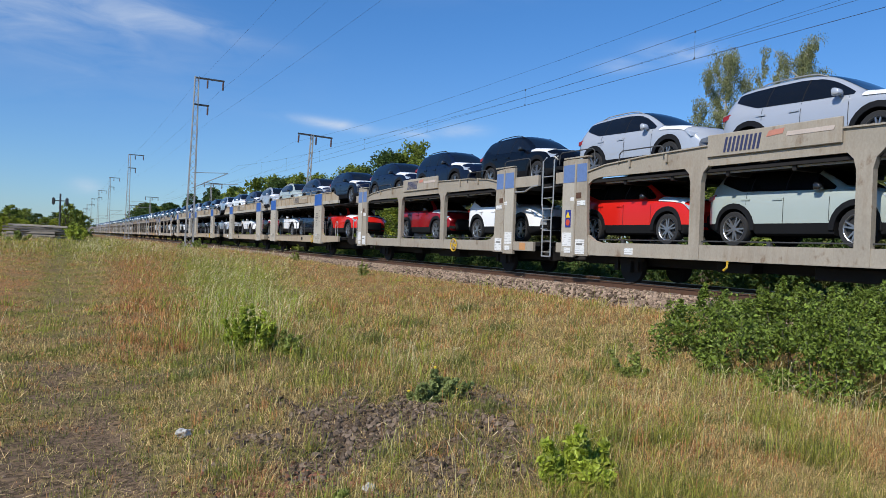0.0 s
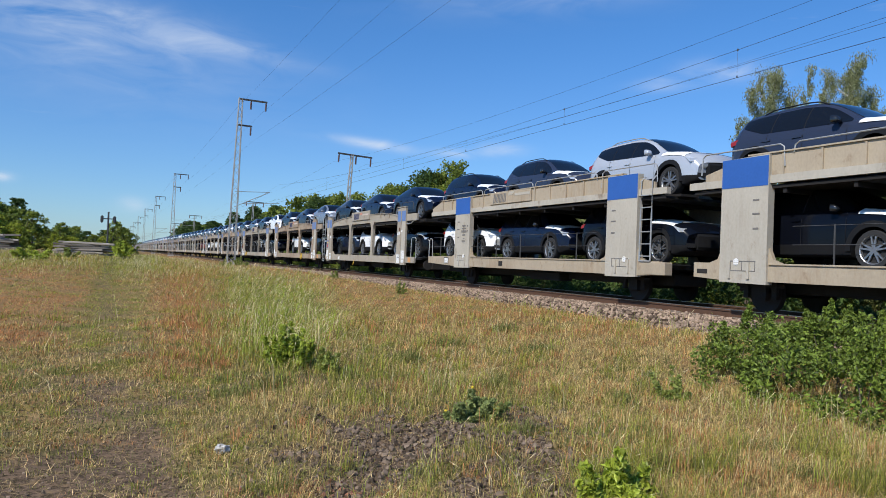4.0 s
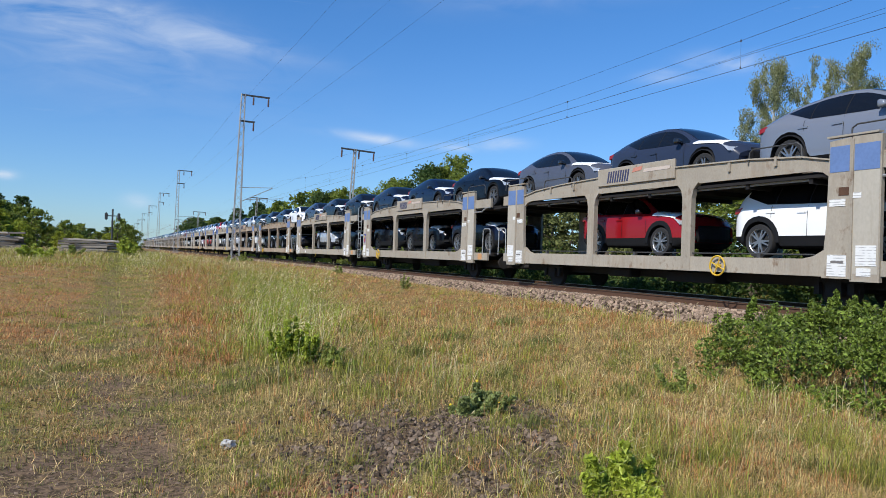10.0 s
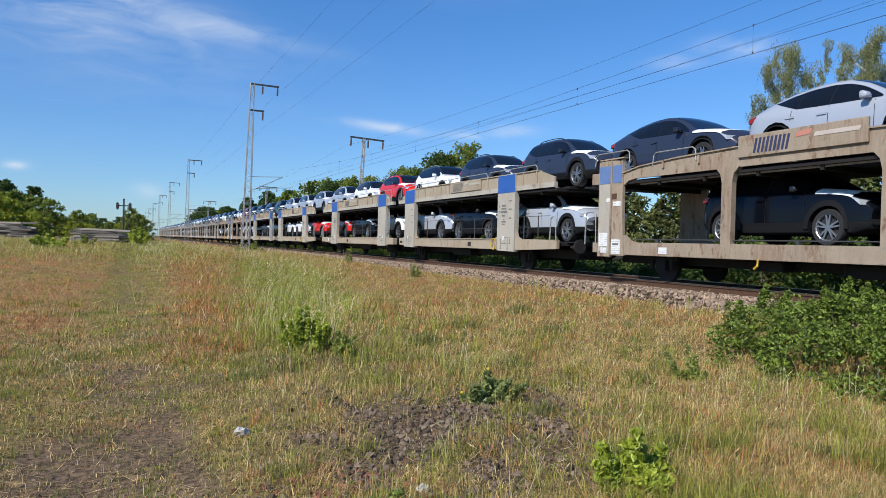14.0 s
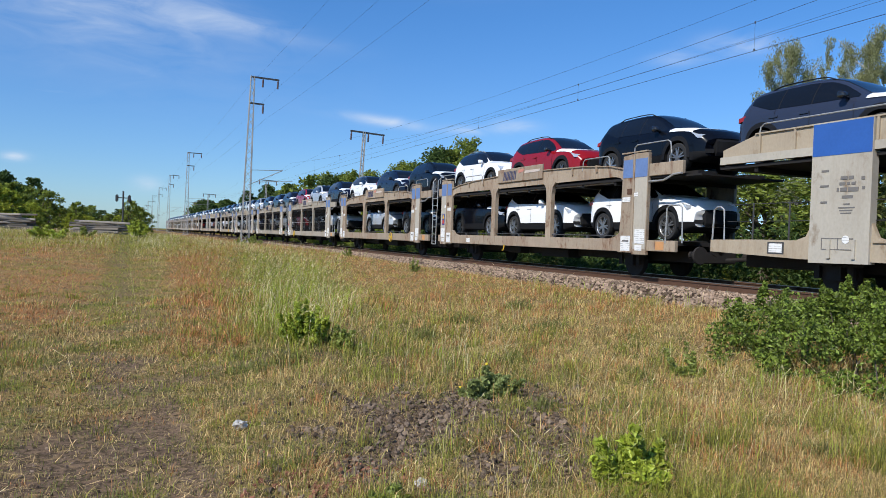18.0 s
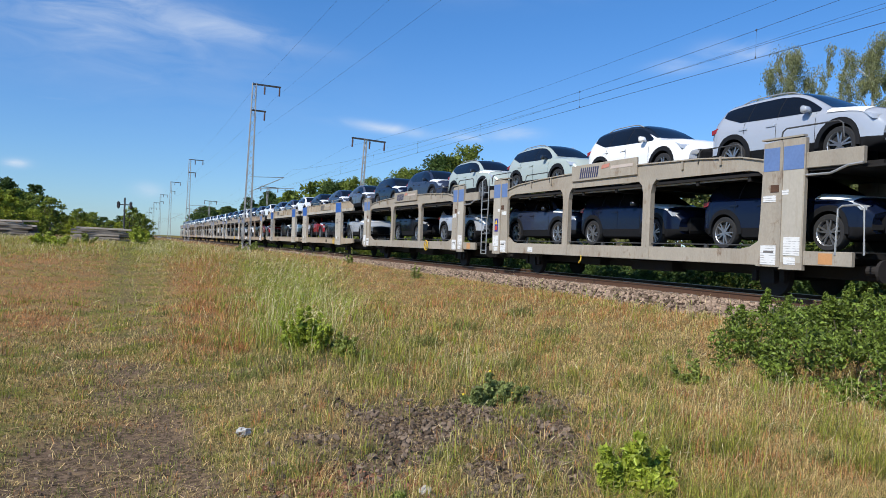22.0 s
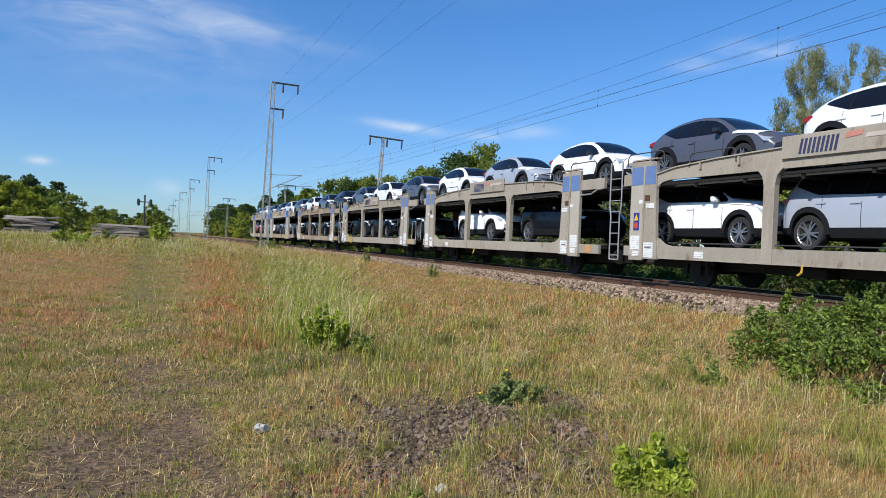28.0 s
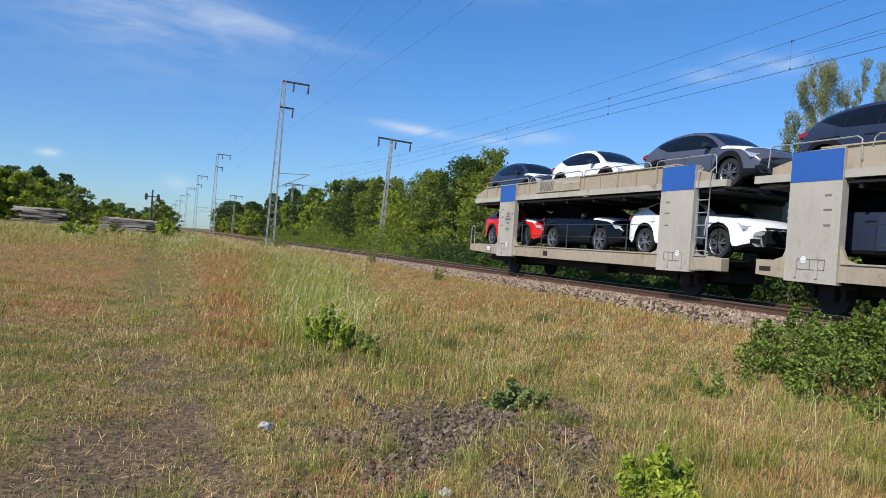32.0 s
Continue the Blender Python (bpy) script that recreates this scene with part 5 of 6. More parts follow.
def make_train():
    stock = {}
    rs = random.Random(3)
    for i, line in enumerate(UNITS):
        kind, up, low = line.split()
        shared_gap_leads = i % 2 == 1
        spot = pose(TRACK_X, GAPS[i], RAIL_Z)
        if kind in "AM":
            wheel_at = 5.3 if i in (1, 7, 11, 21, 25, 29) else (12.1 if i in (8, 12, 14, 22, 32) else 0)
            key = (kind, shared_gap_leads, i in (28,), i in (7, 9, 14, 15, 20, 21, 28, 33), wheel_at, i not in (14, 28))
            if key not in stock:
                w = wagon_a(not shared_gap_leads, wheel_at, kind == "M", key[2], key[3], key[5])
                stock[key] = w
                w.matrix_basis = spot
            else:
                w = copy_thing(stock[key], spot)
            words = "taupe two-deck car transporter wagon, " + ("rust-stained" if key[3] else "weathered")
            words += ", with dark mesh screens" if kind == "M" else ", with open sides"
            low_at = (4.4, 10.1, 12.6) if "=" in low else (2.9, 8.1, 12.6) if "-" not in low else (3.4, 9.2, 12.6)
            up_at = (2.65, 7.75, 12.8)
        else:
            key = ("B", shared_gap_leads)
            if key not in stock:
                w = wagon_b(not shared_gap_leads)
                stock[key] = w
                w.matrix_basis = spot
            else:
                w = copy_thing(stock[key], spot)
            words = "pale beige two-deck car transporter wagon with ribbed girders"
            low_at = (2.9, 8.2, 12.8) if not shared_gap_leads else ((2.3, 7.4, 12.0) if "-" not in low else (2.4, 8.1, 12.0))
            up_at = (2.55, 7.75, 12.85) if not shared_gap_leads else (2.1, 7.1, 12.15)
        tagged(w, words, "railway wagon", "wagons of the train")
        MOVERS.append((w, spot))
        for deck, loads, at, z in (("U", up, up_at, RAIL_Z + 2.66), ("L", low, low_at, RAIL_Z + 0.965)):
            for c, d in zip(loads, at):
                if c in "-=":
                    continue
                if deck == "U":
                    k = "small" if i in MODEL_UPPER_CROSS and c.islower() else ("coupe" if c.islower() else "boxy")
                else:
                    k = "coupe" if c.islower() else "boxy"
                m = pose(TRACK_X + rs.uniform(-0.03, 0.03), GAPS[i] + d + rs.uniform(-0.08, 0.08), z)
                ob = place_car(k, c.upper(), c.upper() not in "WE" or rs.random() < 0.15, m)
                MOVERS.append((ob, m))


make_train()


# ---- trees and shrubs ----
BARK = mat("grey_brown_bark", (0.10, 0.08, 0.06), 0.9, vary=0.3, scale=5, fine=40, bump=0.4)
BIRCH_BARK = mat("white_birch_bark", (0.50, 0.48, 0.45), 0.85, vary=0.2, dirt=(0.05, 0.045, 0.04), dirt_at=0.58, scale=6, streak=(1, 1, 0.4))
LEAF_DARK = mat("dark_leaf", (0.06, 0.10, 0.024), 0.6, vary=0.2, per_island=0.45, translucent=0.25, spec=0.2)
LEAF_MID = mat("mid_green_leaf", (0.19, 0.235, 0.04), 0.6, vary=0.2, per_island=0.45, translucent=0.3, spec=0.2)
LEAF_OLIVE = mat("dull_olive_leaf", (0.125, 0.14, 0.045), 0.65, vary=0.25, per_island=0.55, translucent=0.2, spec=0.15)
LEAF_BRIGHT = mat("bright_green_leaf", (0.31, 0.35, 0.04), 0.6, vary=0.2, per_island=0.4, translucent=0.35, spec=0.2)
LEAF_BIRCH = mat("birch_leaf", (0.27, 0.285, 0.13), 0.6, vary=0.2, per_island=0.5, translucent=0.4)


def leaf_mesh(centres, spread, per, size, seed, droop=0.0):
    """Small bent leaves (two triangles each) scattered about clump centres; returns vertices and faces."""
    rs = np.random.RandomState(seed)
    c = np.repeat(np.asarray(centres, float), per, 0)
    sp = np.repeat(np.asarray(spread, float), per, 0)
    n = len(c)
    d = rs.normal(size=(n, 3))
    d /= np.linalg.norm(d, axis=1, keepdims=True)
    pos = c + d * sp * (rs.rand(n, 1) ** 0.45)
    pos[:, 2] -= droop * rs.rand(n) ** 2
    u = rs.normal(size=(n, 3))
    u /= np.linalg.norm(u, axis=1, keepdims=True)
    w = np.cross(u, rs.normal(size=(n, 3)))
    w /= np.linalg.norm(w, axis=1, keepdims=True)
    s = size * (0.6 + 0.8 * rs.rand(n, 1))
    if droop:
        u[:, 2] -= 1.6
        u /= np.linalg.norm(u, axis=1, keepdims=True)
    a, b, cc, dd = pos - u * s, pos + w * s * 0.5, pos + u * s, pos - w * s * 0.5 + np.cross(u, w) * s * 0.3
    V = np.stack([a, b, cc, dd], 1).reshape(-1, 3)
    k = 4 * np.arange(n)[:, None]
    F = np.concatenate([k + [[0, 1, 2]], k + [[0, 2, 3]]], 0)
    return V, F


def limb(bm, a, b, r0, r1, seed):
    rs = random.Random(seed)
    a, b = Vector(a), Vector(b)
    pts = [a.lerp(b, t) + Vector((rs.uniform(-1, 1), rs.uniform(-1, 1), 0)) * 0.08 * (b - a).length * (0 if t in (0, 1) else 1) for t in (0, 0.35, 0.7, 1)]
    tube(bm, pts, [r0, r0 * 0.75 + r1 * 0.25, r0 * 0.4 + r1 * 0.6, r1], 6)


def tree(name, height, width, leaf, bark, seed, per=60, size=0.16, low=0.2, clumps=70, droop=0.0, label="", where=(0, 0, 0)):
    rs = random.Random(seed)
    t = tagged(new(name), label, "tree")
    bm = bmesh.new()
    limb(bm, (0, 0, -0.3), (rs.uniform(-.3, .3), rs.uniform(-.3, .3), height * 0.93), 0.03 * height * 0.6 + 0.05, 0.02, seed)
    cs, sp = [], []
    for k in range(clumps):
        z = low + (1 - low) * (k + rs.random()) / clumps
        prof = math.sin(math.pi * min(1, (z - low) / (1 - low) * 0.80 + 0.16)) ** 0.7
        a = rs.random() * math.tau
        q = width * 0.5 * prof * math.sqrt(rs.uniform(0.15, 1.0)) * (0.75 + 0.35 * math.sin(a * 2 + seed) + 0.2 * rs.random())
        p = (q * math.cos(a), q * math.sin(a), z * height)
        cs.append(p)
        f = height * rs.uniform(0.045, 0.095)
        sp.append((f * 1.15, f * 1.15, f * 0.8))
        if k % 5 == 0:
            limb(bm, (0, 0, max(0.3, z * height - 0.22 * height)), p, 0.012 * height * 0.6, 0.012, seed + k)
    part("trunk", bm, bark, t)
    V, F = leaf_mesh(cs, sp, per, size, seed, droop)
    crown = sheet("crown", V.tolist(), F.tolist(), leaf)
    crown.parent = t
    t.location = where
    return t


def birch(height, reach, seed, where):
    """A pale trunk, rising limbs, and hanging twigs of small leaves along them."""
    rs = random.Random(seed)
    t = tagged(new("birch_tree"), "tall birch with hanging grey-green foliage", "tree")
    bm = bmesh.new()
    limb(bm, (0, 0, -0.3), (0.2, 0.1, height * 0.95), 0.15, 0.02, seed)
    cs, sp = [], []
    for k in range(30):
        z = height * (0.14 + 0.76 * k / 30)
        a = k * 2.4 + rs.uniform(-.6, .6)
        ln = reach * (1.15 - 0.85 * (k / 30) ** 1.5) * rs.uniform(0.35, 1.1)
        end = (ln * math.cos(a), ln * math.sin(a), z + rs.uniform(0.05, 0.15) * height)
        limb(bm, (0.2 * z / height, 0, z), end, 0.035, 0.008, seed + k)
        for f in (0.3, 0.45, 0.6, 0.75, 0.88, 1.0):
            px, py, pz = end[0] * f + rs.uniform(-.35, .35), end[1] * f + rs.uniform(-.35, .35), z + (end[2] - z) * f
            g = rs.uniform(0.26, 0.48)
            cs.append((px, py, pz))
            sp.append((g, g, g * 0.8))
            # the outer twigs hang down as thinning chains
            for q in range(rs.randint(1, 4) if f > 0.7 else 0):
                cs.append((px + rs.uniform(-.12, .12), py + rs.uniform(-.12, .12), pz - 0.30 - 0.26 * q))
                g = rs.uniform(0.10, 0.18)
                sp.append((g, g, 0.22))
    for k in range(6):
        cs.append((0.2 + rs.uniform(-.25, .25), rs.uniform(-.25, .25), height * (0.88 + 0.02 * k)))
        sp.append((0.22, 0.22, 0.4))
    part("trunk", bm, BIRCH_BARK, t)
    V, F = leaf_mesh(cs, sp, 190, 0.036, seed, 0.16)
    crown = sheet("crown", V.tolist(), F.tolist(), LEAF_BIRCH)
    crown.parent = t
    t.location = where
    return t


def make_trees():
    # birches behind the train
    b1 = birch(10.4, 2.8, 11, (25.8, 22.8, 0.2))
    birch(10.9, 3.2, 14, (28.3, 20.9, 0.2))
    copy_thing(b1, pose(29.6, 14.6, 0.2, 0, 0, 60))
    rs = random.Random(8)
    near = [
        tree("deciduous_tree", 8.5, 5.6, LEAF_MID, BARK, 21, per=56, size=0.118, low=0.05, clumps=110, label="leafy mid green tree of the lineside thicket", where=(23.0, 49, 0.4)),
        tree("deciduous_tree", 8.6, 6.0, LEAF_DARK, BARK, 22, per=60, size=0.12, low=0.06, clumps=130, label="broad dark green tree beside the railway", where=(24.5, 57.5, 0.4)),
        tree("deciduous_tree", 6.5, 5.4, LEAF_BRIGHT, BARK, 23, per=60, size=0.115, low=0.03, clumps=90, label="young bright green tree of the lineside thicket", where=(22.5, 72, 0.4)),
        tree("deciduous_tree", 4.6, 5.2, LEAF_OLIVE, BARK, 24, per=54, size=0.108, low=0.02, clumps=80, label="low bushy green tree", where=(21.5, 36, 0.4)),
    ]
    far = [
        tree("deciduous_tree", 8.5, 6.2, LEAF_MID, BARK, 31, per=26, size=0.26, low=0.05, clumps=70, label="leafy green tree in the distant woods", where=(23.5, 118, 0.4)),
        tree("deciduous_tree", 9.5, 7.0, LEAF_DARK, BARK, 32, per=26, size=0.28, low=0.06, clumps=75, label="dark green tree in the distant woods", where=(25.0, 126, 0.4)),
        tree("deciduous_tree", 6.5, 6.2, LEAF_BRIGHT, BARK, 33, per=26, size=0.22, low=0.03, clumps=60, label="young yellow-green tree at the wood's edge", where=(22.8, 108, 0.4)),
    ]

    back = tree("deciduous_tree", 4.4, 5.0, LEAF_OLIVE, BARK, 27, per=36, size=0.15, low=0.02, clumps=70, label="low shady tree behind the train", where=(26.0, 12, 0.3))

    def plant(stock, k, x, y, z, w, h):
        o = copy_thing(stock[k], pose(x, y, z, 0, 0, rs.uniform(0, 360)))
        o.scale = (w, w, h)

    # thicket along the far side of the track
    y = -4.0
    while y < 92:
        k = rs.choice((3, 3, 3, 0)) if y < 44 else rs.choice((0, 2, 0, 1, 2))
        h = (rs.uniform(0.75, 0.95) if k == 3 else 0.5) if y < 44 else rs.uniform(0.72, 1.02)
        plant(near, k, rs.uniform(20.3, 22.5) if y < 44 else rs.uniform(21.5, 25), y, 0.35, 1.0, h)
        y += rs.uniform(2.0, 3.2) if y < 44 else rs.uniform(1.5, 2.3)
    for k in range(15):
        plant([back], 0, rs.uniform(24.5, 29), -4 + 3.4 * k, 0.3, 1.0, rs.uniform(0.75, 1.1))
    while y < 300:
        plant(far, rs.choice((0, 0, 1, 2)), rs.uniform(21.5, 27), y, 0.35, 1.0, rs.uniform(0.7, 1.05))
        y += 3.5 + y * 0.022
    # undergrowth at the thicket's foot
    q = np.random.RandomState(19)
    # Darker leaves carry the train's shade, paler ones the sun past it.
    for name, n, y0, y1, leaf, lab in (("undergrowth", 1100, -12, 52, LEAF_DARK, "low undergrowth along the track, leaves darkened for the train's shade"), ("undergrowth", 900, 48, 120, LEAF_MID, "low undergrowth along the track, leaves paler for the sunlight")):
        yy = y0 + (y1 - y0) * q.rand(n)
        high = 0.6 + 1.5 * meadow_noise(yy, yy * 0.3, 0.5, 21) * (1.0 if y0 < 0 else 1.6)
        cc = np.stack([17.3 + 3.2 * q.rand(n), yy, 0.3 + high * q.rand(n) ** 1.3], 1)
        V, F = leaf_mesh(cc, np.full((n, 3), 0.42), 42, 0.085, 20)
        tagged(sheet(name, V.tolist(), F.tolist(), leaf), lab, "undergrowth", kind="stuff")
    # woods on the near side, beyond the meadow: dark tall ones behind, yellow-green shrubs in front
    wood = [
        tree("deciduous_tree", 9.5, 7.4, LEAF_DARK, BARK, 36, per=58, size=0.20, low=0.03, clumps=100, label="tall dark green tree of the dense wood", where=(-30.0, 124, 0.5)),
        tree("deciduous_tree", 7.0, 7.0, LEAF_MID, BARK, 37, per=58, size=0.18, low=0.0, clumps=80, label="round green tree at the wood's edge", where=(-24.0, 112, 0.5)),
    ]
    for az, d, s in ((-8.6, 84, 0.34), (-9.8, 88, 0.42), (-6.3, 90, 0.30), (-5.6, 94, 0.34), (-7.4, 96, 0.40), (-11.5, 86, 0.45), (-13.5, 92, 0.5), (-16, 88, 0.5)):
        a = radians(az)
        plant(wood, 1 if s < 0.4 else 0, d * math.sin(a), d * math.cos(a), 0.6, s * 1.15, s)
    edge = tree("deciduous_tree", 5.6, 6.4, LEAF_BRIGHT, BARK, 38, per=55, size=0.155, low=0.0, clumps=90, label="bushy yellow-green tree before the dark wood", where=(-15.2, 84, 0.6))
    for az, d, s in ((-8.6, 86, 0.95), (-7.6, 90, 0.8), (-11.8, 84, 0.9), (-13.4, 88, 1.0), (-6.6, 88, 0.45), (-3.6, 92, 0.4), (-2.6, 95, 0.36)):
        a = radians(az)
        plant([edge], 0, d * math.sin(a), d * math.cos(a), 0.6, s, s)
    for k in range(16):
        d = rs.uniform(112, 135)
        az = radians(-5.6 - 15 * (k / 16) - rs.uniform(0, 1.0))
        s = rs.uniform(0.75, 1.0)
        plant(wood, rs.choice((0, 0, 1)), d * math.sin(az), d * math.cos(az), 0.5, s, s)
    for k in range(16):
        d = rs.uniform(120, 165)
        az = radians(-5.2 - 17 * (k / 16) - rs.uniform(0, 1.0))
        s = rs.uniform(0.72, 1.0)
        plant(far, rs.choice((1, 1, 0)), d * math.sin(az), d * math.cos(az), 0.6, s, s)
    for k in range(20):
        d = rs.uniform(92, 116)
        az = radians(rs.uniform(-17, -2.0))
        s = rs.uniform(0.42, 0.75) if az < radians(-4.5) else rs.uniform(0.34, 0.52)
        plant(far, rs.choice((2, 2, 0)), d * math.sin(az), d * math.cos(az), 0.6, s * 1.2, s)
    for k in range(14):
        d = rs.uniform(125, 190)
        az = radians(-6.5 + 8.3 * k / 14)
        s = rs.uniform(0.42, 0.58) * d / 150
        plant(far, rs.choice((0, 1, 0)), d * math.sin(az), d * math.cos(az), 0.5, s * 1.5, s)
    for az, d, s in ((0.2, 100, 0.50), (0.8, 104, 0.42), (-0.6, 112, 0.38), (1.2, 90, 0.2), (0.4, 84, 0.17), (0.9, 86, 0.15)):
        a = radians(az)
        plant(far, 2 if s < 0.4 else 0, d * math.sin(a), d * math.cos(a), 0.7, s * 1.1, s)
    # far woods past the bend
    for k in range(30):
        d = rs.uniform(260, 430)
        az = radians(rs.uniform(-16, 1.5) if k < 16 else rs.uniform(4.6, 8.5))
        s = d / 260
        plant(far, rs.choice((1, 1, 0)), d * math.sin(az), d * math.cos(az), 0.4, 1.5 * s, (0.62 if k < 16 else 1.15) * s)


make_trees()


# ---- masts ----
MAST_PAINT = mat("grey_lattice_mast_paint", (0.27, 0.275, 0.275), 0.6, 0.1, vary=0.15)
INSULATOR = mat("brown_insulator", (0.10, 0.05, 0.035), 0.3, vary=0.1)
WIRE = mat("dark_contact_wire", (0.07, 0.075, 0.085), 0.5, 0.4)
CONCRETE = mat("grey_concrete", (0.34, 0.33, 0.31), 0.9, vary=0.2, bump=0.2)


def lattice_mast(height, base, tip, arms, label, where, bracket=True):
    """Four leaning corner bars with zigzag bracing, crossarms on top and a bracket arm for the wire."""
    m = tagged(new("catenary_mast"), label, "catenary mast", "masts along the railway")
    for sx in (-1, 1):
        for sy in (-1, 1):
            bm = bmesh.new()
            tube(bm, [(sx * base / 2, sy * base / 2, -0.2), (sx * tip / 2, sy * tip / 2, height)], 0.035, 4)
            part("corner_bar", bm, MAST_PAINT, m)
    bm = bmesh.new()
    n = int(height / 0.62)
    for face in range(4):
        for k in range(n):
            z0, z1 = k * height / n, (k + 1) * height / n
            w0, w1 = (base + (tip - base) * z0 / height) / 2, (base + (tip - base) * z1 / height) / 2
            e = 1 if (k + face) % 2 else -1
            p, q = (e * w0, w0, z0), (-e * w1, w1, z1)
            rot = Matrix.Rotation(face * math.pi / 2, 3, 'Z')
            tube(bm, [rot @ Vector(p), rot @ Vector(q)], 0.017, 3)
    part("lattice", bm, MAST_PAINT, m)
    part("foundation", bbox(-base * 0.8, base * 0.8, -base * 0.8, base * 0.8, -0.5, 0.12, 0.03), CONCRETE, m)
    for z, x0, x1, drops in arms:
        arm = part("crossarm", bbox(x0, x1, -0.06, 0.06, z - 0.07, z + 0.07), STEEL_DARK, m)
        for x in drops:
            bm = bmesh.new()
            tube(bm, [(x, 0, z - 0.05), (x, 0, z - 0.20), (x, 0, z - 0.80)], [0.03, 0.075, 0.075], 8)
            part("insulator", bm, INSULATOR, arm)
    if bracket:
        bm = bmesh.new()
        s = bracket
        tube(bm, [(0, 0, 6.35), (s * 3.0, 0, 6.55)], 0.03, 6)
        tube(bm, [(0, 0, 5.0), (s * 2.9, 0, 6.5)], 0.035, 6)
        tube(bm, [(s * 0.7, 0, 5.35), (s * 3.92, 0, 5.65)], 0.025, 6)
        part("bracket_arm", bm, MAST_PAINT, m)
    m.location = where
    return m


def make_masts():
    near = lattice_mast(14.6, 0.66, 0.30, ((14.5, -0.1, 2.3, (0.9, 2.2)), (12.2, -0.2, 1.1, (1.0,))), "tall grey lattice catenary mast with crossarms", (9.5, 65.3, 0.62), 1)
    near.rotation_euler = (0, radians(1.0), 0)
    for y in (136, 197, 262, 330, 400, 475):
        o = copy_thing(near, pose(9.5, y, 0.6, 0, 0.5))
    far = lattice_mast(10.4, 0.34, 0.20, ((10.3, -1.3, 1.9, (-1.2, 0.4, 1.8)),), "slim grey lattice mast carrying a feeder line", (18.9, 63.0, 0.55), 0)
    far.rotation_euler = (0, radians(2.6), 0)
    for x, y in ((22.5, 132), (18.9, 197), (18.9, 262)):
        copy_thing(far, pose(x, y, 0.5, 0, 1))
    copy_thing(far, pose(18.9, -4.0, 0.5))
    copy_thing(near, pose(9.5, -8.0, 0.4))
    # wires, sagging from mast to mast
    def span(name, x0, z0, x1, z1, ya, yb, sag, r, label):
        bm = bmesh.new()
        pts = [(x0 + (x1 - x0) * t, ya + (yb - ya) * t, z0 + (z1 - z0) * t - 4 * sag * t * (1 - t)) for t in [k / 14 for k in range(15)]]
        tube(bm, pts, r, 4)
        return tagged(part(name, bm, WIRE), label, "overhead wire", "overhead wires")
    ym = [-8, 65.3, 136, 197, 262]
    for a, b in zip(ym, ym[1:]):
        contact = span("overhead_wire", TRACK_X, 6.28, TRACK_X, 6.28, a, b, 0.04, 0.006, "dark contact wire above the track")
        first = contact if a < 0 else first
        span("overhead_wire", TRACK_X, 6.62, TRACK_X, 6.62, a, b, 0.12, 0.004, "thin auxiliary wire above the track")
        span("overhead_wire", TRACK_X, 7.85, TRACK_X, 7.85, a, b, 1.15, 0.005, "dark catenary wire above the track")
        for x, z in ((9.3, 14.1), (11.6, 14.1), (10.9, 11.5)):
            span("overhead_wire", x, z, x, z, a, b, 0.35, 0.0055, "dark feeder wire between the masts")
    for y in (-1.5, 5.6, 12.83, 20.1, 27.4, 34.6, 41.9, 49.2, 56.4):
        t = (y + 8) / 73.3
        top = 7.85 - 4 * 1.15 * t * (1 - t)
        bm = bmesh.new()
        tube(bm, [(0, 0, 0), (0, 0, top - 6.27)], 0.003, 4)
        d = part("dropper", bm, WIRE, first, "thin vertical dropper wire")
        for z in (0.0, top - 6.27):
            part("clamp", bbox(-0.012, 0.012, -0.016, 0.016, z - 0.028, z + 0.028, 0.004), STEEL_DARK, d)
        d.location = (TRACK_X, y, 6.27)
    yf = [-4, 63, 130, 197]
    for a, b in zip(yf, yf[1:]):
        for x in (17.7, 20.7):
            span("overhead_wire", x, 10.1, x, 10.1, a, b, 0.9, 0.005, "dark feeder wire between the masts")


make_masts()


# ---- timber stacks and the lamp post by the path ----
OLD_WOOD = mat("weathered_grey_timber", (0.29, 0.255, 0.21), 0.9, vary=0.3, scale=3, fine=30, bump=0.4, per_object=0.6, streak=(1, 6, 6))


def timber_stack(where, length, layers, across, label, seed):
    rs = random.Random(seed)
    s = tagged(new("timber_stack"), label, "timber stack", "stacks of old sleepers")
    for k in range(layers):
        for j in range(across):
            o = part("sleeper_beam", bbox(-length / 2, length / 2, -0.13, 0.13, 0, 0.17, 0.02), OLD_WOOD, s)
            o.location = (rs.uniform(-0.8, 0.8), (j - across / 2) * 0.30 + rs.uniform(-0.06, 0.06), k * 0.19)
            o.rotation_euler = (0, radians(rs.uniform(-1.8, 1.8)), radians(rs.uniform(-9, 9)))
    s.location = where
    return s


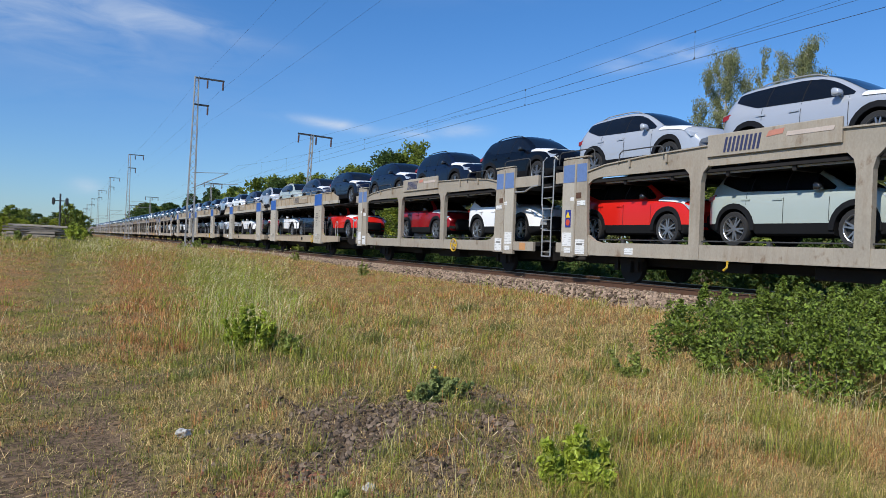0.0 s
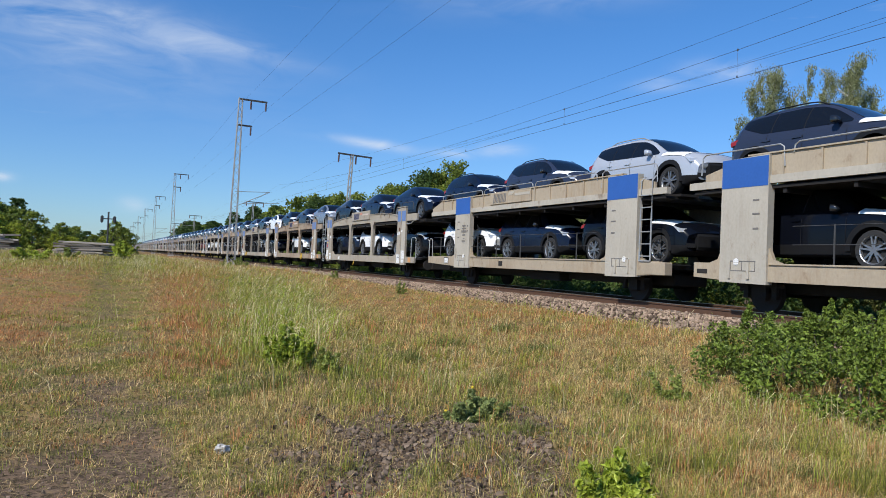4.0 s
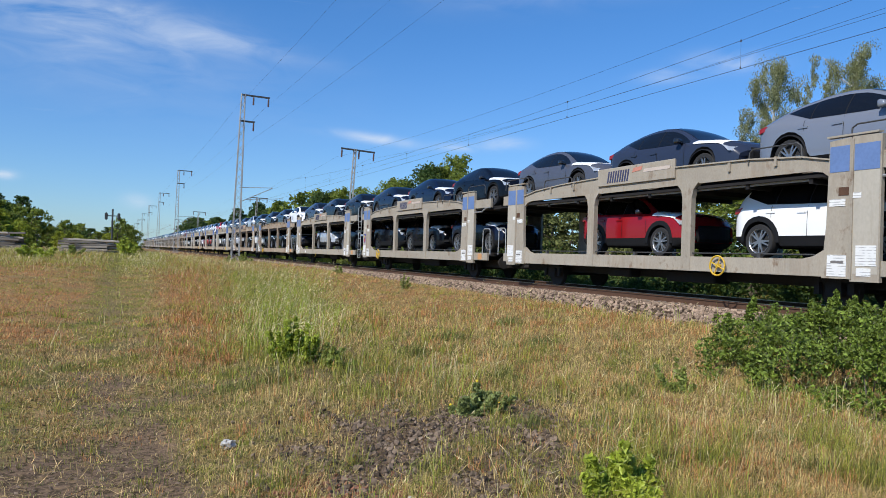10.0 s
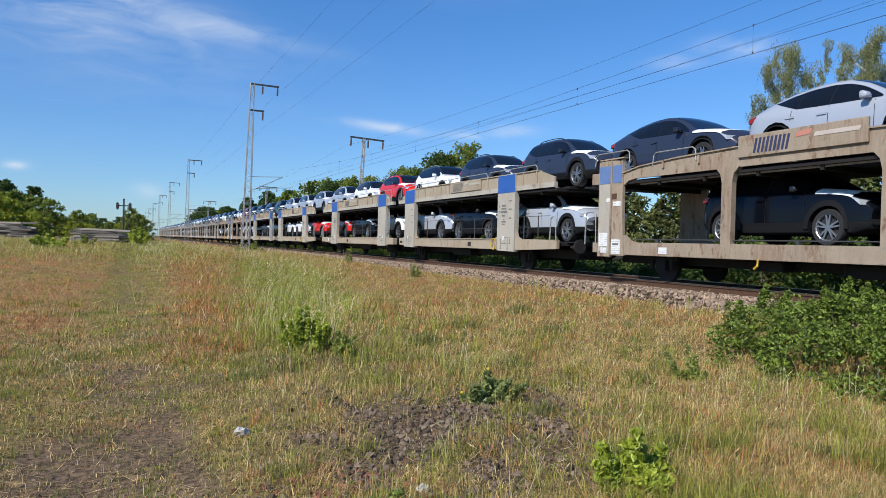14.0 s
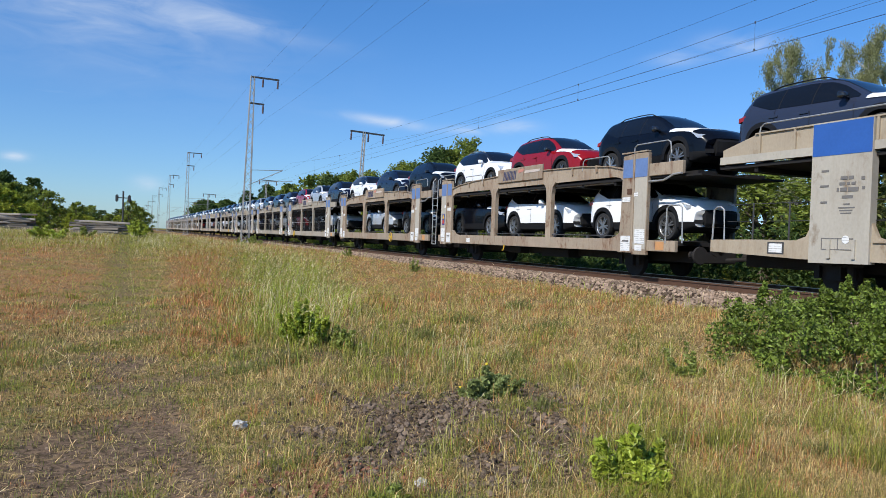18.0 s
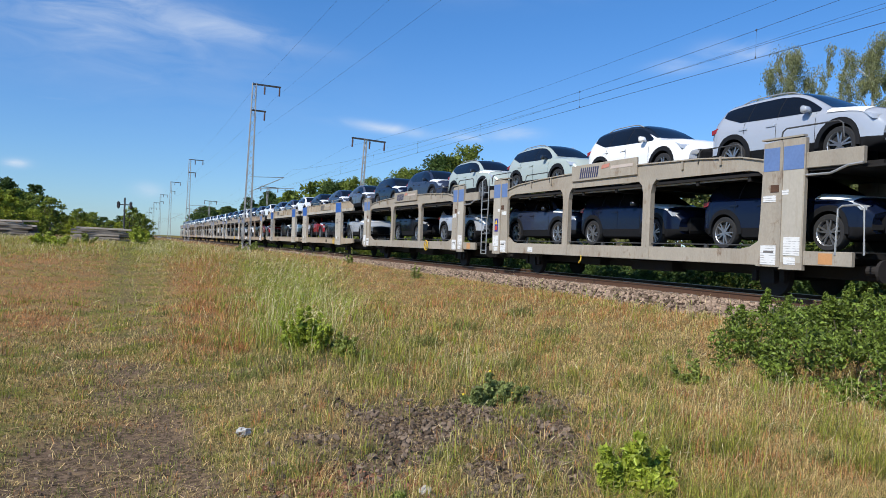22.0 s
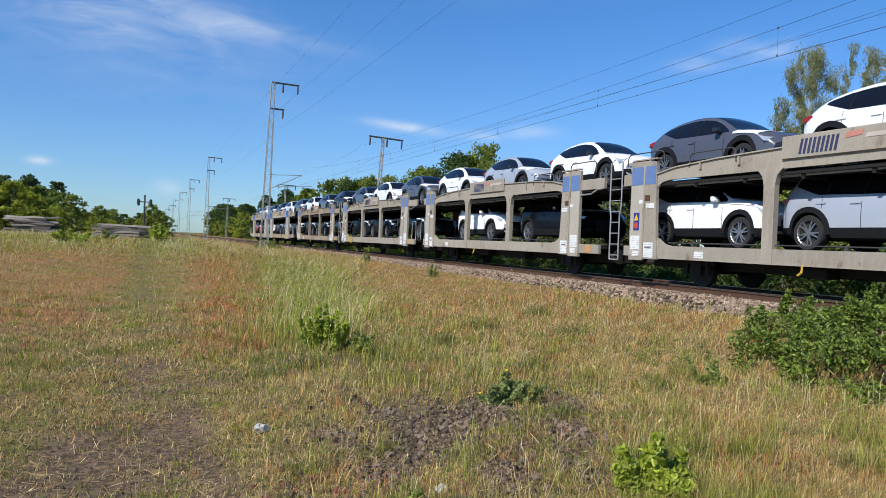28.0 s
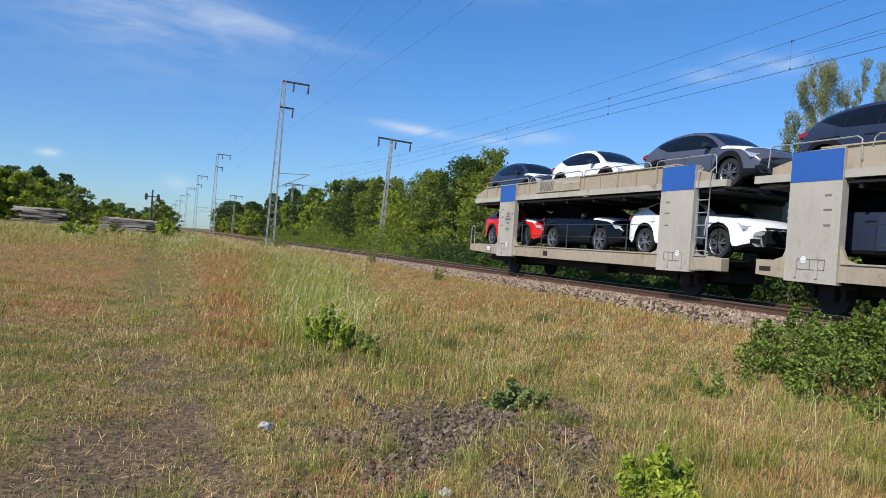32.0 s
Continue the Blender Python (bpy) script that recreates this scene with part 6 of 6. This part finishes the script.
def make_stacks():
    timber_stack((-2.0, 70.0, gz(-2, 70)), 3.6, 6, 4, "low stack of weathered grey sleepers in the grass", 1)
    timber_stack((-10.1, 78.0, gz(-10.1, 78)), 3.2, 8, 4, "stack of old dark sleepers near the trees", 2)
    post = tagged(new("signal_post"), "dark post with two round lamp housings on a bar", "signal post")
    bm = bmesh.new()
    tube(bm, [(0, 0, -0.2), (0, 0, 4.5)], 0.09, 8)
    part("pole", bm, STEEL_DARK, post)
    part("crossbar", bbox(-0.75, 0.75, -0.05, 0.05, 3.7, 3.8), STEEL_DARK, post)
    for s in (-1, 1):
        bm = bmesh.new()
        box(bm, s * 0.62 - 0.15, s * 0.62 + 0.15, -0.12, 0.12, 3.3, 4.1)
        bmesh.ops.bevel(bm, geom=bm.edges[:], offset=0.09, segments=2, affect='EDGES')
        part("lamp_housing", bm, STEEL_DARK, post)
    post.location = (-0.45, 86.0, gz(-0.45, 86))


make_stacks()


# ---- shrubs and weeds near the camera ----
LEAF_SHRUB = mat("shrub_leaf", (0.135, 0.185, 0.028), 0.5, vary=0.25, per_island=0.75, translucent=0.18, spec=0.3)
LEAF_WEED = mat("weed_leaf", (0.25, 0.29, 0.062), 0.5, vary=0.2, per_island=0.4, translucent=0.35)
FLOWER = mat("yellow_flower", (0.70, 0.52, 0.03), 0.6, vary=0.1)


def make_bush():
    rs = random.Random(41)
    b = tagged(new("shrub"), "dense leafy green shrub in the dry grass", "shrub")
    bm = bmesh.new()
    cs, sp = [], []
    for k in range(1500):
        x, y = rs.uniform(6.0, 10.6), rs.uniform(0.4, 9.2)
        e = ((x - 8.75) / 2.05) ** 2 + (max(0, abs(y - 4.3) - 1.9) / 1.9) ** 2
        if e > 1:
            continue
        top = (0.58 + 0.09 * math.sin(x * 2.1 + y * 1.3) + 0.07 * math.sin(x * 5.3 - y * 4.1)) * (1 - e ** 6) ** 0.5 + 0.05
        z = gz(x, y) + top * (rs.uniform(0.55, 1.0) if e < 0.4 else rs.uniform(0.03, 1.0))
        cs.append((x, y, z))
        f = rs.uniform(0.08, 0.19)
        sp.append((f * 1.1, f * 1.1, f * 0.8))
        if k % 7 == 0:
            tip = gz(x, y) + top + rs.uniform(0.04, 0.22 if e < 0.6 else 0.1)
            ex, ey = x + rs.uniform(-.12, .12), y + rs.uniform(-.12, .12)
            limb(bm, (x, y, gz(x, y) - 0.05), (ex, ey, tip), 0.008, 0.003, k)
            for q in (0.0, 0.07, 0.14):
                cs.append((ex, ey, tip - q))
                sp.append((0.03 + q * 0.25, 0.03 + q * 0.25, 0.05))
    tagged(part("twig_mass", bm, BARK, b), kind="stuff")
    V, F = leaf_mesh(cs, sp, 85, 0.026, 77)
    o = sheet("foliage", V.tolist(), F.tolist(), LEAF_SHRUB)
    o.parent = b


def weed(x, y, h, w, material, label, seed, size=0.05, per=14, flowers=0, stems=9):
    """A leafy herb: uneven stems that lean apart, with leaves along each."""
    rs = random.Random(seed)
    p = tagged(new("weed"), label, "weed")
    bm = bmesh.new()
    cs, sp, tips = [], [], []
    ox, oy = rs.uniform(-.2, .2) * w, rs.uniform(-.2, .2) * w
    for k in range(stems):
        a = rs.random() * math.tau
        q = rs.random() ** 0.7 * w / 2
        tx, ty = ox + q * math.cos(a) * 1.15, oy + q * math.sin(a)
        hh = h * (0.3 + 0.7 * rs.random() ** 1.3) * (1.1 - 0.9 * q / w)
        if k == 0:
            tx, ty, hh = ox * 0.6, oy * 0.6, h
        limb(bm, (tx * 0.5, ty * 0.5, -0.04), (tx, ty, hh), 0.005, 0.0025, seed + k)
        tips.append((tx, ty, hh))
        for t in (0.25, 0.45, 0.62, 0.8, 0.95):
            f = 1.15 - 0.7 * t
            cs.append((tx * (0.5 + 0.5 * t), ty * (0.5 + 0.5 * t), hh * t))
            sp.append((w * 0.11 * f, w * 0.11 * f, h * 0.06))
    tagged(part("stem_mass", bm, LEAF_WEED, p), kind="stuff")
    V, F = leaf_mesh(cs, sp, per, size, seed)
    o = sheet("foliage", V.tolist(), F.tolist(), material)
    o.parent = p
    for k in range(flowers):
        bm = bmesh.new()
        bmesh.ops.create_icosphere(bm, subdivisions=1, radius=0.016)
        fl = part("flower", bm, FLOWER, p)
        fl.location = Vector(tips[k]) + Vector((0, 0, 0.02))
    p.location = (x, y, gz(x, y))


def make_weeds():
    weed(2.2, 9.35, 0.58, 0.60, LEAF_LIME, "leafy yellow-green herb clump in the meadow", 51, 0.026, 50, 0, 26)
    weed(2.45, 9.1, 0.30, 0.7, LEAF_WEED, "low leafy herb in the grass", 70, 0.026, 24, 0, 12)
    weed(3.2, 6.38, 0.32, 0.6, LEAF_SAGE, "leafy herb with small yellow flowers", 52, 0.022, 60, 4, 22)
    weed(2.95, 3.62, 0.42, 0.62, LEAF_LIME, "bright green leafy plant at the field's edge", 53, 0.032, 54, 0, 22)
    weed(1.35, 3.75, 0.16, 0.3, LEAF_WEED, "low bright green plant", 54, 0.02, 16)
    weed(10.0, 33.9, 0.8, 0.7, LEAF_WEED, "young green sapling by the ballast", 55, 0.05, 7)
    weed(8.7, 22.5, 0.55, 0.6, LEAF_WEED, "small green sapling in dry grass", 56, 0.04, 6)
    weed(6.1, 6.6, 0.4, 0.5, LEAF_WEED, "green herb beside the shrub", 59, 0.024, 22)
    weed(9.6, 60.0, 0.7, 1.3, LEAF_WEED, "green bush at the mast's foot", 60, 0.10, 12)
    weed(-4.6, 52.0, 0.85, 3.0, LEAF_LIME, "bushy yellow-green shrub in the tall grass", 63, 0.09, 36, 0, 14)
    weed(-2.9, 60.0, 0.7, 1.8, LEAF_WEED, "bushy green shrub in the tall grass", 64, 0.09, 26, 0, 12)
    weed(0.9, 66.0, 1.4, 2.4, LEAF_LIME, "yellow-green bush beside the sleeper stack", 65, 0.10, 30, 0, 14)
    weed(7.9, 57.0, 0.5, 1.1, LEAF_WEED, "green bush in the meadow", 61, 0.09, 12)


LEAF_LIME = mat("yellow_green_leaf", (0.36, 0.42, 0.05), 0.5, vary=0.2, per_island=0.45, translucent=0.35)
LEAF_SAGE = mat("grey_green_leaf", (0.22, 0.26, 0.08), 0.7, vary=0.2, per_island=0.4, translucent=0.2)
make_bush()
make_weeds()


# ---- meadow ----
STRAW = mat("straw_grass", (0.54, 0.405, 0.175), 0.8, vary=0.2, per_island=0.7, translucent=0.3, spec=0.2)
GRASS = mat("green_grass", (0.33, 0.325, 0.06), 0.7, vary=0.2, per_island=0.65, translucent=0.35, spec=0.2)
LUSH = mat("lush_yellow_green_grass", (0.34, 0.41, 0.06), 0.65, vary=0.2, per_island=0.5, translucent=0.4, spec=0.2)
OLIVE = mat("olive_grass", (0.19, 0.205, 0.06), 0.7, vary=0.2, per_island=0.65, translucent=0.3, spec=0.2)
RUSSET = mat("russet_grass", (0.50, 0.245, 0.10), 0.8, vary=0.2, per_island=0.65, translucent=0.3, spec=0.2)
LITTER = mat("dead_straw", (0.58, 0.405, 0.19), 0.85, vary=0.1, per_island=0.55, spec=0.2)
SEED = mat("pale_seed_grass", (0.70, 0.60, 0.33), 0.8, vary=0.12, per_island=0.3, translucent=0.3, spec=0.2)


def blades(name, x, y, h, wid, bend, material, label, seed, head=0.0, lean=None):
    """Bent blades near by, plain ones far off; with head, a thicker ear at the tip."""
    rs = np.random.RandomState(seed)
    n = len(x)
    z = ground_z(x, y) - 0.01
    a = rs.rand(n) * math.tau
    b = bend * h * (0.2 + 1.2 * rs.rand(n) ** 1.5)
    tx, ty = rs.normal(size=n) + 0.5, rs.normal(size=n) - 0.2
    tl = np.hypot(tx, ty) + 1e-6
    tx, ty = tx / tl, ty / tl
    if lean is not None:
        tx, ty = 0.5 * tx + lean[0], 0.5 * ty + lean[1]
    base = np.stack([x, y, z], 1)
    w = np.stack([np.cos(a) * wid, np.sin(a) * wid, 0 * wid], 1)
    mid = base + np.stack([tx * b * 0.3, ty * b * 0.3, h * 0.62], 1)
    tip = base + np.stack([tx * b, ty * b, h * (1 - 0.25 * bend)], 1)
    close = y < 16
    V1 = np.stack([base - w, base + w, mid - w * 0.85, mid + w * 0.85, tip], 1)[close].reshape(-1, 3)
    k = 5 * np.arange(int(close.sum()))[:, None]
    F1 = np.concatenate([k + [[0, 1, 3]], k + [[0, 3, 2]], k + [[2, 3, 4]]], 0)
    V2 = np.stack([base - w, base + w, tip], 1)[~close].reshape(-1, 3)
    F2 = len(V1) + 3 * np.arange(int((~close).sum()))[:, None] + [[0, 1, 2]]
    V, F = np.concatenate([V1, V2]), np.concatenate([F1, F2])
    if head:
        e0, e1 = mid + (tip - mid) * 0.55, tip + (tip - mid) * 0.12
        m = (e0 + e1) / 2
        ww = w * head
        V3 = np.stack([e0, m - ww, e1, m + ww], 1).reshape(-1, 3)
        q = len(V) + 4 * np.arange(n)[:, None]
        V, F = np.concatenate([V, V3]), np.concatenate([F, q + [[0, 1, 2]], q + [[0, 2, 3]]])
    return tagged(sheet(name, V.tolist(), F.tolist(), material), label, "grass", kind="stuff")


def scatter(n, seed, near=2.4, far=80.0, even=0.6):
    """Places in the meadow, thinning with distance."""
    rs = np.random.RandomState(seed)
    u = rs.rand(n)
    y = np.where(rs.rand(n) < even, near / (1 - u * (1 - near / far)), near * (far / near) ** u)
    lo = -0.24 * y - 1.6
    x = lo + rs.rand(n) * (np.minimum(10.3, 1.62 * y + 2.0) - lo)
    return x, y


def make_meadow():
    # tufts: each has one kind of grass, one height and blades that lean outwards
    n = 34000
    cx, cy = scatter(n, 1, 2.4, 48.0, 0.55)
    rs = np.random.RandomState(3)
    bare, wet, red = bare_soil(cx, cy), wetness(cx, cy), redness(cx, cy)
    keep = (rs.rand(n) > bare * 0.66) & (rs.rand(n) < 0.35 + 1.3 * meadow_noise(cx, cy, 5.5, 73))
    cx, cy, bare, wet, red = (v[keep] for v in (cx, cy, bare, wet, red))
    n = len(cx)
    r, r2, r3 = rs.rand(n), rs.rand(n), rs.rand(n)
    green = r < 0.12 + 0.75 * wet
    kind = np.where(green, np.where(r3 < 0.5 - 0.25 * smooth01(cy, 9, 14), 3, 0), np.where(r2 < 0.08 + 0.8 * red, 2, 1))
    trod = np.clip(np.exp(-((cx - 0.1) / 1.1) ** 2) * (1 - smooth01(cy, 20, 40)) + (1 - smooth01(cx, -0.6, 0.6)) * 0.8, 0, 1)
    th = (0.055 + 0.19 * rs.rand(n) ** 2.0) * (0.8 + 0.7 * wet + 0.45 * red) * (1 - 0.6 * np.clip(trod + bare, 0, 1)) * (0.72 + 0.28 * smooth01(cy, 6, 11))
    tr = (0.026 + 0.0085 * cy) * (0.6 + 0.9 * rs.rand(n))
    per = 6 + (rs.rand(n) ** 1.4 * 22).astype(int)
    own = np.repeat(np.arange(n), per)
    k = len(own)
    a, q = rs.rand(k) * math.tau, np.sqrt(rs.rand(k))
    x, y = cx[own] + np.cos(a) * q * tr[own], cy[own] + np.sin(a) * q * tr[own]
    h = th[own] * (0.55 + 0.6 * rs.rand(k))
    lean = (np.cos(a) * q * 1.3, np.sin(a) * q * 1.3)
    kd = kind[own]
    # a thin even cover between the tufts, thicker far off
    ex, ey = scatter(115000, 9, 2.6, 80.0, 0.6)
    eb, ew, er = bare_soil(ex, ey), wetness(ex, ey), redness(ex, ey)
    ok = rs.rand(len(ex)) > eb * 0.97
    ex, ey, ew, er = ex[ok], ey[ok], ew[ok], er[ok]
    e1, e2 = rs.rand(len(ex)), rs.rand(len(ex))
    ek = np.where(e1 < 0.08 + 0.8 * ew, np.where(rs.rand(len(ex)) < 0.25, 3, 0), np.where(e2 < 0.08 + 0.8 * er, 2, 1))
    etrod = np.clip(np.exp(-((ex - 0.1) / 1.1) ** 2) + (1 - smooth01(ex, -0.6, 0.6)) * 0.8, 0, 1) * (1 - 0.6 * smooth01(ey, 16, 40))
    eh = (0.05 + 0.15 * rs.rand(len(ex)) ** 1.5) * (0.8 + 1.0 * ew + 0.4 * er) * (1 - 0.55 * etrod)
    x, y, h, kd = np.concatenate([x, ex]), np.concatenate([y, ey]), np.concatenate([h, eh]), np.concatenate([kd, ek])
    lean = tuple(np.concatenate([v, rs.normal(size=len(ex)) * 0.6]) for v in lean)
    wid = (0.0008 + 0.00024 * y) * (0.6 + 0.7 * rs.rand(len(x)))
    for v, (name, m, lab, f) in enumerate((("green_grass", GRASS, "fresh green meadow grass in tufts", 1.1), ("straw_grass", STRAW, "dry straw-coloured meadow grass", 1.0), ("russet_grass", RUSSET, "reddish dry meadow grass", 1.15), ("olive_grass", OLIVE, "dark olive-green meadow grass in tufts", 0.95))):
        sel = kd == v
        blades(name, x[sel], y[sel], h[sel] * f, wid[sel], (0.8, 1.25, 0.9, 0.9)[v], m, lab, 5 + v, lean=(lean[0][sel], lean[1][sel]))
    # matted turf close to the ground in the near meadow
    rs = np.random.RandomState(81)
    n = 90000
    y = 2.8 + 9.0 * rs.rand(n) ** 1.25
    x = -0.24 * y - 1.4 + rs.rand(n) * (np.minimum(7.5, 1.3 * y + 1.5) + 0.24 * y + 1.4)
    ok = (rs.rand(n) > 0.80 * bare_soil(x, y)) & (rs.rand(n) < 0.25 + 1.4 * meadow_noise(x, y, 6.0, 82))
    x, y = x[ok], y[ok]
    wet = rs.rand(len(x)) < 0.30 + 0.6 * wetness(x, y)
    h = 0.035 + 0.06 * rs.rand(len(x))
    turn = rs.rand(len(x)) * math.tau
    for name, sel, m, lab, sd in (("matted_dry_turf", ~wet, STRAW, "matted dry straw-coloured turf", 83), ("matted_olive_turf", wet, OLIVE, "matted dull olive turf", 84)):
        blades(name, x[sel], y[sel], h[sel], 0.0007 + 0.00022 * y[sel], 1.5, m, lab, sd, lean=(np.cos(turn[sel]) * 0.9, np.sin(turn[sel]) * 0.9))
    # tall seeding stalks in bands through the middle of the meadow
    x, y = scatter(75000, 12, 3.6, 50, 0.45)
    rs = np.random.RandomState(6)
    tall = (rs.rand(len(x)) < 0.045 + 0.9 * tall_band(x, y)) & (bare_soil(x, y) < 0.35) & ((x > 1.2) | (rs.rand(len(x)) < 0.3))
    x, y = x[tall], y[tall]
    pale = rs.rand(len(x)) < 0.32
    h = (0.26 + 0.42 * rs.rand(len(x))) * (0.75 + 0.25 * smooth01(y, 7, 10))
    for name, sel, m, lab, sd, hd in (("tall_seed_grass", pale, SEED, "tall pale seeding grass stalks", 7, 2.4), ("tall_green_grass", ~pale, LUSH, "tall lush yellow-green grass", 8, 0.0)):
        blades(name, x[sel], y[sel], h[sel], 0.0008 + 0.00018 * y[sel], 0.8, m, lab, sd, head=hd)
    # lush high grass before the stacks and along the back of the meadow
    rs = np.random.RandomState(31)
    n = 26000
    y = 24 + 52 * rs.rand(n) ** 0.9
    x = -0.27 * y - 2 + rs.rand(n) * (10 + 0.27 * y)
    ok = rs.rand(n) < smooth01(y + 3 * np.sin(x * 0.7), 26, 44) * (1 - 0.75 * np.exp(-((x + 0.2) / 0.7) ** 2)) * (1 - 0.75 * smooth01(x, 5.5, 9))
    x, y = x[ok], y[ok]
    h = (0.10 + 0.26 * rs.rand(len(x)) ** 1.5) * (0.4 + 1.1 * meadow_noise(x, y, 0.9, 33))
    pale = rs.rand(len(x)) < 0.12 + 0.4 * meadow_noise(x, y, 0.5, 34)
    for name, sel, m, lab, sd, hd in (("high_seed_grass", pale, SEED, "high pale seeding grass at the meadow's end", 35, 1.8), ("high_green_grass", ~pale, GRASS, "high yellow-green grass at the meadow's end", 36, 0.0)):
        blades(name, x[sel], y[sel], h[sel], 0.00026 * y[sel], 0.5, m, lab, sd, head=hd)
    # thin cover round the standing place
    rs = np.random.RandomState(41)
    n = 22000
    x, y = -9 + 22 * rs.rand(n), -9 + 13 * rs.rand(n)
    ok = (rs.rand(n) > bare_soil(x, y) * 0.9) & ((y < 2.6) | (x < -0.24 * y - 1.6)) & (np.hypot(x, y) > 0.5)
    x, y = x[ok], y[ok]
    dry = rs.rand(len(x)) > 0.25 + 0.6 * wetness(x, y)
    for name, sel, m, lab, sd in (("short_dry_grass", dry, STRAW, "short dry grass round the path", 42), ("short_green_grass", ~dry, GRASS, "short green grass round the path", 43)):
        blades(name, x[sel], y[sel], 0.05 + 0.12 * rs.rand(int(sel.sum())), np.full(int(sel.sum()), 0.004), 0.75, m, lab, sd)
    # straw lying flat between the blades
    x, y = scatter(44000, 22, 2.6, 14, 0.8)
    rs = np.random.RandomState(23)
    dry = rs.rand(len(x)) < (0.25 + 0.75 * smooth01(x, 3.2, 5.0)) * (1 - 0.5 * bare_soil(x, y)) + 0.8 * np.exp(-((x - 0.15) / 0.6) ** 2 - ((y - 9.2) / 0.7) ** 2)
    x, y = x[dry], y[dry]
    a, ln, wd = rs.rand(len(x)) * math.tau, 0.03 + 0.09 * rs.rand(len(x)), 0.0012 + 0.00022 * y
    z = ground_z(x, y) + 0.004 + 0.03 * rs.rand(len(x))
    ux, uy = np.cos(a) * ln, np.sin(a) * ln
    tilt = 0.02 * rs.normal(size=len(x))
    V = np.stack([np.stack([x - ux, y - uy, z - tilt], 1), np.stack([x - uy / ln * wd, y + ux / ln * wd, z], 1), np.stack([x + ux, y + uy, z + tilt], 1), np.stack([x + uy / ln * wd, y - ux / ln * wd, z], 1)], 1).reshape(-1, 3)
    k = 4 * np.arange(len(x))[:, None]
    tagged(sheet("straw_litter", V.tolist(), np.concatenate([k + [[0, 1, 2]], k + [[0, 2, 3]]]).tolist(), LITTER), "dead straw lying on the soil", "straw litter", kind="stuff")
    # rubble and the litter on the bare path
    rs = np.random.RandomState(15)
    n = 19000
    x, y = 0.8 + 3.8 * rs.rand(n), 3.2 + 4.6 * rs.rand(n)
    ok = rs.rand(n) < rubble_patch(x, y) * 1.2
    x, y = x[ok], y[ok]
    stones("rubble", np.stack([x, y, ground_z(x, y) + 0.010], 1), 0.006 + 0.029 * rs.rand(len(x)) ** 4, RUBBLE, "broken dark slag and stone rubble on bare soil", "rubble", 16, 0.85)
    n = 500
    x, y = 1.35 + 0.28 * rs.normal(size=n), 4.25 + 0.28 * rs.normal(size=n)
    stones("brick_rubble", np.stack([x, y, ground_z(x, y) + 0.008], 1), 0.008 + 0.022 * rs.rand(n) ** 3, RUBBLE_RED, "reddish brick crumbs among dark rubble", "rubble", 18, 0.7)
    # dense olive tufts standing in the dry straw
    tx, ty, th = [], [], []
    for cx, cy, rad, hh in ((4.39, 5.15, 0.22, 0.21), (3.93, 4.35, 0.20, 0.16), (4.76, 3.86, 0.17, 0.20), (4.31, 7.6, 0.22, 0.24), (3.71, 3.51, 0.18, 0.15), (5.35, 4.6, 0.15, 0.16), (3.45, 5.6, 0.2, 0.2), (5.3, 6.6, 0.2, 0.2), (4.0, 9.8, 0.25, 0.3), (5.2, 11.2, 0.3, 0.3), (1.25, 7.9, 0.22, 0.2), (1.75, 8.4, 0.2, 0.24), (0.95, 3.9, 0.15, 0.12), (6.6, 10.4, 0.3, 0.3), (7.4, 13.0, 0.3, 0.3)):
        k = int(1500 * rad)
        a, q = rs.rand(k) * math.tau, np.sqrt(rs.rand(k)) * rad
        tx.append(cx + q * np.cos(a) * 1.3)
        ty.append(cy + q * np.sin(a))
        th.append(hh * (1.15 - 0.8 * q / rad) * (0.5 + 0.7 * rs.rand(k)))
    tx, ty, th = (np.concatenate(v) for v in (tx, ty, th))
    blades("tuft_grass", tx, ty, th, 0.0009 + 0.00026 * ty, 0.8, OLIVE, "dense dark olive grass tufts in the dry straw", 19)
    n = 2500
    y = 3 + 16 * rs.rand(n) ** 1.4
    x = rs.normal(size=n) * 0.9 - 0.1
    stones("path_grit", np.stack([x, y, ground_z(x, y) + 0.002], 1), 0.005 + 0.014 * rs.rand(n) ** 2, RUBBLE, "loose grit and crumbs of earth on the path", "grit", 17, 0.6)
    for sx, sy, rad, sd in ((0.86, 5.85, 0.058, 3), (1.70, 4.10, 0.045, 8), (3.42, 3.62, 0.03, 5)):
        m = tagged(new("stone"), "single pale broken stone in the grass", "stone")
        bm = bmesh.new()
        bmesh.ops.create_icosphere(bm, subdivisions=3, radius=rad)
        for v in bm.verts:
            q = v.co / rad
            v.co *= 0.80 + 0.45 * noise.noise(q * 1.5 + Vector((sd, 1, 2))) + 0.22 * noise.noise(q * 4 + Vector((2, sd, 5)))
            v.co.z *= 0.9
        part("stone_body", bm, PALE_STONE, m)
        m.location = (sx, sy, gz(sx, sy) + rad * 0.45)


RUBBLE_RED = mat("reddish_brick_crumb", (0.22, 0.10, 0.065), 0.9, vary=0.2, per_island=0.5, spec=0.05)
RUBBLE = mat("dark_slag_stone", (0.155, 0.115, 0.083), 0.9, vary=0.2, per_island=0.65, scale=10, fine=70, spec=0.05)
PALE_STONE = mat("pale_stone", (0.47, 0.45, 0.41), 0.85, vary=0.3, scale=10, fine=60)
make_meadow()


def motions():
    for ob, m in MOVERS:
        walk(ob, [(0.0, m), (32.0, Matrix.Translation((0, -SPEED * 32.0, 0)) @ m)])


motions()
